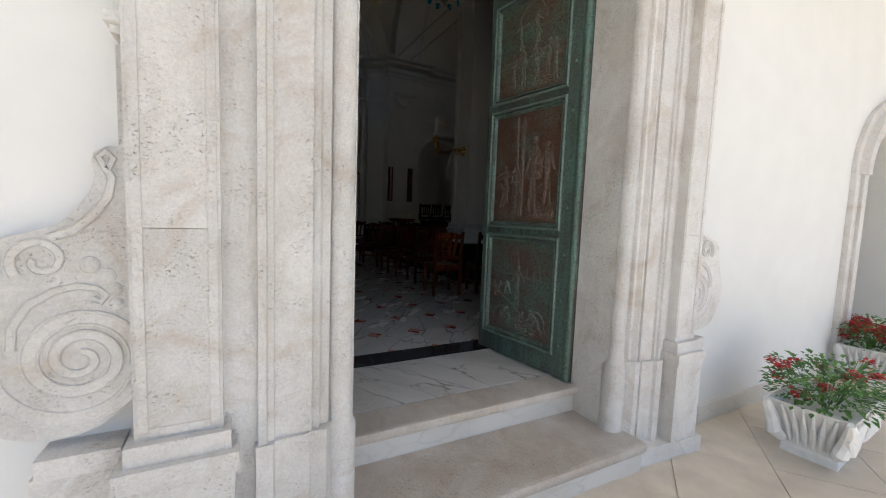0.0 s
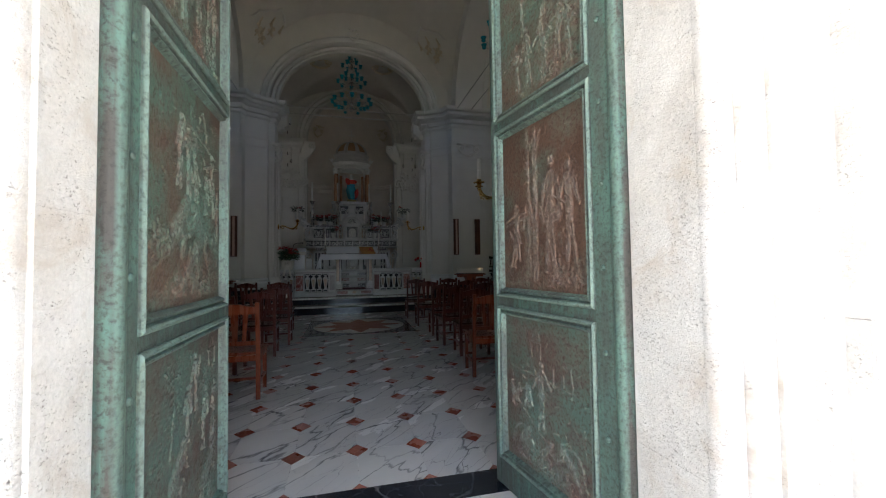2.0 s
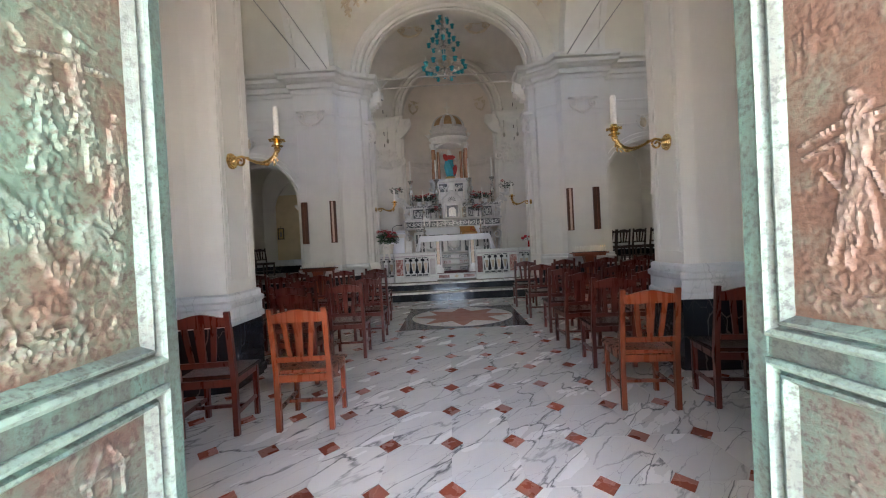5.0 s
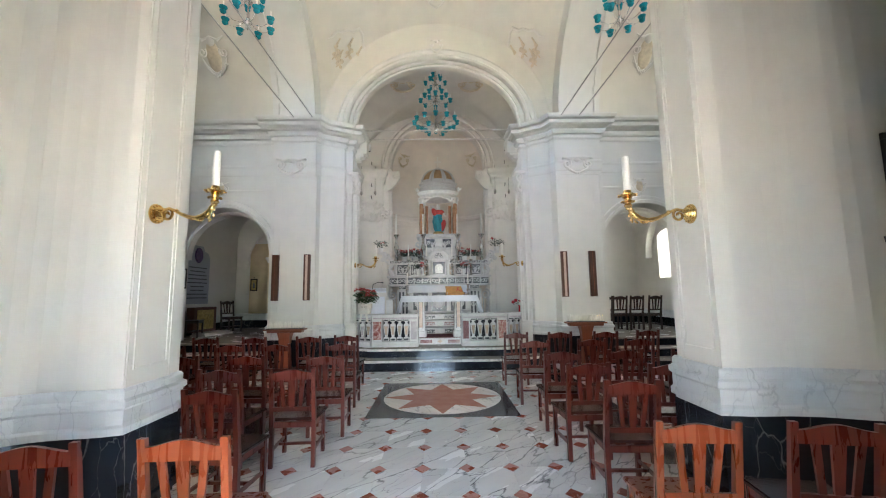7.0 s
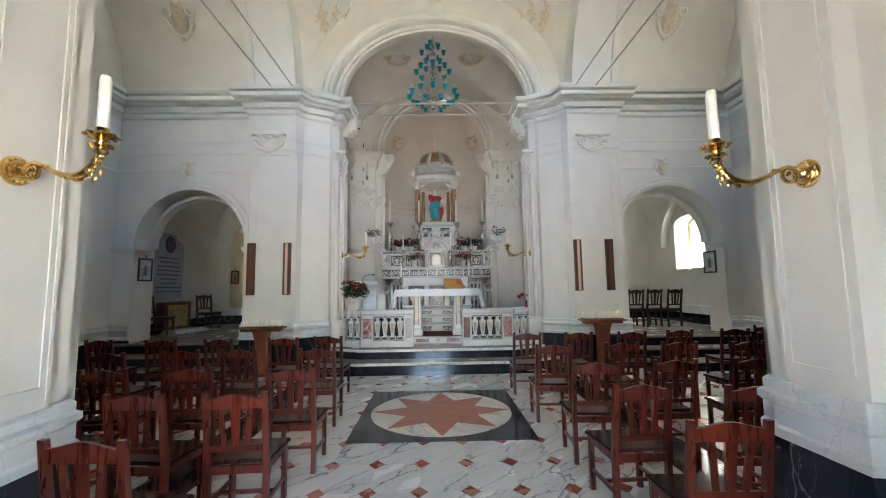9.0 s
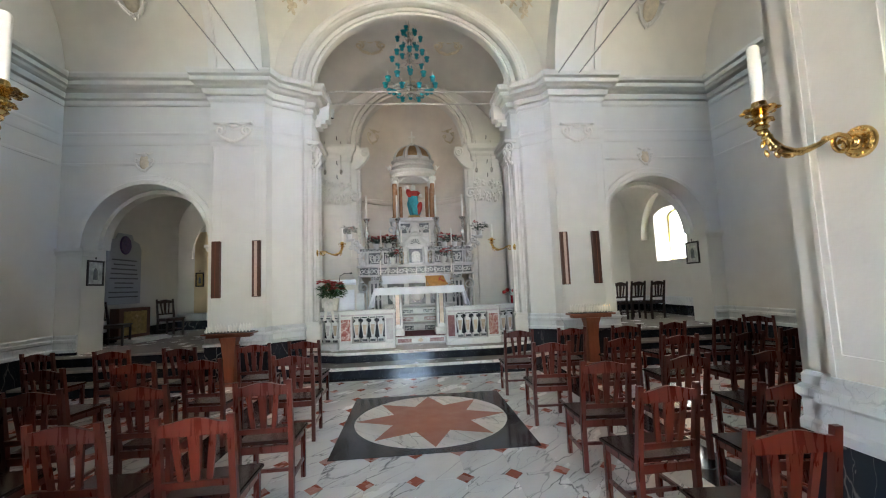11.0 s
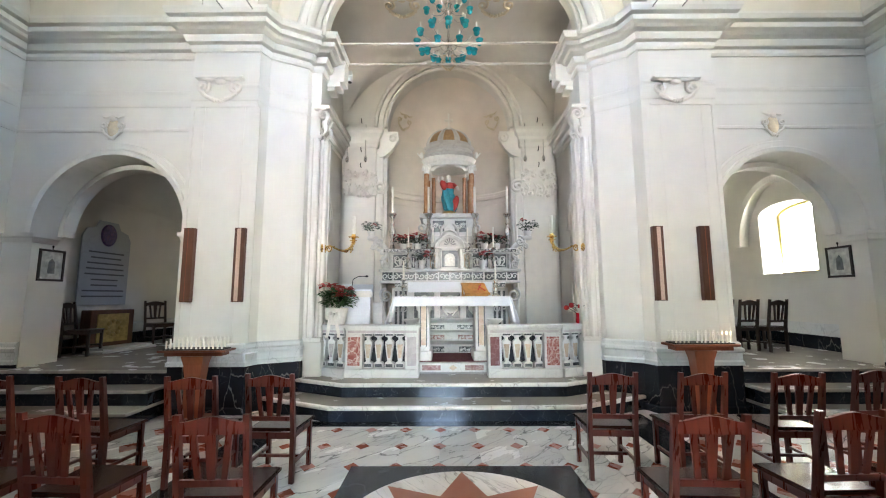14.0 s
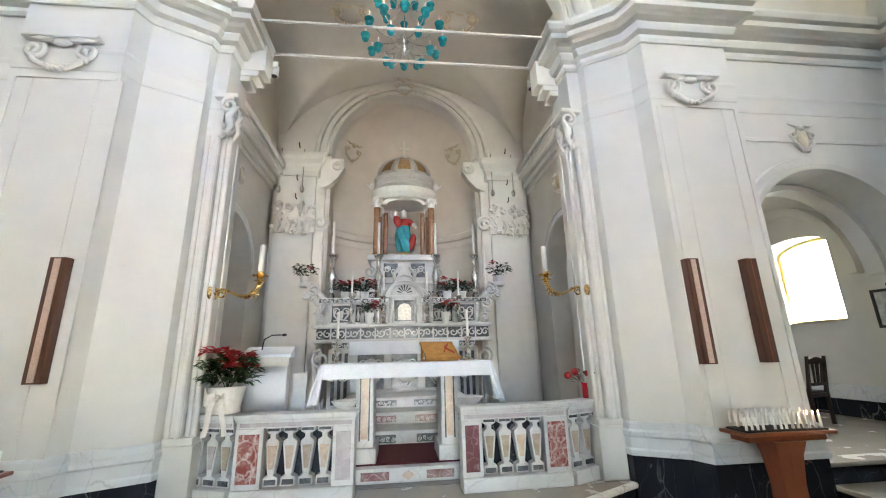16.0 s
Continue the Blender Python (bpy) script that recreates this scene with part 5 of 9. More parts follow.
# ---- bronze doors ----
def upright(x, z, h, lean=0.0, arm=0.0):
    """Capsules of one slender standing mass: (x0, z0, x1, z1, r0, r1, height)."""
    t = x + lean * h
    return [(t, z + 0.93 * h, t, z + 0.94 * h, 0.050 * h, 0.048 * h, 1.0), (t, z + 0.82 * h, x + lean * h * 0.55, z + 0.50 * h, 0.066 * h, 0.058 * h, 0.95),
            (x + lean * h * 0.5, z + 0.50 * h, x - 0.05 * h, z + 0.02 * h, 0.050 * h, 0.026 * h, 0.85), (x + lean * h * 0.5, z + 0.50 * h, x + 0.06 * h, z, 0.048 * h, 0.024 * h, 0.8),
            (t - 0.07 * h, z + 0.78 * h, t - (0.16 + arm) * h, z + (0.52 + arm) * h, 0.030 * h, 0.020 * h, 0.9), (t + 0.07 * h, z + 0.78 * h, t + (0.15 + arm) * h, z + (0.55 + 1.5 * arm) * h, 0.030 * h, 0.020 * h, 0.9)]


def bent(x, z, h, way=1):
    """A crouching mass leaning one way."""
    return [(x + way * 0.30 * h, z + 0.85 * h, x + way * 0.31 * h, z + 0.86 * h, 0.10 * h, 0.10 * h, 1.0), (x + way * 0.24 * h, z + 0.72 * h, x - way * 0.10 * h, z + 0.42 * h, 0.15 * h, 0.16 * h, 1.0),
            (x - way * 0.10 * h, z + 0.40 * h, x + way * 0.22 * h, z + 0.30 * h, 0.11 * h, 0.08 * h, 0.9), (x + way * 0.22 * h, z + 0.30 * h, x + way * 0.14 * h, z, 0.07 * h, 0.05 * h, 0.9),
            (x + way * 0.2 * h, z + 0.62 * h, x + way * 0.48 * h, z + 0.42 * h, 0.055 * h, 0.04 * h, 0.9), (x - way * 0.12 * h, z + 0.38 * h, x - way * 0.34 * h, z + 0.02 * h, 0.08 * h, 0.05 * h, 0.8)]


def bar(x0, z0, x1, z1, r, up=0.6):
    return [(x0, z0, x1, z1, r, r * 0.8, up)]


def crowd(pts, h):
    r = random.Random(len(pts) * 7 + int(h * 100))
    out = []
    for x, z in pts:
        k = h * r.uniform(0.72, 1.08)
        out += upright(x + r.uniform(-0.025, 0.025), z + r.uniform(-0.04, 0.03), k, r.uniform(-0.16, 0.16), r.uniform(-0.06, 0.22))
        out += bar(x + r.uniform(-0.05, 0.05), z + k * r.uniform(0.2, 0.5), x + r.uniform(-0.05, 0.05), z + k * r.uniform(0.5, 0.9), 0.006, 1.0)
    return out


def clutter(x0, x1, z0, z1, n, seed):
    """Small leaf, stone and cloth strokes that fill the ground between the larger masses."""
    r = random.Random(seed)
    out = []
    for _ in range(n):
        x, z, a, l = r.uniform(x0, x1), r.uniform(z0, z1), r.uniform(0, math.pi), r.uniform(0.015, 0.05)
        out += bar(x, z, x + l * math.cos(a), z + l * math.sin(a), r.uniform(0.003, 0.009), r.uniform(0.15, 0.6))
    return out


def tower(x, z, w, h):
    return bar(x - w, z, x - w, z + h, 0.008) + bar(x + w, z, x + w, z + h, 0.008) + bar(x - w * 1.3, z + h, x + w * 1.3, z + h, 0.010) + bar(x - w, z + h, x, z + h + w * 1.6, 0.008) + bar(x + w, z + h, x, z + h + w * 1.6, 0.008) + bar(x, z + h * 0.3, x, z + h * 0.7, w * 0.35, 0.4)


def hoop(x, z, r, up=0.7, a0=0.0, a1=math.pi):
    p = [(x + r * math.cos(a0 + (a1 - a0) * i / 10), z + r * 1.2 * math.sin(a0 + (a1 - a0) * i / 10)) for i in range(11)]
    return [c for u, v in zip(p, p[1:]) for c in bar(u[0], u[1], v[0], v[1], 0.010, up)]


# places in each panel as seen: across from the left, up from the foot, in shares of the panel's width
PANELS = {
    "gathering": clutter(0.06, 0.98, 0.04, 1.0, 120, 1) + crowd([(0.38, 0.54), (0.50, 0.52), (0.60, 0.50), (0.74, 0.47), (0.86, 0.44), (0.94, 0.40)], 0.36) + bent(0.36, 0.24, 0.32) + bent(0.66, 0.20, 0.34, -1) + bent(0.88, 0.20, 0.30) + bent(0.50, 0.06, 0.26) + tower(0.68, 0.88, 0.06, 0.05) + bar(0.5, 0.90, 0.9, 0.82, 0.007) + bar(0.06, 0.18, 0.3, 0.26, 0.012, 0.5),
    "slope": clutter(0.08, 0.98, 0.05, 0.95, 110, 2) + crowd([(0.50, 0.52), (0.72, 0.40), (0.86, 0.34), (0.62, 0.62)], 0.38) + bent(0.36, 0.26, 0.30) + bent(0.76, 0.06, 0.32) + bar(0.12, 0.2, 0.62, 0.62, 0.012, 0.4) + tower(0.86, 0.80, 0.05, 0.08) + bar(0.3, 0.5, 0.34, 0.72, 0.014, 0.5),
    "procession": clutter(0.1, 0.95, 0.03, 0.95, 110, 3) + crowd([(0.26, 0.08), (0.42, 0.10), (0.58, 0.07), (0.74, 0.10), (0.88, 0.10)], 0.46) + crowd([(0.36, 0.50), (0.62, 0.52)], 0.34) + hoop(0.5, 0.76, 0.2) + bar(0.15, 0.66, 0.9, 0.70, 0.008),
    "tree": clutter(0.04, 0.96, 0.03, 0.16, 70, 4) + clutter(0.3, 0.6, 0.8, 1.22, 40, 5) + clutter(0.5, 0.92, 0.2, 0.95, 40, 6) + crowd([(0.14, 0.22), (0.24, 0.23)], 0.58) + upright(0.62, 0.14, 0.86, 0.02, -0.02) + bar(0.58, 0.55, 0.70, 0.55, 0.075, 0.9) + upright(0.84, 0.22, 0.70, -0.03) + bar(0.56, 0.75, 0.86, 0.58, 0.010, 1.0)
        + bar(0.38, 0.12, 0.36, 1.22, 0.026, 0.8) + bar(0.45, 0.10, 0.46, 1.22, 0.034, 0.9) + bar(0.44, 1.0, 0.53, 1.2, 0.02) + bar(0.37, 0.95, 0.28, 1.12, 0.014) + bar(0.36, 0.12, 0.36, 0.46, 0.075, 0.55) + bar(0.27, 0.48, 0.45, 0.48, 0.016, 1.0) + bar(0.30, 0.50, 0.37, 0.72, 0.012, 0.9) + bar(0.44, 0.50, 0.37, 0.72, 0.012, 0.9),
    "tower": clutter(0.05, 0.95, 0.03, 0.70, 100, 7) + clutter(0.1, 0.9, 0.7, 0.95, 36, 8) + tower(0.42, 0.86, 0.055, 0.12) + upright(0.47, 0.34, 0.52, 0.03, 0.05) + bar(0.08, 0.74, 0.90, 0.70, 0.008) + bar(0.62, 0.70, 0.62, 0.82, 0.012) + bar(0.72, 0.70, 0.72, 0.80, 0.02) + bar(0.82, 0.70, 0.80, 0.86, 0.010) + crowd([(0.12, 0.42), (0.19, 0.44), (0.26, 0.42), (0.33, 0.44)], 0.22)
        + hoop(0.24, 0.14, 0.14, 0.9) + hoop(0.78, 0.18, 0.13, 0.8) + bent(0.25, 0.10, 0.24) + bent(0.78, 0.10, 0.26, -1) + bar(0.05, 0.55, 0.62, 0.22, 0.012, 0.7) + bent(0.52, 0.10, 0.22),
}


def relief(bm, w, h, seed, scene_name, flip, nx=190, nz=230):
    """A cast panel: low rounded masses with folds and broken ground on a plain field, without likeness."""
    U, V = np.meshgrid(np.linspace(0, 1, nx + 1), np.linspace(0, h / w, nz + 1), indexing="ij")
    top = np.zeros_like(U)
    for x0, z0, x1, z1, r0, r1, up in PANELS[scene_name]:
        if flip:
            x0, x1 = 1 - x0, 1 - x1
        dx, dz = x1 - x0, z1 - z0
        f = np.clip(((U - x0) * dx + (V - z0) * dz) / max(1e-9, dx * dx + dz * dz), 0, 1)
        q = np.hypot(U - x0 - f * dx, V - z0 - f * dz) / (r0 + (r1 - r0) * f)
        top = np.maximum(top, up * np.clip((1 - q) * 2.6, 0, 1) * (1.0 - 0.25 * np.clip(1 - q, 0, 1)))
    g = []
    for i in range(nx + 1):
        col = []
        for j in range(nz + 1):
            u, v = i / nx, j / nz
            x, z = u * w, v * h
            m = float(top[i, j])
            fold = 1 - abs(noise.noise(Vector((x * 110 + 9 * seed + 30 * noise.noise(Vector((x * 7, z * 7, seed))) * 0.2, z * 26, seed)))) * 3.0
            crumb = 1 - abs(noise.noise(Vector((x * 60, z * 48, seed * 2.3)))) * 3.2
            soil = max(0.0, 1 - v * 4.0) + 1.6 * max(0.0, 0.12 + noise.noise(Vector((x * 6, z * 6, seed + 4)))) * (1 - v * 0.6)
            d = m * (0.0062 + 0.0056 * max(0.0, fold)) + 0.0062 * soil * max(0.0, crumb) * (1 - min(1.0, m * 1.6))
            d += 0.0012 * noise.noise(Vector((x * 18 + seed, z * 18, seed * 3.1))) + 0.0009 * noise.noise(Vector((x * 80, z * 80, seed)))
            d *= min(1.0, min(u, 1 - u, v, 1 - v) * 16)
            col.append(bm.verts.new((x, d, z)))
        g.append(col)
    for i in range(nx):
        for j in range(nz):
            bm.faces.new((g[i][j], g[i + 1][j], g[i + 1][j + 1], g[i][j + 1]))
    return bm


def door_leaf(name, m, face, seed, mats, scenes, label, W=0.94, hs=0.11):
    """A leaf along local x from its hinge; face is the side (+1 or -1 of y) that bears the panels."""
    t = thing(name, m, label, "door", "leaves of the church door")
    f = face
    HT = 3.2

    def S(*rows, bevel=0.004):
        b = bmesh.new()
        for x0, x1, y0, y1, z0, z1 in rows:
            a, c = sorted((f * y0, f * y1))
            box(b, x0, x1, a, c, z0, z1, bevel)
        return b
    part("core", S((0.0, W, -0.05, 0.0, 0.012, HT)), BRONZE_FRAME, t)
    part("hinge_stile", S((0.0, hs, 0.0, 0.022, 0.012, HT)), BRONZE_FRAME, t)
    part("meeting_stile", S((W - 0.055, W, 0.0, 0.022, 0.012, HT)), BRONZE_FRAME, t)
    b = bmesh.new()
    tube(b, [(-0.012, f * 0.0, 0.012), (-0.012, f * 0.0, HT)], 0.035, 14)
    part("hinge_post", b, BRONZE_FRAME, t, smooth=True)
    for z0, z1 in ((0.012, 0.17), (1.045, 1.10), (2.07, 2.125), (2.93, HT)):
        part("rail", S((hs, W - 0.055, 0.0, 0.02, z0, z1)), BRONZE_FRAME, t)
    for k, (z0, z1) in enumerate(((0.17, 1.045), (1.10, 2.07), (2.125, 2.93))):
        b = bmesh.new()
        x0, x1 = hs, W - 0.055
        ring = [(-0.004, 0.0), (-0.002, 0.030), (0.008, 0.038), (0.017, 0.032), (0.021, 0.014), (0.026, 0.013), (0.031, 0.026), (0.038, 0.028), (0.044, 0.016), (0.052, 0.004), (0.055, 0.0)]
        path = [(x0, z0), (x1, z0), (x1, z1), (x0, z1)]
        rows = []
        for (px, pz), (sx, sz) in zip(path, ((1, 1), (-1, 1), (-1, -1), (1, -1))):
            rows.append([b.verts.new((px + sx * o, f * d, pz + sz * o)) for o, d in ring])
        for i in range(4):
            p, q = rows[i], rows[(i + 1) % 4]
            for j in range(len(ring)):
                b.faces.new((p[j], q[j], q[(j + 1) % len(ring)], p[(j + 1) % len(ring)]))
        part("panel_moulding", b, BRONZE_EDGE, t)
        b = relief(bmesh.new(), x1 - x0 - 0.09, z1 - z0 - 0.09, seed + k * 7, scenes[k], f > 0)
        for v in b.verts:
            v.co = Vector((x0 + 0.045 + v.co.x, f * (0.003 + v.co.y), z0 + 0.045 + v.co.z))
        part("relief_panel", b, mats[k], t, smooth=True)
    for k in range(9):
        b = bmesh.new()
        blob(b, (hs - 0.05, f * 0.024, 0.25 + k * 0.34), (0.013, 0.008, 0.013))
        part("rivet", b, BRONZE_FRAME, t, smooth=True)
    return t


door_leaf("door_leaf", pose(-0.865, 2.21, 0.0, rz=90.5), -1, 11, (BRONZE_MIXED, BRONZE_GREEN, BRONZE_GREEN), ("slope", "gathering", "procession"), "open bronze door leaf with green patina relief panels", 1.03, 0.085)
door_leaf("door_leaf", pose(0.775, 2.31, 0.0, rz=99.0), 1, 53, (BRONZE_MIXED, BRONZE_BROWN, BRONZE_GREEN), ("tower", "tree", "procession"), "open bronze door leaf with reddish brown relief panels")


# ---- planters outside ----
def leaf_cluster(bm, c, spread, count, size, rnd, flat=0.5):
    """Many small folded leaves round a middle."""
    for _ in range(count):
        a, e, r = rnd.uniform(0, 2 * math.pi), rnd.uniform(-0.3, 1.0), rnd.random() ** 0.5
        p = Vector(c) + Vector((spread[0] * r * math.cos(a), spread[1] * r * math.sin(a), spread[2] * e))
        d = Vector((math.cos(a), math.sin(a), rnd.uniform(-flat, flat + 0.3))).normalized()
        s2 = d.cross(Vector((0, 0, 1))).normalized()
        up = s2.cross(d)
        L = size * rnd.uniform(0.7, 1.3)
        v = [bm.verts.new(p), bm.verts.new(p + d * L * 0.5 + s2 * L * 0.32 + up * L * 0.10), bm.verts.new(p + d * L - up * L * 0.12), bm.verts.new(p + d * L * 0.5 - s2 * L * 0.32 + up * L * 0.10), bm.verts.new(p + d * L * 0.5)]
        bm.faces.new((v[0], v[1], v[4]))
        bm.faces.new((v[1], v[2], v[4]))
        bm.faces.new((v[4], v[2], v[3]))
        bm.faces.new((v[0], v[4], v[3]))
    return bm


def planter(m, seed, label, blooms=15):
    t = thing("flower_planter", m, label, "planter", "planters by the wall")
    rnd = random.Random(seed)
    b = bmesh.new()

    def ring(w, d, z):
        return [(-w, -d, z), (w, -d, z), (w, d, z), (-w, d, z)]
    lev = [(0.25, 0.15, 0.0), (0.25, 0.15, 0.05), (0.235, 0.135, 0.065), (0.24, 0.14, 0.10), (0.29, 0.18, 0.26), (0.36, 0.22, 0.38), (0.33, 0.19, 0.38), (0.30, 0.17, 0.33)]
    rows = [[b.verts.new(p) for p in ring(*l)] for l in lev]
    for p, q in zip(rows, rows[1:]):
        for i in range(4):
            b.faces.new((p[i], p[(i + 1) % 4], q[(i + 1) % 4], q[i]))
    b.faces.new(rows[0][::-1])
    b.faces.new(rows[-1])
    part("pot", b, URN, t)
    for side in (-1, 1):
        b = bmesh.new()
        for k in range(6):
            f = k / 5
            tube(b, [(side * (0.03 + 0.02 * k), -0.160 - 0.012 * f, 0.11 + 0.01 * k), (side * (0.10 + 0.045 * k), -0.195 - 0.004 * k, 0.15 + 0.03 * f), (side * (0.11 + 0.05 * k), -0.205, 0.24 + 0.02 * f), (side * (0.06 + 0.055 * k), -0.228, 0.35)], [0.010, 0.021, 0.022, 0.010], 8)
        part("shell_relief", b, URN, t, smooth=True)
        for q in (-1, 1):
            b = bmesh.new()
            tube(b, [(side * 0.27, q * 0.14, 0.10), (side * 0.34, q * 0.17, 0.16), (side * 0.32, q * 0.19, 0.24), (side * 0.37, q * 0.21, 0.33), (side * 0.40, q * 0.21, 0.385)], [0.03, 0.045, 0.04, 0.035, 0.02], 8)
            part("corner_scroll", b, URN, t, smooth=True)
    for side in (-1, 1):
        b = bmesh.new()
        for k in range(6):
            tube(b, [(side * 0.245, -0.10 + 0.04 * k, 0.09), (side * 0.285, -0.11 + 0.044 * k, 0.2), (side * 0.355, -0.14 + 0.056 * k, 0.36)], [0.010, 0.018, 0.008], 7)
        part("end_relief", b, URN, t, smooth=True)
    b = bmesh.new()
    for _ in range(18):
        a = rnd.uniform(0, 2 * math.pi)
        r = rnd.uniform(0.1, 1.0)
        q = (0.44 * r * math.cos(a), 0.30 * r * math.sin(a), 0.46 + 0.20 * rnd.random())
        tube(b, [(0.2 * math.cos(a) * r, 0.12 * math.sin(a) * r, 0.34), q], [0.004, 0.002], 5)
    part("stem", b, GERANIUM, t)
    b = bmesh.new()
    leaf_cluster(b, (0, 0, 0.43), (0.45, 0.31, 0.17), 950, 0.048, rnd)
    part("foliage", b, GERANIUM, t, "green geranium leaves")
    for k in range(blooms):
        a, r = rnd.uniform(0, 2 * math.pi), rnd.uniform(0.3, 1.05)
        c = (0.46 * r * math.cos(a), 0.32 * r * math.sin(a) - 0.03, 0.45 + 0.19 * rnd.random())
        b = bmesh.new()
        for _ in range(22):
            o = Vector((rnd.gauss(0, 0.018), rnd.gauss(0, 0.018), rnd.gauss(0, 0.012)))
            leaf_cluster(b, Vector(c) + o, (0.008, 0.008, 0.008), 2, 0.030, rnd)
        part("flower", b, PETAL, t, "red geranium flower")
    return t


planter(pose(2.31, 1.37, -0.376, rz=6), 4, "white cast stone planter with red geraniums on paving")
planter(pose(4.55, 1.75, -0.376, rz=10), 9, "white cast stone planter full of red flowers beside a doorway", 55)


# ---- floor inlay and tiles ----
STAR_C, STAR_Y = (0.02, 9.625), 1.05
inlay = tagged(part("floor_inlay", boxes((STAR_C[0] - 1.05, STAR_C[0] + 1.05, STAR_C[1] - 1.05, STAR_C[1] + 1.05, -0.02, 0.006)), BLACK_MARBLE), "square black marble inlay with a red star in a white ring", "floor inlay", "", "structure")
b = bmesh.new()
prism(b, [(STAR_C[0] + 0.93 * math.cos(2 * math.pi * i / 72), STAR_C[1] + 0.93 * math.sin(2 * math.pi * i / 72)) for i in range(72)], 0.0, 0.0085)
part("ring", b, MARBLE_SLAB, inlay, "white marble disc")
b = bmesh.new()
prism(b, [(STAR_C[0] + (0.91 if i % 2 == 0 else 0.50) * math.sin(math.pi * i / 8), STAR_C[1] + (0.91 if i % 2 == 0 else 0.50) * math.cos(math.pi * i / 8)) for i in range(16)], 0.0, 0.011)
part("star", b, STAR_MARBLE, inlay, "eight pointed red marble star")


# ---- chairs ----
def chair(m, woodmat, label, group, seat_mat=None):
    """A wooden chair facing local +y, with a raked back of three splats."""
    t = thing("chair", m, label, "chair", group)
    W, H, D = 0.20, 0.945, 0.20
    for s in (-1, 1):
        b = bmesh.new()
        prism(b, [(-D - 0.02, 0), (-D + 0.02, 0), (-D + 0.022, 0.45), (-D - 0.055, H), (-D - 0.085, H), (-D - 0.022, 0.45)], s * W - 0.019, s * W + 0.019, "x")
        part("rear_leg", b, woodmat, t)
        b = bmesh.new()
        box(b, s * W - 0.019, s * W + 0.019, D - 0.02, D + 0.02, 0, 0.43, 0.003)
        part("front_leg", b, woodmat, t)
        b = bmesh.new()
        box(b, s * W - 0.011, s * W + 0.011, -D + 0.01, D - 0.01, 0.15, 0.175)
        part("side_stretcher", b, woodmat, t)
        b = bmesh.new()
        box(b, s * W - 0.012, s * W + 0.012, -D + 0.01, D - 0.01, 0.375, 0.43)
        part("side_apron", b, woodmat, t)
    part("front_apron", boxes((-W + 0.02, W - 0.02, D - 0.012, D + 0.012, 0.375, 0.43)), woodmat, t)
    part("rear_apron", boxes((-W + 0.02, W - 0.02, -D - 0.012, -D + 0.012, 0.375, 0.43)), woodmat, t)
    part("cross_stretcher", boxes((-W, W, -0.012, 0.012, 0.145, 0.17)), woodmat, t)
    b = bmesh.new()
    prism(b, [(-0.215, -D + 0.025), (0.215, -D + 0.025), (0.235, D + 0.035), (-0.235, D + 0.035)], 0.43, 0.455)
    es = [e for e in b.edges if abs(e.verts[0].co.z - e.verts[1].co.z) < 1e-4 and e.verts[0].co.z > 0.45]
    bmesh.ops.bevel(b, geom=es, offset=0.008, segments=2, affect="EDGES")
    part("seat", b, seat_mat or woodmat, t, "flat wooden seat")
    # crest rail with a raised middle
    b = bmesh.new()
    n = 12
    top = [(-0.19 + 0.38 * i / n, H - 0.035 + 0.032 * math.sin(math.pi * i / n) ** 2 - 0.008) for i in range(n + 1)]
    prism(b, top + [(0.19, H - 0.11), (-0.19, H - 0.11)], -D - 0.078, -D - 0.055, "y")
    part("crest_rail", b, woodmat, t)
    b = bmesh.new()
    prism(b, [(-D - 0.040, 0.535), (-D - 0.018, 0.535), (-D - 0.024, 0.575), (-D - 0.046, 0.575)], -W + 0.018, W - 0.018, "x")
    part("back_rail", b, woodmat, t)
    for k, (x0, x1, w0, w1) in enumerate(((-0.075, -0.105, 0.017, 0.02), (0.0, 0.0, 0.022, 0.034), (0.075, 0.105, 0.017, 0.02))):
        b = bmesh.new()
        y0, y1, th = -D - 0.032, -D - 0.068, 0.008
        lo = [(x0 - w0, y0 - th, 0.565), (x0 + w0, y0 - th, 0.565), (x0 + w0, y0 + th, 0.565), (x0 - w0, y0 + th, 0.565)]
        hi = [(x1 - w1, y1 - th, H - 0.1), (x1 + w1, y1 - th, H - 0.1), (x1 + w1, y1 + th, H - 0.1), (x1 - w1, y1 + th, H - 0.1)]
        a, c = [b.verts.new(p) for p in lo], [b.verts.new(p) for p in hi]
        for i in range(4):
            b.faces.new((a[i], a[(i + 1) % 4], c[(i + 1) % 4], c[i]))
        b.faces.new(a[::-1])
        b.faces.new(c)
        part("splat", b, woodmat, t)
    return t


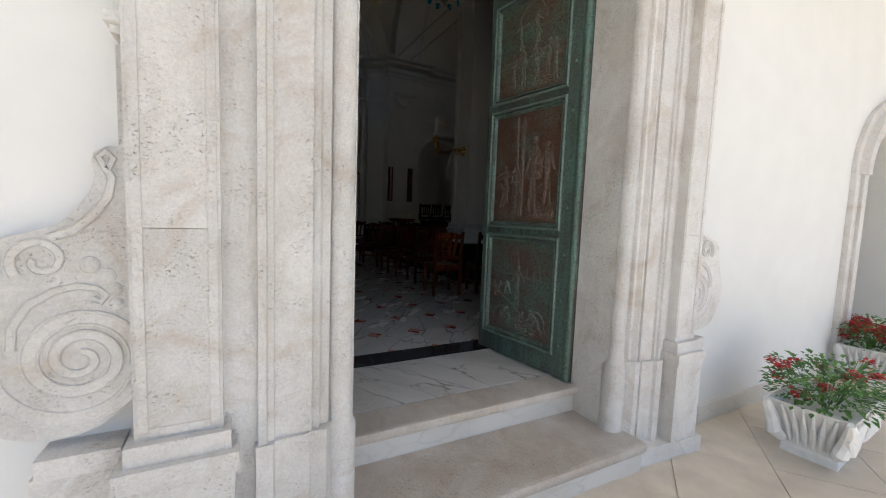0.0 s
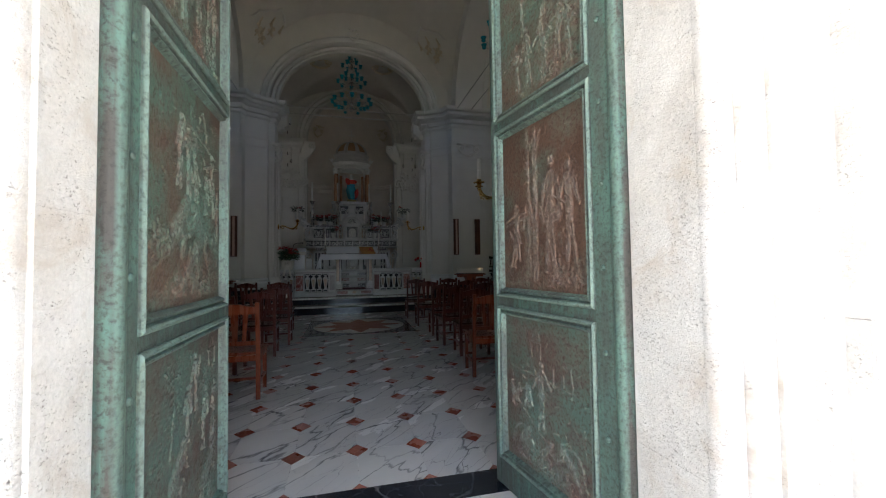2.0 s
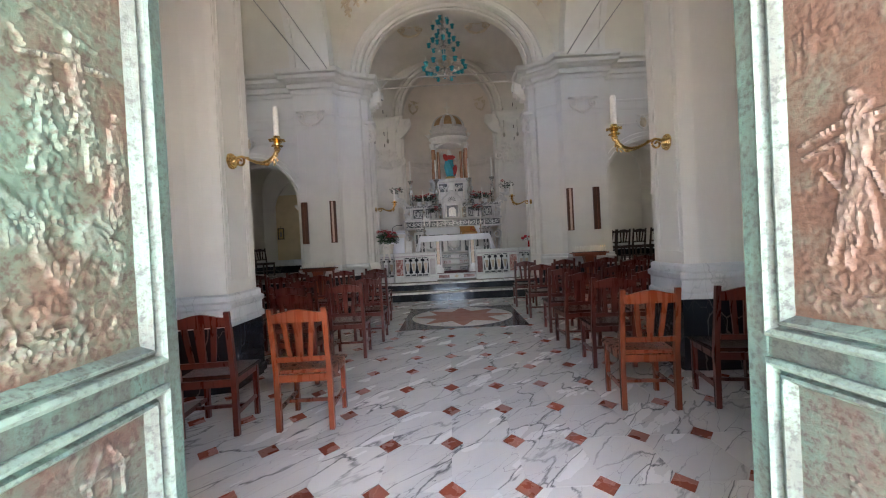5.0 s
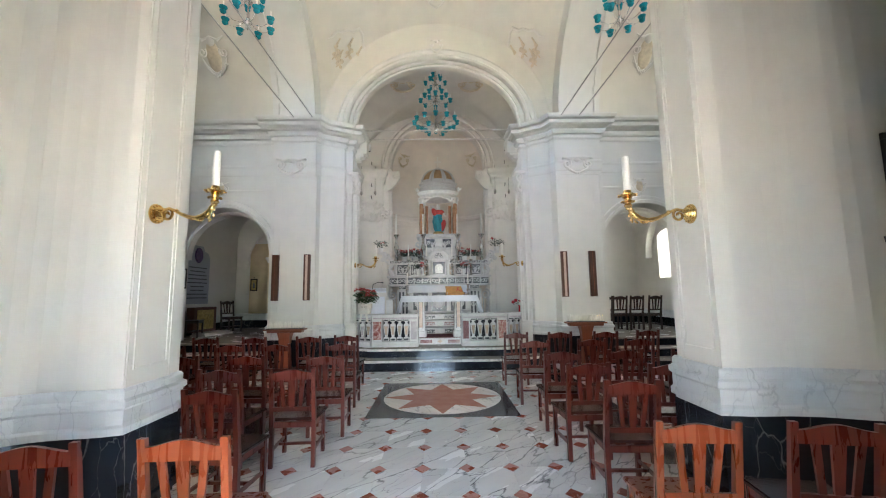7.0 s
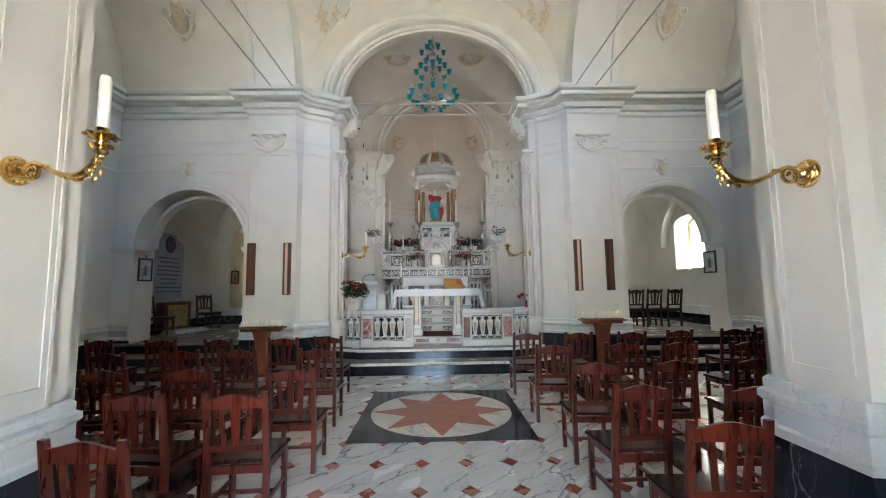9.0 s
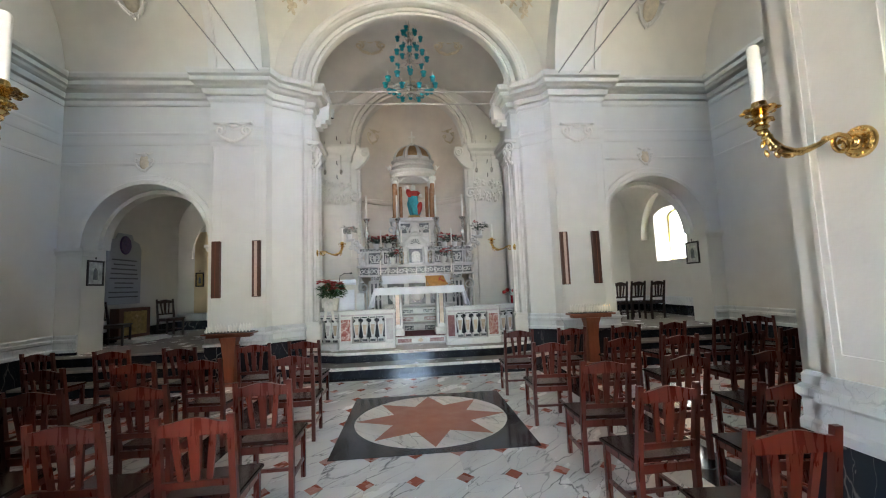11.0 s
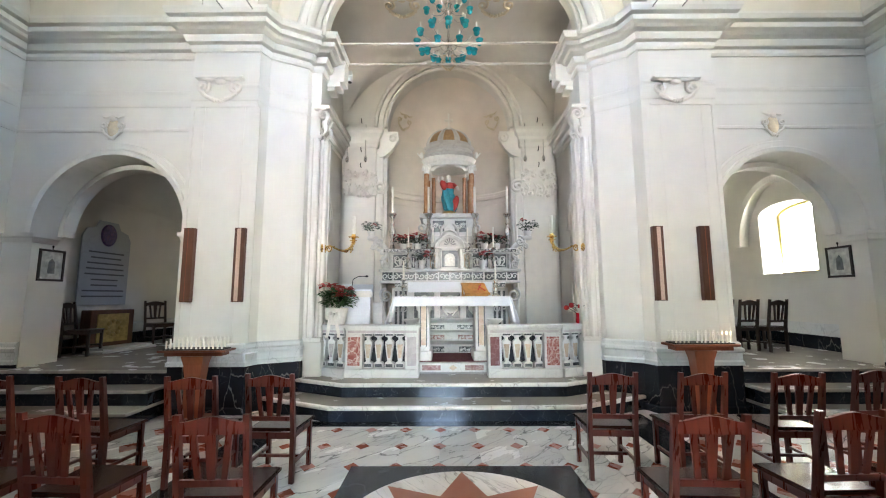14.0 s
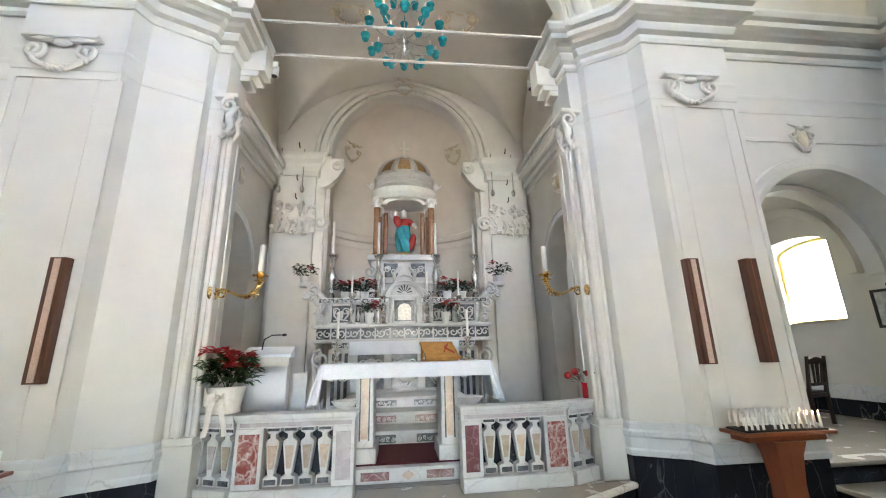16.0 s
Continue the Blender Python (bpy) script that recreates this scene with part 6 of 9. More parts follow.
GL, GR = "chairs left of the aisle", "chairs right of the aisle"
SPOTS = [
    (-1.30, 5.13, 2, GL, 1), (-2.02, 5.07, 6, GL, 0), (-1.74, 6.17, -4, GL, 0), (-1.46, 7.02, 3, GL, 0), (-2.13, 7.02, -4, GL, 0),
    (-1.37, 7.84, 2, GL, 0), (-2.31, 7.93, -3, GL, 0), (-3.15, 7.95, 4, GL, 0), (-1.49, 9.06, 2, GL, 0), (-2.43, 9.1, -4, GL, 0), (-3.14, 9.08, 3, GL, 0), (-3.90, 8.98, -5, GL, 0),
    (-1.67, 10.28, -2, GL, 0), (-2.33, 10.18, 3, GL, 0), (-3.25, 10.17, -3, GL, 0), (-4.15, 10.2, 5, GL, 0), (-4.75, 9.1, 3, GL, 0), (-5.1, 10.3, -4, GL, 0), (-3.9, 7.9, 6, GL, 0), (-4.7, 7.95, -4, GL, 0), (-5.5, 8.0, 4, GL, 0), (-5.6, 9.15, -3, GL, 0), (-2.95, 7.2, 5, GL, 0),
    (1.37, 5.23, -5, GR, 1), (2.08, 5.17, -10, GR, 0), (1.51, 6.26, -3, GR, 0), (1.44, 7.06, 3, GR, 0), (2.24, 6.95, -5, GR, 0), (3.05, 7.1, 5, GR, 0),
    (1.47, 7.9, -3, GR, 0), (2.22, 7.95, 4, GR, 0), (3.05, 7.95, -4, GR, 0), (3.85, 8.0, 5, GR, 0), (1.41, 9.05, -3, GR, 0), (2.27, 9.12, 2, GR, 0), (3.01, 9.1, -4, GR, 0), (3.80, 9.05, 4, GR, 0), (4.65, 9.2, -8, GR, 0),
    (1.38, 10.32, -3, GR, 0), (2.15, 10.30, 2, GR, 0), (2.99, 10.27, -3, GR, 0), (3.80, 10.42, 4, GR, 0), (4.75, 10.45, -5, GR, 0), (5.75, 10.6, -60, GR, 0), (4.65, 8.05, -4, GR, 0), (5.6, 9.3, 6, GR, 0), (5.45, 8.1, 5, GR, 0),
]
proto = {}
for x, y, turn, group, orange in SPOTS:
    key = (group, orange)
    m = pose(x, y + 0.26, 0.0, rz=turn)
    if key not in proto:
        proto[key] = chair(m, CHAIR_ORANGE if orange else CHAIR_WOOD, "orange brown varnished wooden chair with slatted back" if orange else "dark red varnished wooden chair with slatted back", group, None if orange else CHAIR_SEAT)
    else:
        copy_thing(proto[key], m)
GROOM, GLROOM = "chairs in the right room", "chairs in the left room"
first = chair(pose(4.56, 14.30, 0.6, rz=6), DARK_WOOD, "dark brown wooden chair with slatted back under the window", GROOM)
for x, y, r in ((4.97, 14.32, 9), (5.42, 14.30, 12), (5.88, 14.22, 14)):
    copy_thing(first, pose(x, y, 0.6, rz=r))
first = chair(pose(-6.45, 15.55, 0.6, rz=240), DARK_WOOD, "dark brown wooden chair with slatted back near the plaque", GLROOM)
copy_thing(first, pose(-6.62, 13.85, 0.6, rz=285))


# ---- candle stands, loudspeakers, sconces ----
def candle_stand(m, seed, lit, label):
    t = thing("votive_candle_stand", m, label, "candle stand", "votive candle stands")
    rnd = random.Random(seed)
    b = bmesh.new()
    prism(b, [(-0.42, -0.15), (0.42, -0.15), (0.42, 0.15), (-0.42, 0.15)], 0.955, 0.985)
    prism(b, [(-0.36, -0.10), (0.36, -0.10), (0.36, 0.10), (-0.36, 0.10)], 0.90, 0.955)
    bmesh.ops.bevel(b, geom=[e for e in b.edges], offset=0.006, segments=1, affect="EDGES")
    part("top", b, STAND_WOOD, t)
    b = bmesh.new()
    lev = [(0.14, 0.12, 0.90), (0.115, 0.09, 0.78), (0.095, 0.075, 0.55), (0.10, 0.08, 0.06)]
    rows = [[b.verts.new((sx * w, sy * d, z)) for sx, sy in ((-1, -1), (1, -1), (1, 1), (-1, 1))] for w, d, z in lev]
    for p, q in zip(rows, rows[1:]):
        for i in range(4):
            b.faces.new((p[i], p[(i + 1) % 4], q[(i + 1) % 4], q[i]))
    b.faces.new(rows[0])
    b.faces.new(rows[-1][::-1])
    part("column", b, STAND_WOOD, t)
    part("base", boxes((-0.24, 0.24, -0.17, 0.17, 0.0, 0.06), bevel=0.012), STAND_WOOD, t)
    part("candle_tray", boxes((-0.37, 0.37, -0.12, 0.12, 0.985, 1.0)), IRON, t, "dark metal tray")
    cm = bpy.data.meshes.new("candle")
    c = bmesh.new()
    lathe(c, [(0.0, 0.0), (0.011, 0.0), (0.011, 0.105), (0.004, 0.112), (0, 0.115)], segs=8)
    c.to_mesh(cm)
    c.free()
    cm.materials.append(WAX)
    fm = bpy.data.meshes.new("flame")
    c = bmesh.new()
    lathe(c, [(0, 0), (0.006, 0.008), (0.004, 0.022), (0, 0.034)], segs=6)
    c.to_mesh(fm)
    c.free()
    fm.materials.append(FLAME)
    for j in range(3):
        for i in range(14):
            if rnd.random() < 0.06:
                continue
            o = new("candle", cm)
            o.parent = t
            o.matrix_basis = pose(-0.345 + i * 0.053 + rnd.uniform(-0.003, 0.003), -0.085 + j * 0.085, 1.0 + 0.02 * j, rnd.uniform(-2, 2), rnd.uniform(-2, 2), 0)
            if lit and i > 10 and rnd.random() < 0.55:
                o2 = new("flame", fm)
                o2.parent = t
                o2.matrix_basis = pose(-0.345 + i * 0.053, -0.085 + j * 0.085, 1.113 + 0.02 * j)
    return t


candle_stand(pose(-3.46, 12.10, 0, rz=2) @ Matrix.Diagonal((1.05, 1.0, 0.94, 1.0)), 3, False, "wooden votive stand with rows of unlit white candles")
candle_stand(pose(3.29, 12.10, 0, rz=-1) @ Matrix.Diagonal((1.05, 1.0, 1.0, 1.0)), 5, True, "wooden votive stand with white candles, a few burning")


def loudspeaker(m, label, grille):
    t = thing("column_loudspeaker", m, label, "loudspeaker", "loudspeakers on the pilasters")
    b = bmesh.new()
    prism(b, [(-0.075, 0.0), (-0.075, -0.07), (-0.065, -0.085), (0.065, -0.085), (0.075, -0.07), (0.075, 0.0)], 0.0, 1.07)
    part("cabinet", b, SPEAKER_WOOD, t)
    if grille:
        part("grille", boxes((-0.027, 0.027, -0.093, -0.08, 0.012, 1.058), bevel=0.003), SPEAKER_CLOTH, t, "pinkish cloth grille strip")
    else:
        part("edge_strip", boxes((-0.004, 0.004, -0.089, -0.08, 0.0, 1.07)), STAND_WOOD, t, "thin pale edge")
    return t


loudspeaker(pose(-3.84, PIL, 1.55), "narrow reddish wooden column loudspeaker without a grille", False)
ls = loudspeaker(pose(-3.10, PIL, 1.55), "narrow brown wooden column loudspeaker with a pinkish grille", True)
copy_thing(ls, pose(2.96, PIL, 1.55))
loudspeaker(pose(3.63, PIL, 1.55), "narrow reddish wooden column loudspeaker without a grille", False)


def sconce(m, group, label):
    """A brass wall arm: local x points out of the wall."""
    t = thing("wall_sconce", m, label, "sconce", group)
    b = bmesh.new()
    lathe(b, [(0, 0.055), (0.018, 0.055), (0.028, 0.040), (0.036, 0.042), (0.042, 0.030), (0.058, 0.030), (0.064, 0.020), (0.076, 0.018), (0.083, 0.008), (0.083, 0.0), (0, 0.0)], segs=28)
    for k in range(14):
        a = 2 * math.pi * k / 14
        blob(b, (0.069 * math.cos(a), 0.069 * math.sin(a), 0.020), (0.010, 0.010, 0.007), 6, 4)
    for v in b.verts:
        v.co = Vector((v.co.z, v.co.x, v.co.y))
    part("wall_plate", b, BRASS, t, smooth=True)
    b = bmesh.new()
    arm = [(0.03, 0, 0.0), (0.07, 0, 0.030), (0.12, 0, 0.040), (0.17, 0, 0.022), (0.23, 0, -0.010), (0.30, 0, -0.038), (0.37, 0, -0.050), (0.44, 0, -0.034), (0.495, 0, 0.012), (0.525, 0, 0.080)]
    tube(b, arm, [0.016, 0.014, 0.013, 0.012, 0.014, 0.017, 0.021, 0.024, 0.022, 0.017], 12)
    tube(b, spiral((0.105, -0.012), 0.052, 0.012, 1.2, 1.2, 26, "xz", 0.0, -1), 0.011, 8)
    tube(b, spiral((0.415, -0.045), 0.034, 0.008, 0.9, 3.4, 18, "xz", 0.0, 1), 0.008, 8)
    for x, z, r in ((0.19, 0.018, 0.019), (0.335, -0.052, 0.020), (0.385, -0.066, 0.015), (0.47, -0.022, 0.026), (0.505, 0.03, 0.026), (0.53, 0.055, 0.022)):
        blob(b, (x, 0, z), (r, r, r * 0.8), 10, 6)
    for k in range(5):
        a = 0.9 + 0.35 * k
        blob(b, (0.44 + 0.075 * math.cos(a - 1.9), 0.018 * (-1) ** k, -0.004 + 0.075 * math.sin(a - 1.9)), (0.022, 0.010, 0.012), 8, 5, Euler((0, -a, 0)).to_matrix())
    part("arm", b, BRASS, t, smooth=True)
    b = bmesh.new()
    lathe(b, [(0, 0.065), (0.022, 0.065), (0.036, 0.080), (0.024, 0.095), (0.028, 0.103), (0.052, 0.112), (0.054, 0.118), (0.026, 0.126), (0.030, 0.138), (0.038, 0.142), (0.026, 0.150), (0.050, 0.160), (0.073, 0.172), (0.068, 0.176), (0.034, 0.168), (0.032, 0.182), (0.036, 0.190), (0.031, 0.212), (0, 0.212)], 0.53, 0, 0, 20)
    for k in range(8):
        a = math.pi * k / 4
        blob(b, (0.53 + 0.070 * math.cos(a), 0.070 * math.sin(a), 0.169), (0.017, 0.017, 0.009), 8, 5)
        blob(b, (0.53 + 0.049 * math.cos(a + 0.3), 0.049 * math.sin(a + 0.3), 0.112), (0.011, 0.011, 0.008), 6, 4)
    part("drip_pan", b, BRASS, t, smooth=True)
    b = bmesh.new()
    lathe(b, [(0, 0.20), (0.029, 0.20), (0.029, 0.495), (0.024, 0.51), (0.012, 0.498), (0, 0.498)], 0.53, 0, 0, 16)
    part("candle", b, WAX, t, "white candle tube", smooth=True)
    return t


GS = "sconces on the entrance piers"
s1 = sconce(pose(-2.375, 6.33, 2.337, rz=-8), GS, "polished brass wall sconce with one white candle")
copy_thing(s1, pose(2.145, 6.345, 2.288, rz=179))
GS2 = "sconces on the chancel jambs"
s2 = sconce(pose(-2.105, 13.05, 2.40, rz=-12), GS2, "polished brass wall sconce with one white candle")
copy_thing(s2, pose(2.105, 13.05, 2.40, rz=192))


# ---- chandeliers and tie rods ----
def chandelier(m, tiers, drop, label):
    """tiers: height, radius, arms, cup scale. The origin is the lowest point."""
    t = thing("chandelier", m, label, "chandelier", "glass chandeliers")
    top = drop
    b = bmesh.new()
    tube(b, [(0, 0, 0.1), (0, 0, top)], 0.012, 8)
    part("stem", b, SILVER, t)
    for z, r, n, k in tiers:
        b = bmesh.new()
        lathe(b, [(0, z - 0.14), (0.02, z - 0.13), (0.05, z - 0.09), (0.075, z - 0.05), (0.03, z - 0.02), (0.045, z + 0.02), (0.02, z + 0.06), (0.03, z + 0.12), (0.015, z + 0.2), (0, z + 0.2)], segs=14)
        part("body", b, SILVER, t, "silvered glass stem body", smooth=True)
    b = bmesh.new()
    lathe(b, [(0, 0), (0.025, 0.03), (0.012, 0.06), (0.02, 0.1), (0, 0.12)], segs=10)
    part("finial", b, SILVER, t, smooth=True)
    for z, r, n, k in tiers:
        for i in range(n):
            a = 2 * math.pi * (i + 0.5 * (n % 3)) / n
            ca, sa = math.cos(a), math.sin(a)
            b = bmesh.new()
            pts = [(0.05, -0.03), (0.3 * r, -0.10), (0.62 * r, -0.12), (0.9 * r, -0.06), (r, 0.0)]
            tube(b, [(p * ca, p * sa, z + q) for p, q in pts], [0.009, 0.008, 0.008, 0.008, 0.010], 7)
            part("arm", b, CRYSTAL if i % 2 else SILVER, t, smooth=True)
            b = bmesh.new()
            lathe(b, [(0, 0), (0.03, 0.0), (0.055 * k, 0.025), (0.065 * k, 0.05), (0.05 * k, 0.055), (0.03, 0.05), (0, 0.05)], r * ca, r * sa, z - 0.01, 10)
            lathe(b, [(0, -0.085), (0.03 * k, -0.075), (0.048 * k, -0.05), (0.05 * k, -0.03), (0.03 * k, -0.008), (0, -0.005)], r * ca, r * sa, z, 8)
            part("cup", b, BLUE_GLASS, t, "turquoise glass cup", smooth=True)
            b = bmesh.new()
            lathe(b, [(0.013, 0.04), (0.013, 0.15), (0.004, 0.185), (0, 0.19)], r * ca, r * sa, z, 7)
            part("candle", b, WAX, t, "white candle bulb", smooth=True)
    return t


chandelier(pose(-0.04, 13.75, 6.16), [(0.14, 0.40, 6, 1.1), (0.32, 0.60, 12, 1.15), (0.98, 0.42, 8, 1.05), (1.16, 0.25, 4, 1.0), (1.50, 0.28, 6, 0.95), (1.70, 0.13, 3, 0.9)], 2.25, "tall glass chandelier with turquoise cups and white candles")
chandelier(pose(3.45, 9.9, 6.55), [(0.2, 0.42, 8, 1.15), (0.62, 0.26, 6, 1.0)], 1.95, "glass chandelier with turquoise cups in a side arch")
chandelier(pose(-3.5, 9.9, 6.55), [(0.2, 0.42, 8, 1.15), (0.62, 0.26, 6, 1.0)], 1.95, "glass chandelier with turquoise cups in a side arch")


def rod(p, q, r, mat, label):
    b = bmesh.new()
    tube(b, [p, q], r, 8)
    return tagged(part("tie_rod", b, mat), label, "tie rod", "iron tie rods")


rod((-2.22, 12.95, 5.9), (2.22, 12.95, 5.9), 0.02, ROD, "pale iron tie rod across the chancel arch")
rod((-2.95, 13.55, 5.9), (2.95, 13.55, 5.9), 0.02, ROD, "pale iron tie rod across the chancel")
for s in (-1, 1):
    for x in (2.98, 3.42):
        rod((s * x, YB, CORN + 0.03), (s * x, 12.72, CORN + 0.03), 0.010, ROD_DARK, "thin grey iron tie rod across a side arch")


# ---- stucco ornaments ----
def ornament(name, m, w, h, seed, label, mat=None, shield=None):
    """Scrolls and leaves in low relief; local x across, z up, relief towards -y."""
    t = thing(name, m, label, "ornament", "stucco ornaments")
    rnd = random.Random(seed)
    b = bmesh.new()
    for s in (-1, 1):
        tube(b, [(s * p[0], p[1], p[2]) for p in spiral((w * 0.36, h * 0.10), w * 0.15, w * 0.03, 1.3, 2.4, 22, "xz", -0.02)], [0.030 * w + 0.004] * 23, 7)
        tube(b, [(s * 0.04 * w, -0.02, h * 0.42), (s * 0.26 * w, -0.045, h * 0.36), (s * 0.46 * w, -0.03, h * 0.45)], [0.03 * w, 0.05 * w, 0.02 * w], 8)
        tube(b, [(s * 0.10 * w, -0.02, -h * 0.42), (s * 0.28 * w, -0.04, -h * 0.26), (s * 0.42 * w, -0.02, -h * 0.02)], [0.03 * w, 0.045 * w, 0.02 * w], 8)
        for k in range(5):
            f = k / 4
            blob(b, (s * w * (0.06 + 0.30 * f), -0.025, -h * (0.36 - 0.20 * f) - 0.01), (0.04 * w, 0.025, 0.045 * h + 0.008), rot=Euler((0, s * (0.4 + f), 0)).to_matrix())
    for k in range(6):
        blob(b, (rnd.uniform(-0.1, 0.1) * w, -0.03, -h * 0.42 + rnd.uniform(-0.03, 0.05) * h), (0.045 * w, 0.03, 0.04 * h + 0.008))
    blob(b, (0, -0.02, h * 0.34), (0.14 * w, 0.035, 0.12 * h))
    part("scrollwork", b, mat or STUCCO, t, smooth=True)
    if shield:
        b = bmesh.new()
        blob(b, (0, -0.01, 0), (0.24 * w, 0.03, 0.36 * h), 14, 8)
        part("shield", b, shield, t, "tan painted shield", smooth=True)
    return t


def ribbon_ornament(m, s):
    """A looped ribbon with hanging tails and leaves in low relief on the vault."""
    t = thing("pendentive_ornament", m, "faded stucco ribbon with hanging leaf tails in the vault", "ornament", "stucco ornaments")
    b = bmesh.new()
    tube(b, [(s * x, -0.02 - 0.01 * (k % 2), z) for k, (x, z) in enumerate(((-0.56, 0.10), (-0.46, 0.22), (-0.36, 0.42), (-0.24, 0.50), (-0.12, 0.38), (0.02, 0.36), (0.14, 0.26), (0.28, 0.22), (0.36, 0.06), (0.46, -0.02)))], [0.02, 0.03, 0.035, 0.04, 0.035, 0.03, 0.035, 0.03, 0.03, 0.015], 8)
    part("ribbon", b, STUCCO, t, smooth=True)
    for x, z, h in ((-0.44, 0.05, 0.40), (-0.16, 0.14, 0.42), (0.16, 0.0, 0.44), (0.02, -0.22, 0.36)):
        b = bmesh.new()
        tube(b, [(s * x, -0.02, z + 0.1), (s * (x + 0.06), -0.03, z - h * 0.25), (s * (x - 0.02), -0.03, z - h * 0.6), (s * (x + 0.07), -0.02, z - h)], [0.018, 0.032, 0.035, 0.012], 7)
        for k in range(4):
            blob(b, (s * (x + 0.05 - 0.10 * (k % 2)), -0.02, z - h * (0.25 + 0.2 * k)), (0.045, 0.02, 0.06), 7, 5, Euler((0, s * (0.7 if k % 2 else -0.7), 0)).to_matrix())
        part("tail", b, STUCCO_TAN, t, "tan leaf tail", smooth=True)
    return t


def facing(p, n):
    """A pose at p whose relief looks along n."""
    y = -n.normalized()
    z = Vector((0, 0, 1)) if abs(y.z) < 0.95 else Vector((0, -1, 0))
    z = (z - y * z.dot(y)).normalized()
    x = y.cross(z)
    p = p - y * 0.01
    return Matrix(((x.x, y.x, z.x, p.x), (x.y, y.y, z.y, p.y), (x.z, y.z, z.z, p.z), (0, 0, 0, 1)))


for s in (-1, 1):
    ox, oz = (-3.55, 4.76) if s < 0 else (3.40, 4.72)
    ornament("pilaster_ornament", pose(ox, PIL - 0.02, oz), 0.70, 0.42, 7, "white stucco festoon on a pilaster")
    b = bmesh.new()
    box(b, ox - 0.36, ox + 0.36, PIL - 0.10, PIL + 0.01, oz + 0.17, oz + 0.21, 0.01)
    structure("trim_capital", b, PLASTER, "thin white abacus over a pilaster ornament", "trim")
    ornament("arch_cartouche", pose((-5.32 if s < 0 else 5.0), YF - 0.005, 4.26), 0.38, 0.42, 9, "white stucco cartouche with a tan shield", None, STUCCO_TAN)
    # carved consoles on the chancel jambs
    t = thing("jamb_console", pose(AXIS + s * 2.17, 13.0, 4.22), "white carved stucco capital with scrolls and leaves on the chancel jamb", "ornament", "chancel jamb consoles")
    b = bmesh.new()
    lo, hi = sorted((s * 0.10, -s * 0.17))
    box(b, lo, hi, -0.10, 0.30, 0.50, 0.545, 0.012)
    box(b, lo + 0.02, hi - 0.02, -0.08, 0.28, 0.545, 0.575, 0.008)
    part("abacus", b, STUCCO, t)
    for y, q in ((-0.09, 1.0), (0.10, 0.9)):
        b = bmesh.new()
        tube(b, spiral((-s * 0.08, 0.40), 0.10 * q, 0.02, 1.5, 1.2, 28, "xz", y, -s), [0.026 - 0.008 * i / 28 for i in range(29)], 8)
        tube(b, [(-s * 0.16, y, 0.36), (-s * 0.10, y - 0.02, 0.24), (-s * 0.13, y - 0.01, 0.12), (-s * 0.08, y, 0.03)], [0.03, 0.045, 0.04, 0.018], 8)
        part("scroll", b, STUCCO, t, smooth=True)
    b = bmesh.new()
    rnd = random.Random(31)
    for k in range(15):
        f = k / 14
        blob(b, (-s * (0.03 + 0.10 * rnd.random()), -0.08 + 0.26 * rnd.random(), 0.04 + 0.30 * f), (0.030, 0.034, 0.058), 8, 6, Euler((rnd.uniform(-0.8, 0.8), rnd.uniform(-0.9, 0.9), 0)).to_matrix())
    part("leaf_drop", b, STUCCO, t, "drooping stucco leaves", smooth=True)
    # white floodlight at the end of the cornice
    t = thing("floodlight", pose(s * 1.90, 13.58, 5.70), "small white floodlight fixed to the cornice end", "lamp", "floodlights on the chancel cornice")
    b = bmesh.new()
    lathe(b, [(0, 0), (0.055, 0.0), (0.06, 0.015), (0.06, 0.15), (0.05, 0.165), (0, 0.165)], 0, 0.07, -0.09, 14)
    part("housing", b, POT_WHITE, t, smooth=True)
    part("bracket", boxes((-0.02, 0.02, -0.02, 0.04, 0.02, 0.06), (-0.07, 0.07, -0.022, 0.0, 0.0, 0.085), bevel=0.004), POT_WHITE, t)
    b = bmesh.new()
    lathe(b, [(0, 0), (0.045, 0.0), (0.045, 0.006), (0, 0.006)], 0, 0.07, -0.095, 14)
    part("lens", b, IRON, t, "dark lamp glass", smooth=True)
    # stepped underside of the cornice end
    b = bmesh.new()
    for o, z0, z1 in ((0.12, 5.24, 5.41), (0.22, 5.32, 5.60), (0.30, 5.40, 5.80)):
        lo, hi = sorted((AXIS + s * 2.175, AXIS + s * (2.17 - o)))
        box(b, lo, hi, 13.30 - o * 0.1, 13.55 - o * 0.05, z0, z1, 0.008)
    structure("trim_cornice_end", b, STUCCO, "stepped plaster underside of the cornice end", "trim")
    # ornaments in the vaults
    p = Vector((s * 2.33, 12.45, 7.96))
    ribbon_ornament(facing(p, Vector((0, 9.85, 5.76)) - p), s)
    p = Vector((5.12 if s > 0 else -5.38, 12.1, 7.44))
    ornament("vault_cartouche", facing(p, Vector((0, -0.29, -0.20))), 0.70, 1.0, 14, "white stucco cartouche with a tan shield in the vault", None, STUCCO_TAN)
    ornament("chancel_vault_ornament", facing(Vector((s * 1.1, 15.3, 8.44)), Vector((0, -0.2, -1))), 0.85, 0.6, 21, "faint tan stucco ornament in the chancel vault", STUCCO_TAN)
    ornament("niche_ornament", facing(Vector((s * 1.38, 18.43, 7.0)), Vector((-s * 0.38, -0.40, -0.19))), 0.55, 0.55, 23, "faded tan painted ornament in the niche", STUCCO_TAN)
    # chancel recess tan medallion
    ornament("recess_ornament", pose(s * 2.99, 15.4, 4.9, rz=-s * 90), 0.6, 0.5, 25, "tan stucco cartouche over the chancel recess", None, STUCCO_TAN)
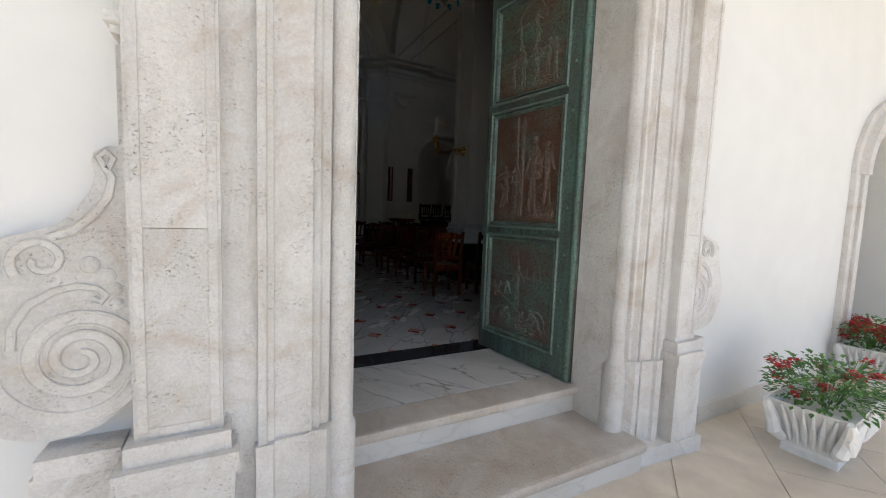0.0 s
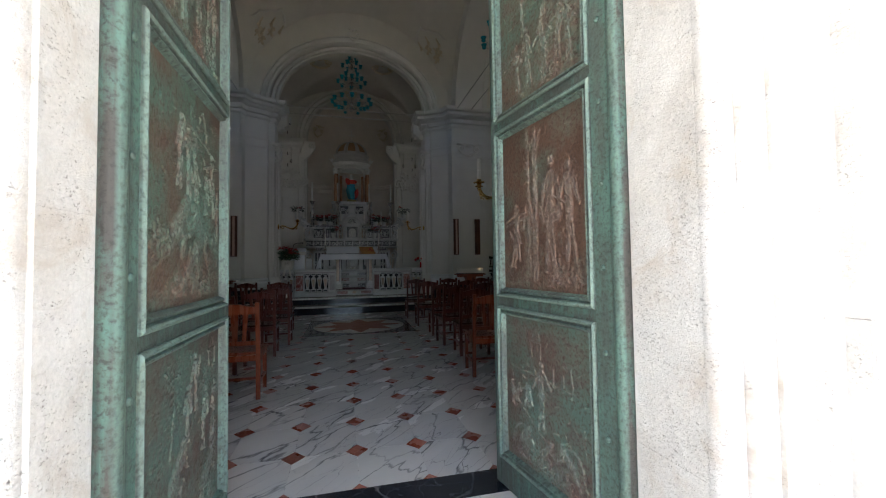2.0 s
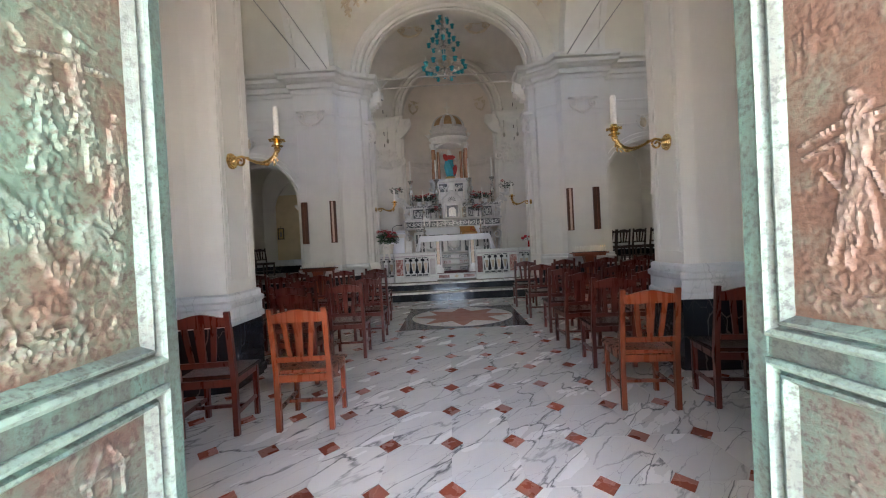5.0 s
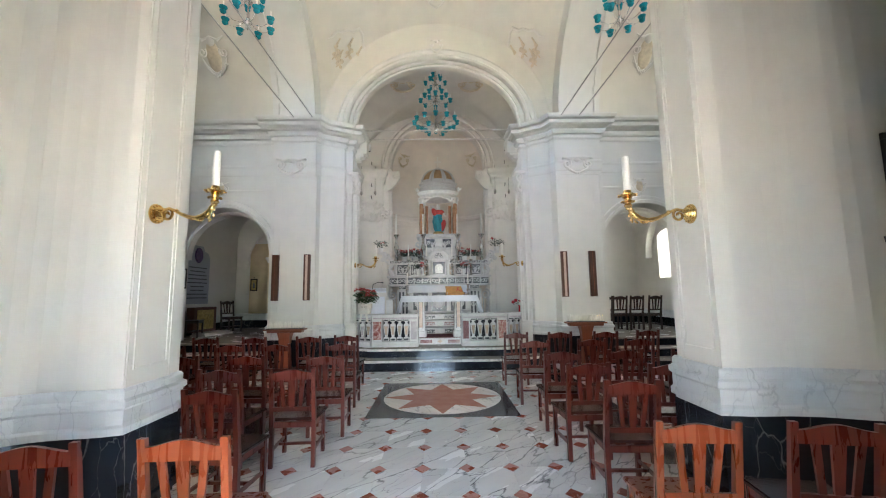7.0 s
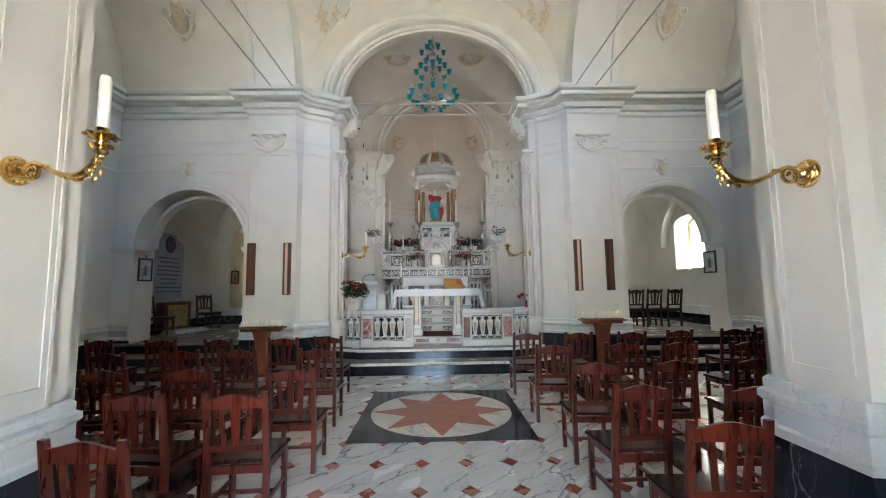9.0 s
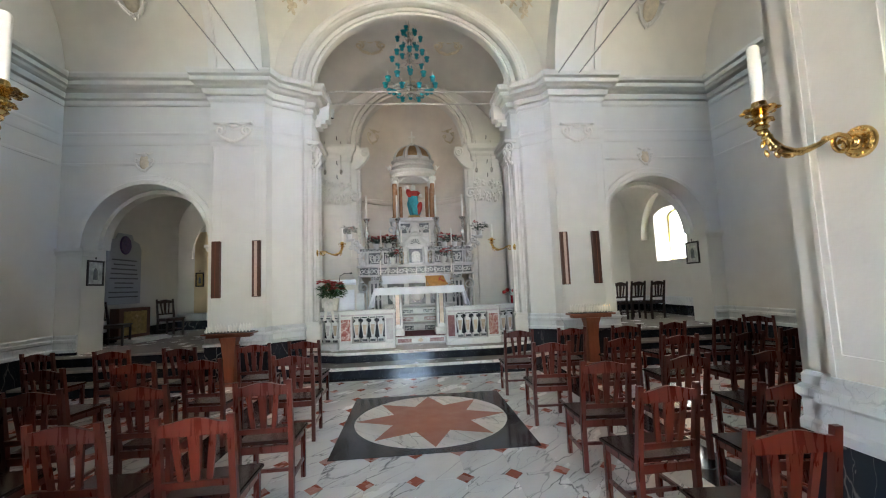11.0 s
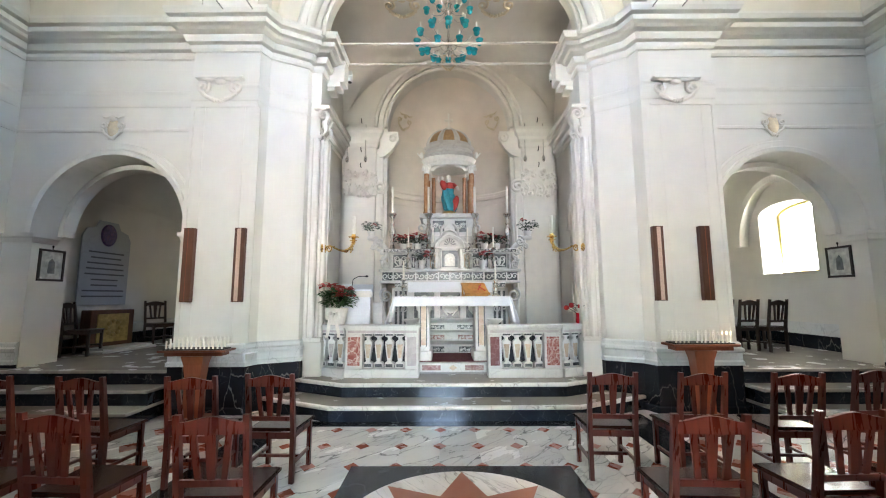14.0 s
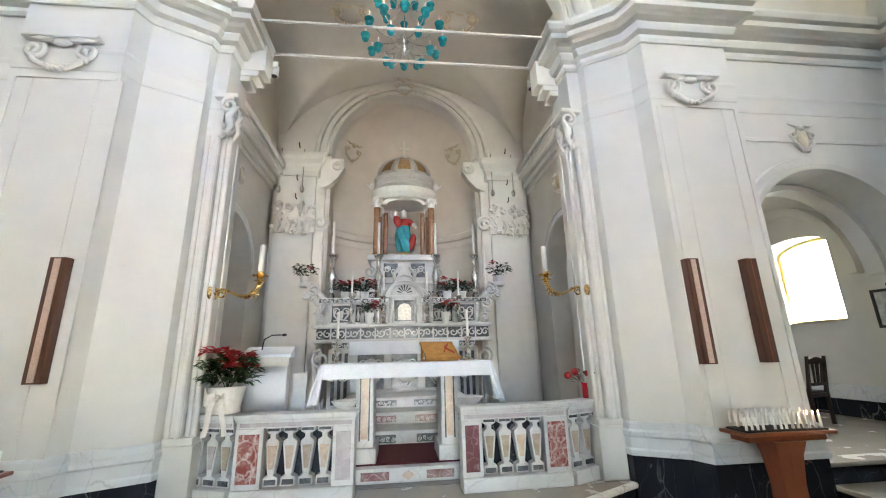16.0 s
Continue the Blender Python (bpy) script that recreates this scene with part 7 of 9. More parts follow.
ornament("crown_ornament", pose(0, 12.64, 8.02), 0.36, 0.4, 27, "white stucco keystone at the crown of the chancel arch")
ornament("vault_crown_ornament", facing(Vector((0, 12.3, 9.08)), Vector((0, -2.45, -3.3))), 0.5, 0.4, 29, "faded stucco crown in the vault")
ornament("niche_keystone", pose(0, 17.25, 8.22), 0.5, 0.55, 33, "tan stucco keystone of the altar niche", STUCCO_TAN)


# ---- niche pilasters ----
for s in (-1, 1):
    t = thing("niche_pilaster", pose(s * 2.43, 17.4, 0.39), "cream stucco pilaster with a heavy cornice beside the niche", "pilaster", "pilasters beside the niche")
    part("shaft", boxes((-0.42, 0.42, -0.22, 0.0, 0.0, 5.35), bevel=0.01), STUCCO, t)
    part("inner_shaft", boxes((-s * 0.62 if s > 0 else 0.42, -0.42 if s > 0 else 0.62, -0.14, 0.0, 0.0, 5.3), bevel=0.01), STUCCO, t)
    b = bmesh.new()
    moulding(b, [(-0.42, 0.0), (-0.42, -0.22), (0.42, -0.22), (0.42, 0.0)], [(0, 5.3), (0.04, 5.3), (0.05, 5.42), (0.10, 5.5), (0.12, 5.58), (0.18, 5.66), (0.20, 5.74), (0.20, 5.82), (-0.1, 5.82)])
    box(b, -0.42, 0.42, -0.22, 0.0, 5.3, 5.81)
    part("cornice", b, STUCCO, t)
    b = bmesh.new()
    prism(b, [(0.0, 5.78), (0.40, 5.78), (0.42, 5.55), (0.30, 5.3), (0.16, 5.12), (0.05, 5.05), (0.0, 5.05)] if s < 0 else [(0.0, 5.78), (-0.40, 5.78), (-0.42, 5.55), (-0.30, 5.3), (-0.16, 5.12), (-0.05, 5.05), (0.0, 5.05)], -0.2, 0.0, "y")
    for v in b.verts:
        v.co.x = v.co.x * 1.25 - s * 0.52
    tube(b, spiral((-s * 0.90, 5.60), 0.14, 0.03, 1.3, 1.0, 26, "xz", -0.2, -s), 0.028, 8)
    part("side_scroll", b, STUCCO, t, "cream scrolled side bracket")
    b = bmesh.new()
    rnd = random.Random(5)
    box(b, -0.46, 0.46, -0.26, -0.2, 3.95, 4.6, 0.02)
    for _ in range(46):
        blob(b, (rnd.uniform(-0.46, 0.46), -0.26 - rnd.uniform(0, 0.05), rnd.uniform(3.9, 4.65)), (0.05, 0.035, 0.06), 6, 4, Euler((rnd.uniform(-1, 1), rnd.uniform(-1, 1), 0)).to_matrix())
    tube(b, spiral((-s * 0.56, 4.2), 0.19, 0.03, 1.5, 0.6, 28, "xz", -0.2, s), 0.045, 8)
    for k in range(4):
        tube(b, spiral((-0.33 + 0.22 * k, 4.5), 0.09, 0.02, 1.2, 0.6 + k, 18, "xz", -0.28, s), 0.022, 7)
        tube(b, [(-0.36 + 0.22 * k, -0.27, 4.3), (-0.28 + 0.22 * k, -0.31, 4.12), (-0.34 + 0.22 * k, -0.27, 3.92)], [0.015, 0.04, 0.01], 7)
    part("capital", b, STUCCO, t, "worn cream stucco capital carving", smooth=True)
    b = bmesh.new()
    tube(b, [(-s * 0.62, -0.13, 0.2), (-s * 0.62, -0.13, 3.7)], 0.04, 10)
    part("bead", b, STUCCO, t, smooth=True)
    for k, z in enumerate((5.2, 4.75, 6.02)):
        b = bmesh.new()
        tube(b, [(0.02, -0.22, z), (0.02, -0.30, z + 0.02), (0.02, -0.31, z + 0.10)], 0.012, 6)
        part("hook", b, IRON, t)
    for x in (-0.35, 0.15):
        b = bmesh.new()
        tube(b, [(x * 1.0, -0.30, 5.95), (x, -0.31, 5.2), (x, -0.30, 5.0)], 0.010, 6)
        blob(b, (x, -0.3, 4.95), (0.05, 0.05, 0.09))
        part("hanging_lamp", b, SILVER, t, smooth=True)


# ---- communion balustrade ----
PZ = 0.39    # level of the altar platform


def baluster(bm, inlay_bm, x, w):
    """A flat vase-shaped baluster in local x and z, front at y = -0.05."""
    out = [(-w * 0.42, 0.14), (w * 0.42, 0.14), (w * 0.42, 0.215), (w * 0.15, 0.235), (w * 0.20, 0.27), (w * 0.385, 0.50), (w * 0.385, 0.535), (w * 0.15, 0.565), (w * 0.15, 0.60), (w * 0.42, 0.62), (w * 0.42, 0.66), (-w * 0.42, 0.66), (-w * 0.42, 0.62), (-w * 0.15, 0.60), (-w * 0.15, 0.565), (-w * 0.385, 0.535), (-w * 0.385, 0.50), (-w * 0.20, 0.27), (-w * 0.15, 0.235), (-w * 0.42, 0.215)]
    prism(bm, [(x + a, c) for a, c in out], -0.05, 0.05, "y")
    prism(inlay_bm, [(x - w * 0.12, 0.29), (x + w * 0.12, 0.29), (x + w * 0.265, 0.495), (x - w * 0.265, 0.495)], -0.056, -0.045, "y")


def inlay_panel(name, x0, x1, z0, z1, mat, t, y=-0.075, label=""):
    return part(name, boxes((x0, x1, y - 0.008, y + 0.004, z0, z1)), mat, t, label)


def balustrade_run(t, L, plan, mats):
    """One straight run from local x 0 to L: posts (x0, x1, inlay) and balusters between them."""
    part("base", boxes((-0.0, L, -0.11, 0.11, 0.0, 0.13), bevel=0.008), ALTAR_MARBLE, t)
    b = bmesh.new()
    box(b, 0.0, L, -0.075, 0.075, 0.66, 0.72)
    box(b, -0.01, L + 0.01, -0.10, 0.10, 0.72, 0.745, 0.006)
    box(b, -0.02, L + 0.02, -0.12, 0.12, 0.745, 0.79, 0.012)
    part("rail", b, ALTAR_MARBLE, t, "white marble hand rail")
    part("rail_inlay", boxes((0.03, L - 0.03, -0.081, -0.07, 0.672, 0.708)), mats[2], t)
    for x0, x1, mat in plan[0]:
        part("post", boxes((x0, x1, -0.085, 0.085, 0.13, 0.66), bevel=0.004), ALTAR_MARBLE, t)
        inlay_panel("post_inlay", x0 + 0.035, x1 - 0.035, 0.18, 0.61, mat, t, -0.085, "veined coloured marble panel")
    xs = [x - w / 2 for x, w in plan[1]] + [x + w / 2 for x, w in plan[1]]
    # Black sheet put behind the gaps, where there is only shade.
    part("backing", boxes((min(xs) + 0.002, max(xs) - 0.002, 0.052, 0.068, 0.132, 0.658)), BLACK_MARBLE, t, "black sheet standing in for the shade between the balusters")
    for x, w in plan[1]:
        b, c = bmesh.new(), bmesh.new()
        baluster(b, c, x, w)
        o = part("baluster", b, ALTAR_MARBLE, t)
        part("baluster_inlay", c, mats[0] if int(x * 100) % 2 else mats[1], o)
        part("foot_inlay", boxes((x - w * 0.32, x + w * 0.32, -0.057, -0.045, 0.155, 0.20)), GREY_INLAY, o)
        part("cap_inlay", boxes((x - w * 0.34, x + w * 0.34, -0.057, -0.045, 0.628, 0.652)), GREY_INLAY, o)


for s in (-1, 1):
    side = thing("balustrade", Matrix.Identity(4), "white marble communion rail with coloured marble inlays", "balustrade", "communion rails")
    # straight run beside the opening
    a, c = Vector((0.53, 12.95)), Vector((1.66, 12.98))
    L = (c - a).length
    plan = ([(0.0, 0.21, LILAC_MARBLE if s < 0 else PURPLE_MARBLE), (L - 0.26, L, FLOWERED_MARBLE)], [(0.21 + (L - 0.47) * (k + 0.5) / 4, (L - 0.47) / 4) for k in range(4)])
    if s > 0:
        run = thing("straight_run", pose(a.x, a.y, PZ, rz=1.5), "", "")
    else:
        run = thing("straight_run", pose(-c.x, c.y, PZ, rz=-1.5), "", "")
        plan = ([(L - x1, L - x0, mm) for x0, x1, mm in plan[0]], [(L - x, w) for x, w in plan[1]])
    run.parent = side
    for k in ("label", "category"):
        if k in run:
            del run[k]
    balustrade_run(run, L, plan, (AMBER_MARBLE, AMBER_MARBLE, LILAC_MARBLE))
    a, c = Vector((1.66, 12.98)), Vector((2.28, 13.24))
    L = (c - a).length
    ang = math.degrees(math.atan2(c.y - a.y, c.x - a.x))
    plan = ([(L - 0.15, L, PURPLE_MARBLE)], [((L - 0.15) * (k + 0.5) / 3, (L - 0.15) / 3) for k in range(3)])
    if s > 0:
        run = thing("canted_run", pose(a.x, a.y, PZ, rz=ang), "", "")
    else:
        run = thing("canted_run", pose(-c.x, c.y, PZ, rz=-ang), "", "")
        plan = ([(L - x1, L - x0, mm) for x0, x1, mm in plan[0]], [(L - x, w) for x, w in plan[1]])
    run.parent = side
    balustrade_run(run, L, plan, (LILAC_MARBLE, AMBER_MARBLE, LILAC_MARBLE))

# bowls on the ends of the rails
for s in (-1, 1):
    t = thing("marble_bowl", pose(s * 0.66, 13.02, PZ + 0.79), "small white marble bowl on the communion rail", "bowl", "bowls on the rails")
    b = bmesh.new()
    lathe(b, [(0, 0), (0.06, 0.0), (0.065, 0.015), (0.10, 0.04), (0.135, 0.085), (0.125, 0.088), (0.09, 0.05), (0, 0.03)], segs=24)
    part("bowl", b, ALTAR_MARBLE, t, smooth=True)


# ---- plants ----
def poinsettia(m, label, r, h, pot_h, seed, flowers=7, pot=POT_WHITE, leaf=LEAF, ribbon=False, count=110, pot_r=None):
    t = thing("potted_plant", m, label, "plant", "potted plants in the chancel")
    rnd = random.Random(seed)
    pr = pot_r or r * 0.45
    b = bmesh.new()
    lathe(b, [(0, 0), (pr * 0.72, 0), (pr * 0.8, pot_h * 0.3), (pr, pot_h), (pr * 0.88, pot_h), (pr * 0.7, pot_h * 0.85), (0, pot_h * 0.85)], segs=18)
    part("pot", b, pot, t, smooth=True)
    b = bmesh.new()
    leaf_cluster(b, (0, 0, pot_h + h * 0.25), (r, r, h * 0.5), count, r * 0.42, rnd)
    for _ in range(12):
        a = rnd.uniform(0, 6.28)
        tube(b, [(0, 0, pot_h * 0.8), (r * 0.6 * math.cos(a), r * 0.6 * math.sin(a), pot_h + h * 0.5)], 0.004, 5)
    part("leaves", b, leaf, t)
    for k in range(flowers):
        a, q = rnd.uniform(0, 6.28), rnd.uniform(0.35, 1.0)
        c = (r * q * math.cos(a), r * q * math.sin(a) - r * 0.25, pot_h + h * rnd.uniform(0.45, 1.0))
        b = bmesh.new()
        leaf_cluster(b, c, (r * 0.06, r * 0.06, r * 0.03), 11, r * 0.42, rnd, 0.3)
        part("flower", b, PETAL, t, "red bracts")
    if ribbon:
        b = bmesh.new()
        for sx in (-1, 1):
            sheet(b, lambda u, v: (sx * (0.02 + 0.13 * u), -pr * 0.95 - 0.06 * math.sin(math.pi * u), pot_h * 0.62 + (v - 0.5) * (0.04 + 0.15 * u) + 0.02 * math.sin(9 * u)), 10, 6)
            sheet(b, lambda u, v: (sx * (0.01 + 0.06 * u + 0.05 * v), -pr * 0.98 - 0.05 - 0.02 * math.sin(6 * u), pot_h * 0.6 - 0.34 * u), 10, 2)
        blob(b, (0, -pr - 0.03, pot_h * 0.62), (0.03, 0.03, 0.035))
        part("ribbon", b, RIBBON, t, "cream ribbon bow", smooth=True)
    return t


poinsettia(pose(-1.86, 13.1, PZ + 0.79), "large poinsettia in a wrapped pot with a cream bow", 0.25, 0.36, 0.26, 2, 16, RIBBON, LEAF, True, 260, 0.18)
t = thing("rose_vase", pose(2.08, 13.2, PZ + 0.79), "red vase with red roses on the communion rail", "vase")
b = bmesh.new()
lathe(b, [(0, 0), (0.07, 0), (0.075, 0.02), (0.07, 0.14), (0.08, 0.17), (0.065, 0.165), (0, 0.12)], segs=18)
part("vase", b, VASE_RED, t, smooth=True)
rnd = random.Random(8)
b = bmesh.new()
for k in range(9):
    a, q = rnd.uniform(0, 6.28), rnd.uniform(0.05, 0.24)
    e = (q * math.cos(a), q * math.sin(a), 0.26 + 0.14 * rnd.random() - q * 0.3)
    tube(b, [(0, 0, 0.12), (e[0] * 0.5, e[1] * 0.5, e[2] * 0.8), e], 0.004, 5)
    c = bmesh.new()
    blob(c, e, (0.046, 0.046, 0.042), 8, 6)
    part("rose", c, PETAL, t, "red rose head", smooth=True)
part("stem", b, LEAF_DARK, t)
b = bmesh.new()
leaf_cluster(b, (0, 0, 0.2), (0.16, 0.16, 0.10), 40, 0.06, rnd)
part("leaves", b, LEAF_DARK, t)


# ---- altar table, step and carpet ----
structure("step_predella", boxes((-1.25, 1.25, 13.3, 15.2, PZ, PZ + 0.15), bevel=0.006), ALTAR_MARBLE, "white marble altar step with red inlay", "step")
b = bmesh.new()
for x0, x1 in ((-1.1, -0.62), (-0.5, -0.2), (0.2, 0.5), (0.62, 1.1)):
    box(b, x0, x1, 13.29, 13.305, PZ + 0.035, PZ + 0.115)
structure("step_inlay", b, PINK_MARBLE, "red marble inlay of the altar step", "step")
b = bmesh.new()
prism(b, [(-0.07, PZ + 0.075), (0, PZ + 0.03), (0.07, PZ + 0.075), (0, PZ + 0.12)], 13.288, 13.305, "y")
structure("step_inlay_star", b, AMBER_MARBLE, "amber marble lozenge of the altar step", "step")
structure("carpet_runner", boxes((-0.62, 0.62, 13.42, 14.39, PZ + 0.15, PZ + 0.165)), CARPET, "dark red carpet on the altar step", "carpet")
TZ = 1.62
t = thing("altar_table", pose(0, 13.75, PZ + 0.15), "marble altar table with a white linen cloth", "altar table")
H = TZ - PZ - 0.15
part("tabletop", boxes((-0.93, 0.93, -0.4, 0.4, H - 0.09, H - 0.012), bevel=0.01), ALTAR_MARBLE, t)
for s in (-1, 1):
    o = part("pillar", boxes((s * 0.49 - 0.10, s * 0.49 + 0.10, -0.26, 0.26, 0.17, H - 0.09), bevel=0.006), ALTAR_MARBLE, t)
    part("pillar_base", boxes((s * 0.49 - 0.14, s * 0.49 + 0.14, -0.31, 0.31, 0.0, 0.17), bevel=0.015), ALTAR_MARBLE, t)
    part("pillar_inlay", boxes((s * 0.49 - 0.042, s * 0.49 + 0.042, -0.268, -0.258, 0.26, H - 0.17)), AMBER_MARBLE, o)
    part("pillar_rim", boxes((s * 0.49 - 0.060, s * 0.49 - 0.044, -0.268, -0.258, 0.24, H - 0.15), (s * 0.49 + 0.044, s * 0.49 + 0.060, -0.268, -0.258, 0.24, H - 0.15)), GREY_INLAY, o)
b = bmesh.new()
sheet(b, lambda u, v: (-0.97 + 1.94 * u, -0.43 + 0.86 * v, H + 0.002 * math.sin(31 * u)), 40, 6)
sheet(b, lambda u, v: (-0.97 + 1.94 * u, -0.43 - 0.012 * v * (1 + math.sin(40 * u)), H - 0.16 * v), 60, 4)
for s in (-1, 1):
    sheet(b, lambda u, v: (s * (0.97 + 0.02 * v * (1 + math.sin(22 * u)) + 0.11 * v ** 0.7), -0.43 + 0.86 * u - 0.06 * v * (1 - 2 * u), H - 0.46 * v), 30, 8)
    sheet(b, lambda u, v: (s * (0.93 + 0.05 * v + u * (0.045 + 0.09 * v)), -0.436 - 0.02 * v * (1 + math.sin(9 * u)), H - 0.42 * v), 10, 8)
sheet(b, lambda u, v: (-0.97 + 1.94 * u, 0.43, H - 0.16 * v), 40, 2)
part("altar_cloth", b, CLOTH, t, "white linen altar cloth", smooth=True)
# things on the table
t = thing("book_stand", pose(0.40, 13.72, TZ + 0.003, rz=14), "gilded slanting book stand with a red ribbon", "book stand")
b = bmesh.new()
prism(b, [(-0.16, 0.045), (-0.15, 0.03), (0.12, 0.22), (0.11, 0.24)], -0.22, 0.22, "x")
part("desk", b, BOOK_GOLD, t, "orange gilded slanting board")
part("ledge", boxes((-0.23, 0.23, -0.185, -0.155, 0.02, 0.06), bevel=0.006), BOOK_GOLD, t)
for x in (-0.19, 0.19):
    b = bmesh.new()
    prism(b, [(-0.15, 0.0), (0.12, 0.0), (0.12, 0.20), (0.09, 0.20), (0.09, 0.03), (-0.15, 0.03)], x - 0.012, x + 0.012, "x")
    part("side_frame", b, BOOK_GOLD, t)
part("cross_bar", boxes((-0.178, 0.178, -0.15, -0.13, 0.0, 0.02)), BOOK_GOLD, t)
b = bmesh.new()
tube(b, [(0.17, -0.10, 0.095), (0.08, 0.0, 0.165), (0.14, 0.06, 0.208), (0.04, -0.08, 0.108)], 0.010, 6)
part("ribbon", b, PETAL, t)


def small_candle(m, h, label, base=SILVER, w=1.0, share=1.0, thick=0.017):
    """A turned stick that takes about half of the height h, times share, and a candle in it."""
    t = thing("candlestick", m, label, "candlestick", "altar candlesticks")
    k = h * share
    b = bmesh.new()
    prof = [(0, 0), (0.07, 0), (0.07, 0.015), (0.048, 0.03), (0.022, 0.07 * k), (0.03, 0.10 * k), (0.016, 0.13 * k), (0.018, 0.15 * k), (0.040, 0.20 * k), (0.044, 0.25 * k), (0.018, 0.31 * k), (0.028, 0.335 * k), (0.016, 0.36 * k), (0.022, 0.40 * k), (0.03, 0.425 * k), (0.055, 0.46 * k), (0.05, 0.475 * k), (0.018, 0.48 * k), (0, 0.48 * k)]
    lathe(b, [(r * w, z) for r, z in prof], segs=14)
    part("stick", b, base, t, smooth=True)
    b = bmesh.new()
    lathe(b, [(thick, 0.475 * k), (thick * 0.94, h), (0, h + 0.01)], segs=10)
    part("candle", b, WAX, t, "white candle", smooth=True)
    return t


small_candle(pose(-0.86, 13.7, TZ + 0.003), 0.62, "slim altar candlestick with a white candle")
small_candle(pose(0.77, 13.7, TZ + 0.003), 0.62, "slim altar candlestick with a white candle")

# lectern with a microphone
t = thing("lectern", pose(-1.72, 14.0, PZ, rz=8), "white cloth covered lectern with a microphone", "lectern")
part("body", boxes((-0.27, 0.22, -0.14, 0.16, 0.0, 1.32), bevel=0.01), CLOTH, t)
b = bmesh.new()
prism(b, [(-0.22, 1.32), (0.2, 1.32), (0.2, 1.46), (-0.22, 1.36)], -0.31, 0.26, "x")
part("desk", b, CLOTH, t)
part("lace", boxes((-0.29, 0.24, -0.235, -0.222, 1.22, 1.33)), RIBBON, t, "cream lace border")
b = bmesh.new()
tube(b, [(-0.12, 0.02, 1.42), (-0.10, 0.0, 1.55), (0.0, -0.05, 1.60), (0.14, -0.10, 1.60)], 0.008, 6)
blob(b, (0.15, -0.10, 1.60), (0.03, 0.018, 0.018))
part("microphone", b, MIC, t)
t = thing("side_board", pose(-1.38, 14.15, PZ), "narrow white board beside the lectern", "board")
part("board", boxes((-0.09, 0.09, -0.03, 0.03, 0.0, 1.12), bevel=0.006), POT_WHITE, t)


# ---- high altar ----
AY = 16.55
t = thing("high_altar", pose(0, AY, PZ), "white marble high altar with grey inlays and carved scrolls", "altar")
for k, (w, y, z0, z1) in enumerate(((1.02, -2.15, 0.15, 0.33), (0.98, -1.65, 0.33, 0.50), (0.96, -1.15, 0.50, 0.66))):
    o = part("altar_step", boxes((-w, w, y, 0.6, z0, z1 - 0.03), (-w - 0.015, w + 0.015, y - 0.02, 0.6, z1 - 0.03, z1), bevel=0.006), ALTAR_MARBLE, t)
    for x0, x1 in ((-0.86, -0.58), (-0.50, -0.14), (0.14, 0.50), (0.58, 0.86)):
        part("riser_inlay", boxes((x0, x1, y - 0.006, y + 0.004, z0 + 0.03, z1 - 0.05)), GREY_INLAY if k != 1 else PINK_MARBLE, o)
part("side_plinth", boxes((-1.7, -1.03, -0.45, 0.6, 0.0, 0.34), bevel=0.01), ALTAR_MARBLE, t)
part("side_plinth", boxes((1.03, 1.7, -0.45, 0.6, 0.0, 0.34), bevel=0.01), ALTAR_MARBLE, t)
part("frontal", boxes((-1.0, 1.0, -0.30, 0.6, 0.66, 1.44), bevel=0.01), ALTAR_MARBLE, t)
for x in (-0.62, 0.0, 0.62):
    b = bmesh.new()
    box(b, x - 0.24, x + 0.24, -0.315, -0.295, 0.72, 1.36, 0.004)
    o = part("front_panel", b, GREY_INLAY, t, "inlaid front panel")
    b = bmesh.new()
    blob(b, (x, -0.32, 1.04), (0.17, 0.03, 0.22), 12, 8)
    for g in (-1, 1):
        tube(b, spiral((x + g * 0.13, 1.16), 0.075, 0.02, 1.2, 0.4 if g > 0 else math.pi - 0.4, 18, "xz", -0.32, g), 0.016, 6)
        tube(b, [(x + g * 0.19, -0.32, 1.16), (x + g * 0.17, -0.325, 0.92), (x + g * 0.05, -0.32, 0.78)], [0.014, 0.024, 0.014], 6)
    part("medallion", b, ALTAR_MARBLE, o, smooth=True)
part("mensa", boxes((-1.32, 1.32, -0.42, 0.6, 1.44, 1.56), bevel=0.015), ALTAR_MARBLE, t)
b = bmesh.new()
sheet(b, lambda u, v: (-1.0 + 2.0 * u, -0.435 + 0.85 * v, 1.566), 10, 4)
sheet(b, lambda u, v: (-1.0 + 2.0 * u, -0.435 - 0.006 * v * (1 + math.sin(50 * u)), 1.566 - 0.24 * v), 50, 3)
part("cloth", b, CLOTH, t, "white linen cloth", smooth=True)
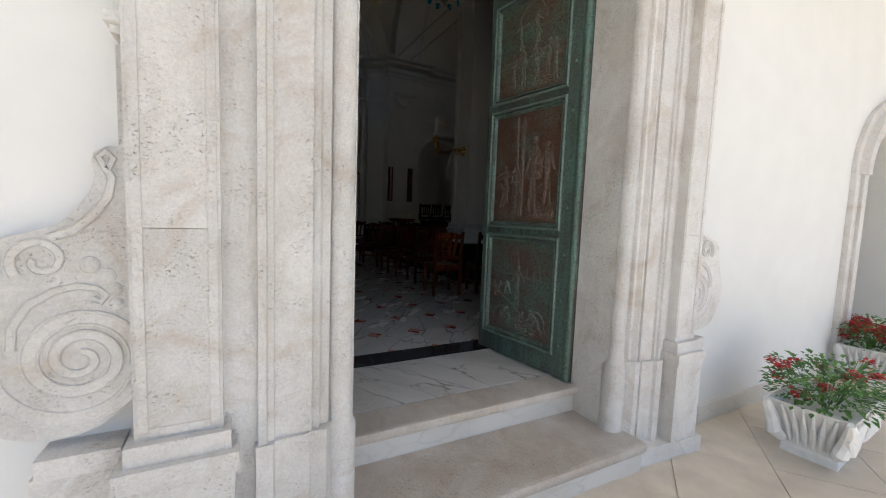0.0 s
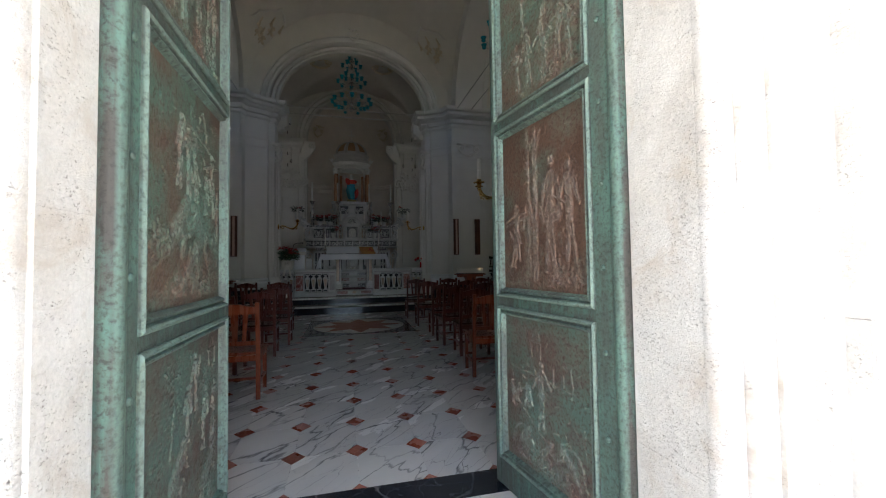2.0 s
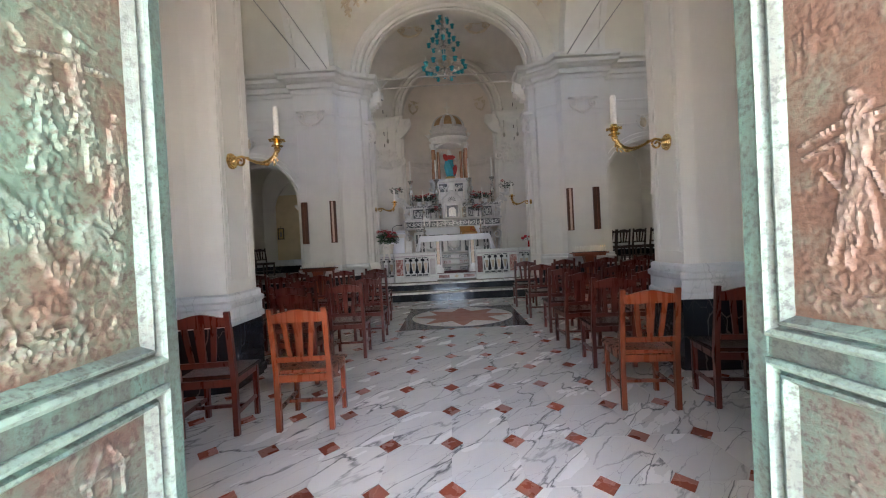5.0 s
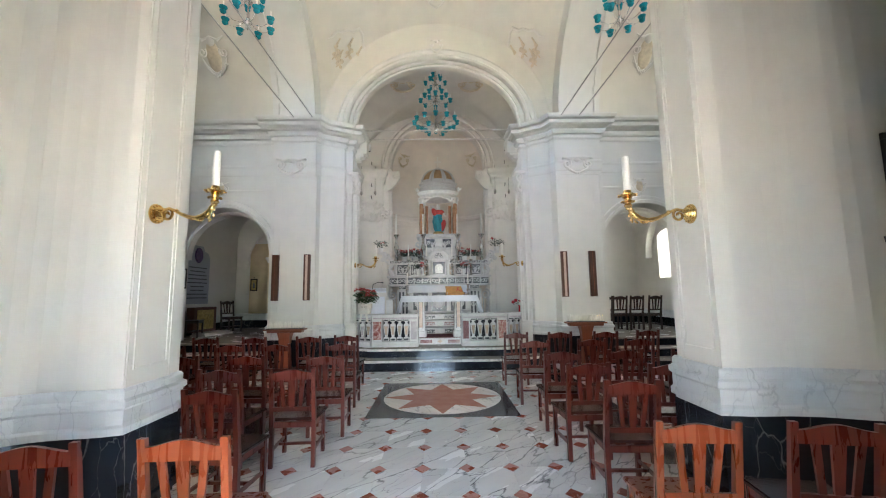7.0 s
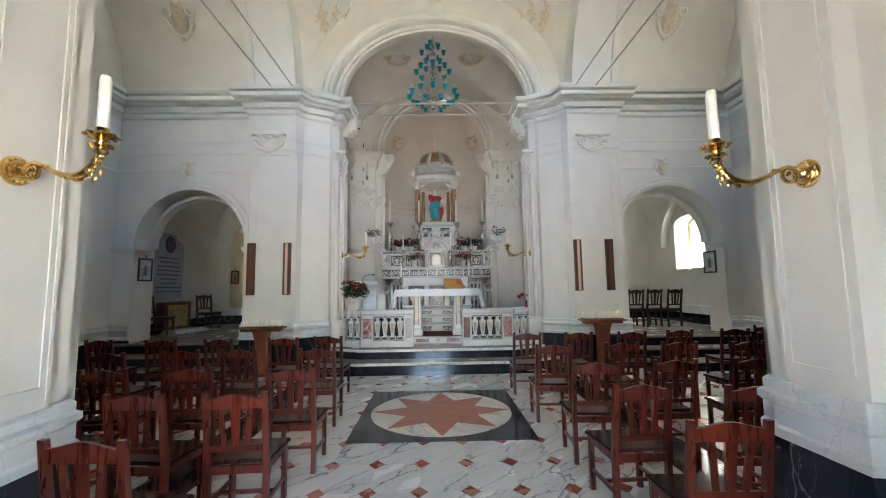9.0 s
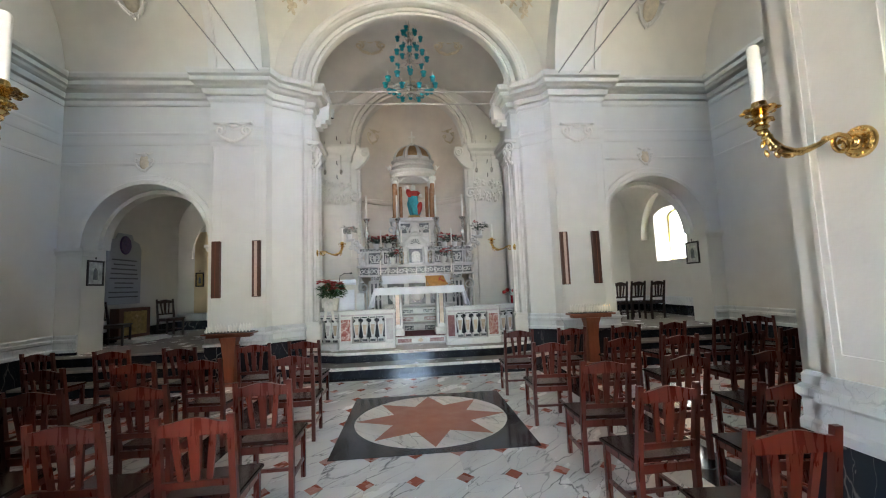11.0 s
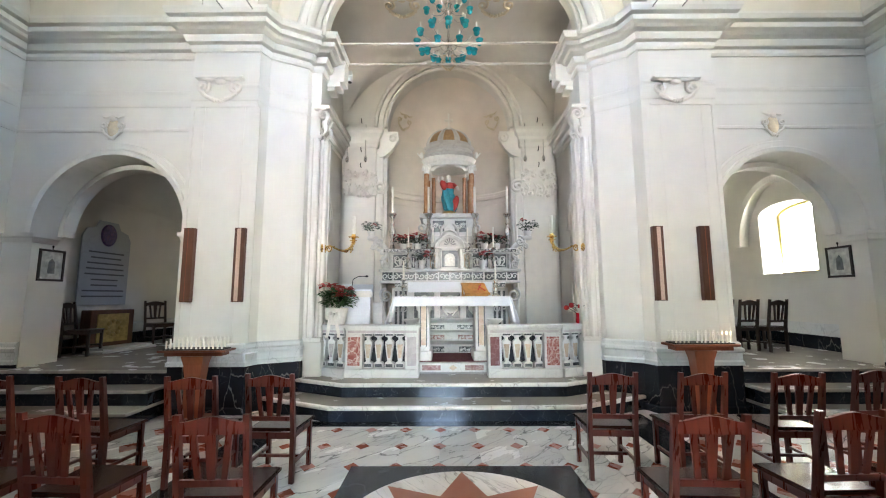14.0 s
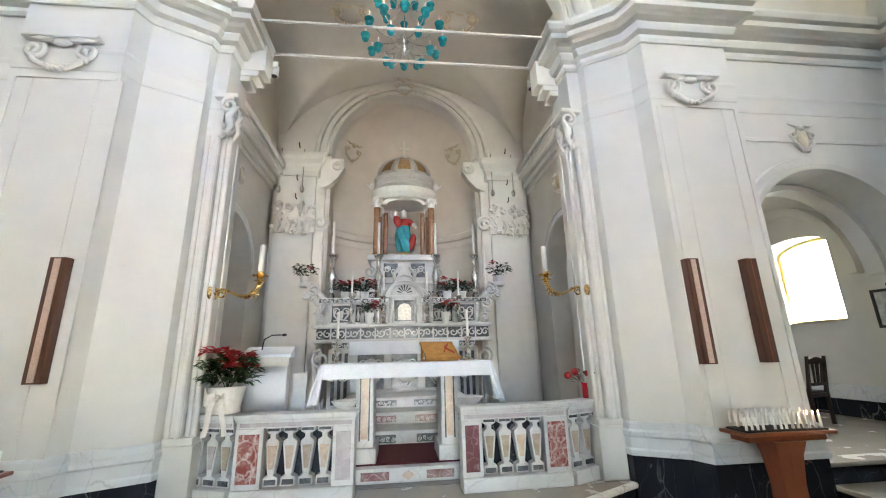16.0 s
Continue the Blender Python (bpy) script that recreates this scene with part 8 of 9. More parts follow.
for s in (-1, 1):
    b = bmesh.new()
    lo, hi = sorted((s * 1.0, s * 1.42))
    box(b, lo, hi, -0.12, 0.6, 0.34, 1.44, 0.01)
    part("wing", b, ALTAR_MARBLE, t)
    b = bmesh.new()
    tube(b, spiral((s * 1.55, 1.26), 0.17, 0.03, 1.6, math.pi / 2, 34, "xz", -0.18, -s), [0.032 - 0.012 * i / 34 for i in range(35)], 8)
    tube(b, [(s * 1.66, -0.18, 1.18), (s * 1.58, -0.18, 0.75), (s * 1.52, -0.18, 0.36)], [0.03, 0.05, 0.035], 8)
    tube(b, [(s * 1.48, -0.18, 1.12), (s * 1.46, -0.18, 0.7), (s * 1.48, -0.18, 0.36)], 0.022, 8)
    part("volute", b, ALTAR_MARBLE, t, smooth=True)
    for k in range(3):
        part("wing_inlay", boxes((min(s * (1.06 + 0.115 * k), s * (1.12 + 0.115 * k)), max(s * (1.06 + 0.115 * k), s * (1.12 + 0.115 * k)), -0.13, -0.115, 0.45, 1.36)), GREY_INLAY, t)
part("gradine_cornice", boxes((-1.74, 1.74, -0.10, 0.6, 1.56, 1.61), (-1.66, 1.66, -0.04, 0.6, 1.61, 1.84), (-1.76, 1.76, -0.14, 0.6, 1.84, 1.90), bevel=0.01), ALTAR_MARBLE, t)
b = bmesh.new()
rnd = random.Random(77)
for i in range(26):
    x = -1.6 + 3.2 * i / 25
    b = bmesh.new()
    tube(b, spiral((x, 1.725), 0.075, 0.015, 1.1, rnd.uniform(0, 6), 14, "xz", -0.05, 1 if i % 2 else -1), 0.014, 6)
    part("frieze_scroll", b, ALTAR_MARBLE, t, smooth=True)
for i in range(12):
    x = -1.55 + 3.1 * i / 11
    part("frieze_inlay", boxes((x - 0.125, x + 0.125, -0.047, -0.035, 1.625, 1.825)), GREY_INLAY, t)
part("upper_gradine", boxes((-1.55, 1.55, 0.06, 0.6, 1.90, 2.32), (-1.68, 1.68, 0.0, 0.6, 2.32, 2.42), bevel=0.012), ALTAR_MARBLE, t)
for s in (-1, 1):
    for k, (x0, x1) in enumerate(((0.36, 0.50), (0.58, 0.80), (0.86, 0.96), (1.06, 1.42))):
        lo, hi = sorted((s * x0, s * x1))
        o = part("gradine_panel", boxes((lo, hi, 0.045, 0.064, 1.95, 2.28), bevel=0.003), GREY_INLAY if k % 2 else AMBER_MARBLE if k == 0 else GREY_INLAY, t)
        b = bmesh.new()
        cx = (lo + hi) / 2
        q = hi - lo
        if q > 0.2:
            for g in (-1, 1):
                tube(b, spiral((cx + g * q * 0.24, 2.16), q * 0.20, q * 0.05, 1.2, 0.4 if g > 0 else math.pi - 0.4, 18, "xz", 0.04, g), 0.014, 6)
                tube(b, [(cx + g * q * 0.42, 0.04, 2.22), (cx + g * q * 0.36, 0.035, 2.08), (cx + g * q * 0.12, 0.04, 1.98)], [0.012, 0.020, 0.014], 6)
            blob(b, (cx, 0.04, 2.09), (q * 0.13, 0.03, 0.09), 10, 6)
            tube(b, [(cx - q * 0.4, 0.04, 1.98), (cx, 0.035, 2.0), (cx + q * 0.4, 0.04, 1.98)], 0.014, 6)
        else:
            tube(b, [(cx, 0.04, 1.97), (cx, 0.03, 2.06), (cx, 0.04, 2.15), (cx, 0.03, 2.25)], [q * 0.18, q * 0.34, q * 0.16, q * 0.34], 8)
        part("panel_relief", b, ALTAR_MARBLE, o)
    for x in (0.54, 0.83, 1.0, 1.48):
        b = bmesh.new()
        tube(b, [(s * x, 0.03, 1.92), (s * x, 0.0, 2.02), (s * x, 0.03, 2.13), (s * x, 0.0, 2.29)], [0.03, 0.045, 0.025, 0.045], 8)
        part("pilaster_strip", b, ALTAR_MARBLE, t, smooth=True)
    b = bmesh.new()
    tube(b, [(s * 1.55, 0.1, 1.92), (s * 1.66, 0.08, 1.98), (s * 1.70, 0.08, 2.10), (s * 1.58, 0.08, 2.26), (s * 1.60, 0.08, 2.42), (s * 1.74, 0.08, 2.56), (s * 1.88, 0.08, 2.62)], [0.07, 0.075, 0.06, 0.055, 0.07, 0.07, 0.05], 10)
    for c, z, r, turn in ((1.78, 2.60, 0.14, 0.6), (1.64, 2.02, 0.10, 1.4), (1.68, 2.34, 0.08, 0.2), (1.92, 2.48, 0.07, 1.1)):
        tube(b, spiral((s * c, z), r, 0.02, 1.4, math.pi * turn, 26, "xz", 0.03, -s), 0.026, 8)
    rnd = random.Random(61)
    for _ in range(16):
        f = rnd.random()
        blob(b, (s * (1.56 + 0.36 * f + rnd.uniform(-0.06, 0.06)), 0.02, 1.98 + 0.62 * f + rnd.uniform(-0.08, 0.08)), (0.022, 0.022, 0.055), 7, 5, Euler((0, rnd.uniform(-1.4, 1.4), 0)).to_matrix())
    box(b, min(s * 1.84, s * 2.08), max(s * 1.84, s * 2.08), 0.0, 0.24, 2.66, 2.74, 0.01)
    part("side_scroll", b, ALTAR_MARBLE, t, "carved marble side scroll", smooth=True)
part("sacrament_house", boxes((-0.34, 0.34, -0.06, 0.6, 1.90, 2.46), (-0.28, 0.28, -0.02, 0.6, 2.46, 2.66), bevel=0.015), ALTAR_MARBLE, t)
b = bmesh.new()
arc_moulding(b, 0, 2.42, 0.30, 0.26, [(0, 0), (0, 0.05), (0.07, 0.07), (0.09, 0)], at=-0.06)
for s in (-1, 1):
    tube(b, [(s * 0.27, -0.08, 1.92), (s * 0.27, -0.10, 2.1), (s * 0.25, -0.08, 2.4)], [0.05, 0.035, 0.05], 8)
part("sacrament_frame", b, ALTAR_MARBLE, t, smooth=True)
gable = [(0.44, 2.46), (0.40, 2.54), (0.30, 2.58), (0.22, 2.66), (0.18, 2.76), (0.13, 2.83), (0.0, 2.87)]
b = prism(bmesh.new(), [(x, z) for x, z in gable] + [(-x, z) for x, z in gable[-2::-1]], -0.05, 0.2, "y")
o = part("gable", b, ALTAR_MARBLE, t, "bell shaped marble gable with a dark shell")
b = bmesh.new()
for k in range(7):
    a = math.pi * (k + 0.5) / 7
    tube(b, [(0.05 * math.cos(a), -0.055, 2.50 + 0.05 * math.sin(a)), (0.15 * math.cos(a), -0.06, 2.50 + 0.17 * math.sin(a))], [0.006, 0.016], 6)
part("shell", b, GREY_INLAY, o, smooth=True)
b = bmesh.new()
for s in (-1, 1):
    tube(b, [(s * x, -0.06, z + 0.01) for x, z in gable], [0.03, 0.028, 0.022, 0.024, 0.026, 0.03, 0.034], 8)
    tube(b, spiral((s * 0.40, 2.50), 0.06, 0.012, 1.3, 1.2, 20, "xz", -0.07, -s), 0.018, 7)
part("gable_rim", b, ALTAR_MARBLE, o, smooth=True)
part("sacrament_recess", boxes((-0.2, 0.2, -0.068, -0.05, 1.95, 2.36)), GREY_INLAY, t)
b = bmesh.new()
prism(b, [(-0.13, 1.97), (0.13, 1.97), (0.13, 2.2), (0.09, 2.27), (0, 2.3), (-0.09, 2.27), (-0.13, 2.2)], -0.085, -0.06, "y")
part("sacrament_door", b, DULL_SILVER, t, "silver tabernacle door")

# foliage carving in low relief along the altar
def carving(name, parent, x0, x1, y, z, h, seed, mat=ALTAR_MARBLE):
    """A run of leaf scrolls between x0 and x1, h high, standing out of the face at y."""
    r = random.Random(seed)
    bm = bmesh.new()
    n = max(2, round(abs(x1 - x0) / (h * 0.95)))
    for i in range(n):
        cx = x0 + (x1 - x0) * (i + 0.5) / n
        g = 1 if i % 2 else -1
        tube(bm, spiral((cx, z + g * h * 0.08), h * 0.36, h * 0.07, 1.35, r.uniform(0.2, 0.9), 18, "xz", y - 0.004, g), h * 0.075, 6)
        for j in range(4):
            a = r.uniform(0, 6.28)
            blob(bm, (cx + h * 0.42 * math.cos(a), y - 0.004, z + h * 0.34 * math.sin(a)), (h * 0.06, 0.016, h * 0.15), 6, 4, Euler((0, a, 0)).to_matrix())
    return part(name, bm, mat, parent, smooth=True)


for s in (-1, 1):
    carving("cornice_carving", t, s * 0.40, s * 1.64, -0.004, 2.37, 0.085, 5 + s)
    carving("mensa_carving", t, s * 1.02, s * 1.31, -0.424, 1.50, 0.10, 9 + s)
    carving("wing_carving", t, s * 1.04, s * 1.40, -0.132, 0.95, 0.22, 15 + s)
    part("cornice_inlay", boxes((min(s * 0.38, s * 1.66), max(s * 0.38, s * 1.66), -0.006, 0.004, 2.335, 2.405)), GREY_INLAY, t)
    part("mensa_inlay", boxes((min(s * 1.02, s * 1.31), max(s * 1.02, s * 1.31), -0.426, -0.416, 1.455, 1.545)), GREY_INLAY, t)
carving("frontal_carving", t, -0.95, 0.95, -0.304, 0.70, 0.07, 23)
for k, (y, z) in enumerate(((-2.158, 0.225), (-1.658, 0.40), (-1.158, 0.565))):
    for x0, x1 in ((-0.86, -0.58), (-0.50, -0.14), (0.14, 0.50), (0.58, 0.86)):
        carving("step_carving", t, x0, x1, y, z, 0.075, 27 + k)

# shrine with columns and a dome over the altar
SY, SZ = 17.35, 2.8
t = thing("domed_shrine", pose(0, SY, SZ), "domed marble shrine with orange columns over the altar", "shrine")
part("lower_block", boxes((-0.98, 0.98, -0.42, 0.5, 0.0, 0.22), (-0.86, 0.86, -0.40, 0.5, 0.22, 0.36), (-0.92, 0.92, -0.44, 0.5, 0.36, 0.42), bevel=0.012), ALTAR_MARBLE, t)
part("upper_block", boxes((-0.70, 0.70, -0.40, 0.5, 0.42, 0.86), (-0.78, 0.78, -0.5, 0.5, 0.86, 0.98), bevel=0.015), ALTAR_MARBLE, t)
for s in (-1, 1):
    lo, hi = sorted((s * 0.14, s * 0.44))
    part("block_inlay", boxes((lo, hi, -0.41, -0.395, 0.50, 0.80)), GREY_INLAY, t)
    lo, hi = sorted((s * 0.24, s * 0.92))
    part("step_inlay", boxes((lo, hi, -0.43, -0.415, 0.04, 0.19)), GREY_INLAY, t)
    b = bmesh.new()
    tube(b, spiral((s * 0.72, 0.62), 0.13, 0.03, 1.3, 1.2, 24, "xz", -0.42, s), 0.028, 8)
    part("block_scroll", b, ALTAR_MARBLE, t, smooth=True)
    b = bmesh.new()
    tube(b, [(s * 0.10, -0.44, 0.72), (s * 0.22, -0.45, 0.56), (s * 0.20, -0.45, 0.36), (s * 0.36, -0.45, 0.16), (s * 0.52, -0.44, 0.06)], [0.03, 0.045, 0.035, 0.05, 0.03], 8)
    tube(b, spiral((s * 0.50, 0.12), 0.09, 0.02, 1.2, 1.2, 20, "xz", -0.44, -s), 0.022, 7)
    part("pediment_scroll", b, ALTAR_MARBLE, t, smooth=True)
    for y in (-0.36, 0.26):
        b = bmesh.new()
        lathe(b, [(0.10, 0.98), (0.10, 1.02), (0.075, 1.05), (0.078, 1.3), (0.07, 2.08), (0, 2.08)], s * 0.60, y, 0, 16)
        part("column", b, ROSE_MARBLE, t, "orange marble column", smooth=True)
        b = bmesh.new()
        lathe(b, [(0.07, 2.08), (0.085, 2.10), (0.075, 2.14), (0.12, 2.28), (0.13, 2.30), (0, 2.30)], s * 0.60, y, 0, 14)
        for k in range(6):
            blob(b, (s * 0.60 + 0.11 * math.cos(k), y + 0.11 * math.sin(k), 2.22), (0.03, 0.03, 0.05))
        part("capital", b, TABERNACLE_LIGHT, t, smooth=True)
    b = bmesh.new()
    lathe(b, [(0.05, 0.98), (0.055, 1.3), (0.048, 2.05)], s * 0.42, -0.1, 0, 12)
    part("inner_column", b, ROSE_MARBLE, t, smooth=True)
for s in (-1, 1):
    carving("plinth_carving", t, s * 0.26, s * 0.90, -0.432, 0.115, 0.12, 31 + s)
    carving("band_carving", t, s * 0.10, s * 0.84, -0.404, 0.29, 0.10, 35 + s)
    carving("block_carving", t, s * 0.16, s * 0.42, -0.412, 0.65, 0.20, 39 + s)
b = bmesh.new()
lathe(b, [(0.48, 2.30), (0.70, 2.30), (0.70, 2.35), (0.67, 2.38), (0.67, 2.46), (0.73, 2.50), (0.76, 2.55), (0.60, 2.57), (0.48, 2.45)], 0, -0.02, 0, 40, 1.0, 0.74)
part("entablature", b, TABERNACLE_LIGHT, t, "curved pale entablature", smooth=True)
b = bmesh.new()
lathe(b, [(0.66, 2.55), (0.66, 2.66), (0.69, 2.68), (0.69, 2.72), (0.64, 2.74), (0.64, 2.82), (0.69, 2.85), (0.71, 2.89), (0.6, 2.91)], 0, -0.02, 0, 40, 1.0, 0.74)
part("drum", b, SHRINE_GREY, t, "grey marble drum with mouldings", smooth=True)
b = bmesh.new()
lathe(b, [(0.61 * math.cos(a), 2.90 + 0.54 * math.sin(a)) for a in [math.pi / 2 * k / 10 for k in range(11)]], 0, -0.02, 0, 32, 1.0, 0.74)
part("dome", b, SHRINE_GREY, t, "grey marble dome", smooth=True)
for k in range(8):
    a0 = 2 * math.pi * k / 8
    b = bmesh.new()
    sheet(b, lambda u, v: (0.622 * math.cos(a0 + (u - 0.5) * 0.50) * math.cos(0.18 + 0.92 * v), -0.02 + 0.462 * math.sin(a0 + (u - 0.5) * 0.50) * math.cos(0.18 + 0.92 * v), 2.90 + 0.55 * math.sin(0.18 + 0.92 * v)), 8, 8)
    part("dome_panel", b, OCHRE, t, "ochre painted dome panel", smooth=True)
for k in range(8):
    a = 2 * math.pi * (k + 0.5) / 8
    b = bmesh.new()
    tube(b, [(0.63 * math.cos(a) * math.cos(e), -0.02 + 0.47 * math.sin(a) * math.cos(e), 2.90 + 0.555 * math.sin(e)) for e in [math.pi / 2 * j / 8 for j in range(9)]], [0.05, 0.05, 0.045, 0.04, 0.035, 0.03, 0.03, 0.025, 0.025], 6)
    part("dome_rib", b, SHRINE_GREY, t, smooth=True)
b = bmesh.new()
box(b, -0.025, 0.025, -0.045, 0.005, 3.44, 3.94)
box(b, -0.12, 0.12, -0.045, 0.005, 3.72, 3.77)
lathe(b, [(0.10, 3.41), (0.06, 3.48), (0.08, 3.53), (0, 3.58)], 0, -0.02, 0, 12)
part("cross", b, STUCCO, t)
for s in (-1, 1):
    b = bmesh.new()
    blob(b, (s * 0.74, -0.3, 2.62), (0.05, 0.05, 0.09))
    tube(b, [(s * 0.74, -0.3, 2.56), (s * 0.86, -0.3, 2.68)], [0.03, 0.015], 6)
    part("finial", b, TABERNACLE_LIGHT, t, smooth=True)
part("arch_band", arc_moulding(bmesh.new(), 0, 2.16, 0.40, 0.14, [(0, 0), (0, 0.08), (0.08, 0.08), (0.08, 0)], at=-0.30), TABERNACLE_LIGHT, t, smooth=True)
b = bmesh.new()
lathe(b, [(0, 0), (0.03, 0.015), (0.035, 0.04), (0, 0.07)], 0, 0.1, 2.46, 10)
part("lamp", b, LAMP_SPOT, t, "small lit lamp")

# statue: one plain mesh in three colours
bm = bmesh.new()
def robe(bm, rings, segs=28):
    """A draped mass: rings of (height, radius, shift across, depth of fold)."""
    rows = []
    for i, (z, r, sx, fold) in enumerate(rings):
        rows.append([bm.verts.new((sx + r * (1 + fold * math.cos(7 * a + 0.9 * i)) * math.cos(a), 0.8 * r * (1 + fold * math.cos(7 * a + 0.9 * i)) * math.sin(a), z)) for a in (2 * math.pi * k / segs for k in range(segs))])
    for p, q in zip(rows, rows[1:]):
        for k in range(segs):
            bm.faces.new((p[k], p[(k + 1) % segs], q[(k + 1) % segs], q[k]))
    bm.faces.new(rows[0][::-1])
    bm.faces.new(rows[-1])


robe(bm, [(0.14, 0.14, 0.02, 0.12), (0.20, 0.17, 0.03, 0.16), (0.32, 0.18, 0.02, 0.18), (0.44, 0.185, 0.0, 0.16), (0.56, 0.175, -0.02, 0.14), (0.66, 0.15, -0.03, 0.10), (0.76, 0.155, -0.02, 0.08), (0.86, 0.16, 0.0, 0.06), (0.94, 0.10, 0.01, 0.04), (0.98, 0.05, 0.01, 0.0), (1.02, 0.06, 0.0, 0.0), (1.07, 0.075, -0.005, 0.0), (1.13, 0.06, -0.01, 0.0), (1.17, 0.02, -0.01, 0.0)])
k0 = len(bm.faces)
lathe(bm, [(0.2, 0), (0.22, 0.06), (0.17, 0.13), (0, 0.14)], 0, 0, 0, 16)
k1 = len(bm.faces)
blob(bm, (-0.15, -0.10, 0.86), (0.09, 0.08, 0.15), 10, 8, Euler((0, -0.3, 0)).to_matrix())
blob(bm, (-0.20, -0.12, 1.04), (0.055, 0.055, 0.06), 10, 8)
blob(bm, (0.17, -0.08, 0.36), (0.09, 0.08, 0.22), 10, 8, Euler((0, 0.25, 0)).to_matrix())
tube(bm, [(0.10, -0.02, 0.90), (0.21, -0.10, 0.80), (0.26, -0.14, 0.70)], [0.06, 0.05, 0.03], 8)
tube(bm, [(-0.26, -0.10, 0.95), (-0.31, -0.12, 1.02), (-0.28, -0.14, 1.10)], [0.03, 0.025, 0.02], 8)
bm.faces.ensure_lookup_table()
for f in bm.faces:
    z = f.calc_center_median().z
    f.material_index = 2 if z > 0.95 else 0 if z > 0.72 else 1
for i in range(k0, k1):
    bm.faces[i].material_index = 3
for f in list(bm.faces)[k1:]:
    c = f.calc_center_median()
    f.material_index = 2 if c.z > 0.98 or (c.x > 0.2 and c.z > 0.6) or c.x < -0.25 else 0
st = part("statue", bm, ROBE_RED, smooth=True)
for mm in (ROBE_BLUE, TABERNACLE_LIGHT, GILT):
    st.data.materials.append(mm)
st.matrix_world = pose(0, SY - 0.05, SZ + 0.98)
tagged(st, "painted statue in red and blue robes on a gilded base", "statue")

# candlesticks and plants on the altar
for x in (-1.48, -0.54, 0.66, 1.50):
    small_candle(pose(x, AY + 0.24, PZ + 2.42), 1.66, "tall silvery altar candlestick with a white candle", SILVER, 2.0, 1.2, 0.029)
for x in (-1.04, -0.42, 0.45, 1.10):
    small_candle(pose(x, AY + 0.02, PZ + 1.90), 1.06, "slim silvery altar candlestick with a white candle", SILVER, 1.25, 1.1, 0.019)
for k, x in enumerate((-1.20, -0.82, 0.90, 1.22)):
    poinsettia(pose(x, AY + 0.3, PZ + 2.42), "potted poinsettia on the altar shelf", 0.22, 0.24, 0.16, 20 + k, 7, POT_WHITE, LEAF_DARK, False, 130)
for k, x in enumerate((-0.69, 0.82)):
    poinsettia(pose(x, AY - 0.02, PZ + 1.90), "potted poinsettia before the tabernacle", 0.20, 0.22, 0.22, 30 + k, 7, POT_WHITE, LEAF_DARK, False, 130)
for k, s in enumerate((-1, 1)):
    poinsettia(pose(s * 2.0, AY + 0.12, PZ + 2.74), "dark potted plant on a carved scroll", 0.22, 0.30, 0.14, 40 + k, 1, POT_WHITE, LEAF_DARK, False, 80)


# ---- pictures, plaques, window ----
def framed_picture(m, w, h, label, paper, group="framed pictures", fw=0.035):
    t = thing("framed_picture", m, label, "picture", group)
    b = bmesh.new()
    box(b, -w / 2, w / 2, -0.025, 0.0, 0, fw, 0.004)
    box(b, -w / 2, w / 2, -0.025, 0.0, h - fw, h, 0.004)
    box(b, -w / 2, -w / 2 + fw, -0.024, 0.0, fw, h - fw, 0.004)
    box(b, w / 2 - fw, w / 2, -0.024, 0.0, fw, h - fw, 0.004)
    part("frame", b, FRAME_BLACK, t)
    part("mount", boxes((-w / 2 + fw, w / 2 - fw, -0.012, -0.004, fw, h - fw)), paper, t)
    b = bmesh.new()
    prism(b, [(-w * 0.14, h * 0.24), (w * 0.14, h * 0.24), (w * 0.12, h * 0.6), (0, h * 0.72), (-w * 0.12, h * 0.6)], -0.015, -0.011, "y")
    part("print", b, PAINTING, t, "dim grey printed shape")
    b = bmesh.new()
    tube(b, [(0, -0.01, h), (0, -0.01, h + 0.05)], 0.006, 6)
    blob(b, (0, -0.012, h + 0.05), (0.015, 0.012, 0.02))
    part("hook", b, IRON, t)
    return t


framed_picture(pose(-6.395, 12.92, 1.88, rz=90), 0.42, 0.50, "small black framed print on the arch jamb", PAPER)
framed_picture(pose(6.245, 13.05, 1.90, rz=-90), 0.42, 0.50, "small black framed print on the arch jamb", PAPER)
framed_picture(pose(3.75, 5.94, 2.24), 0.72, 0.58, "black framed painting over a dark plaque", PAINTING, "framed pictures", 0.05)
framed_picture(pose(-6.44, 16.945, 1.86), 0.24, 0.42, "small framed picture on the ochre wall", GILT)
t = thing("wall_plaque", pose(3.72, 5.945, 1.72), "dark metal memorial plaque with a shaped outline", "plaque")
b = bmesh.new()
prism(b, [(-0.40, 0.03), (-0.34, 0.05), (0.34, 0.05), (0.40, 0.03), (0.37, 0.17), (0.40, 0.30), (0.30, 0.29), (0.0, 0.36), (-0.30, 0.29), (-0.40, 0.30), (-0.37, 0.17)], -0.02, 0.0, "y")
part("plate", b, SLATE, t)
b = bmesh.new()
for i in range(4):
    box(b, -0.25 + 0.02 * i, 0.25 - 0.02 * i, -0.024, -0.019, 0.09 + 0.05 * i, 0.11 + 0.05 * i)
part("lettering", b, SILVER, t, "worn lines of lettering")

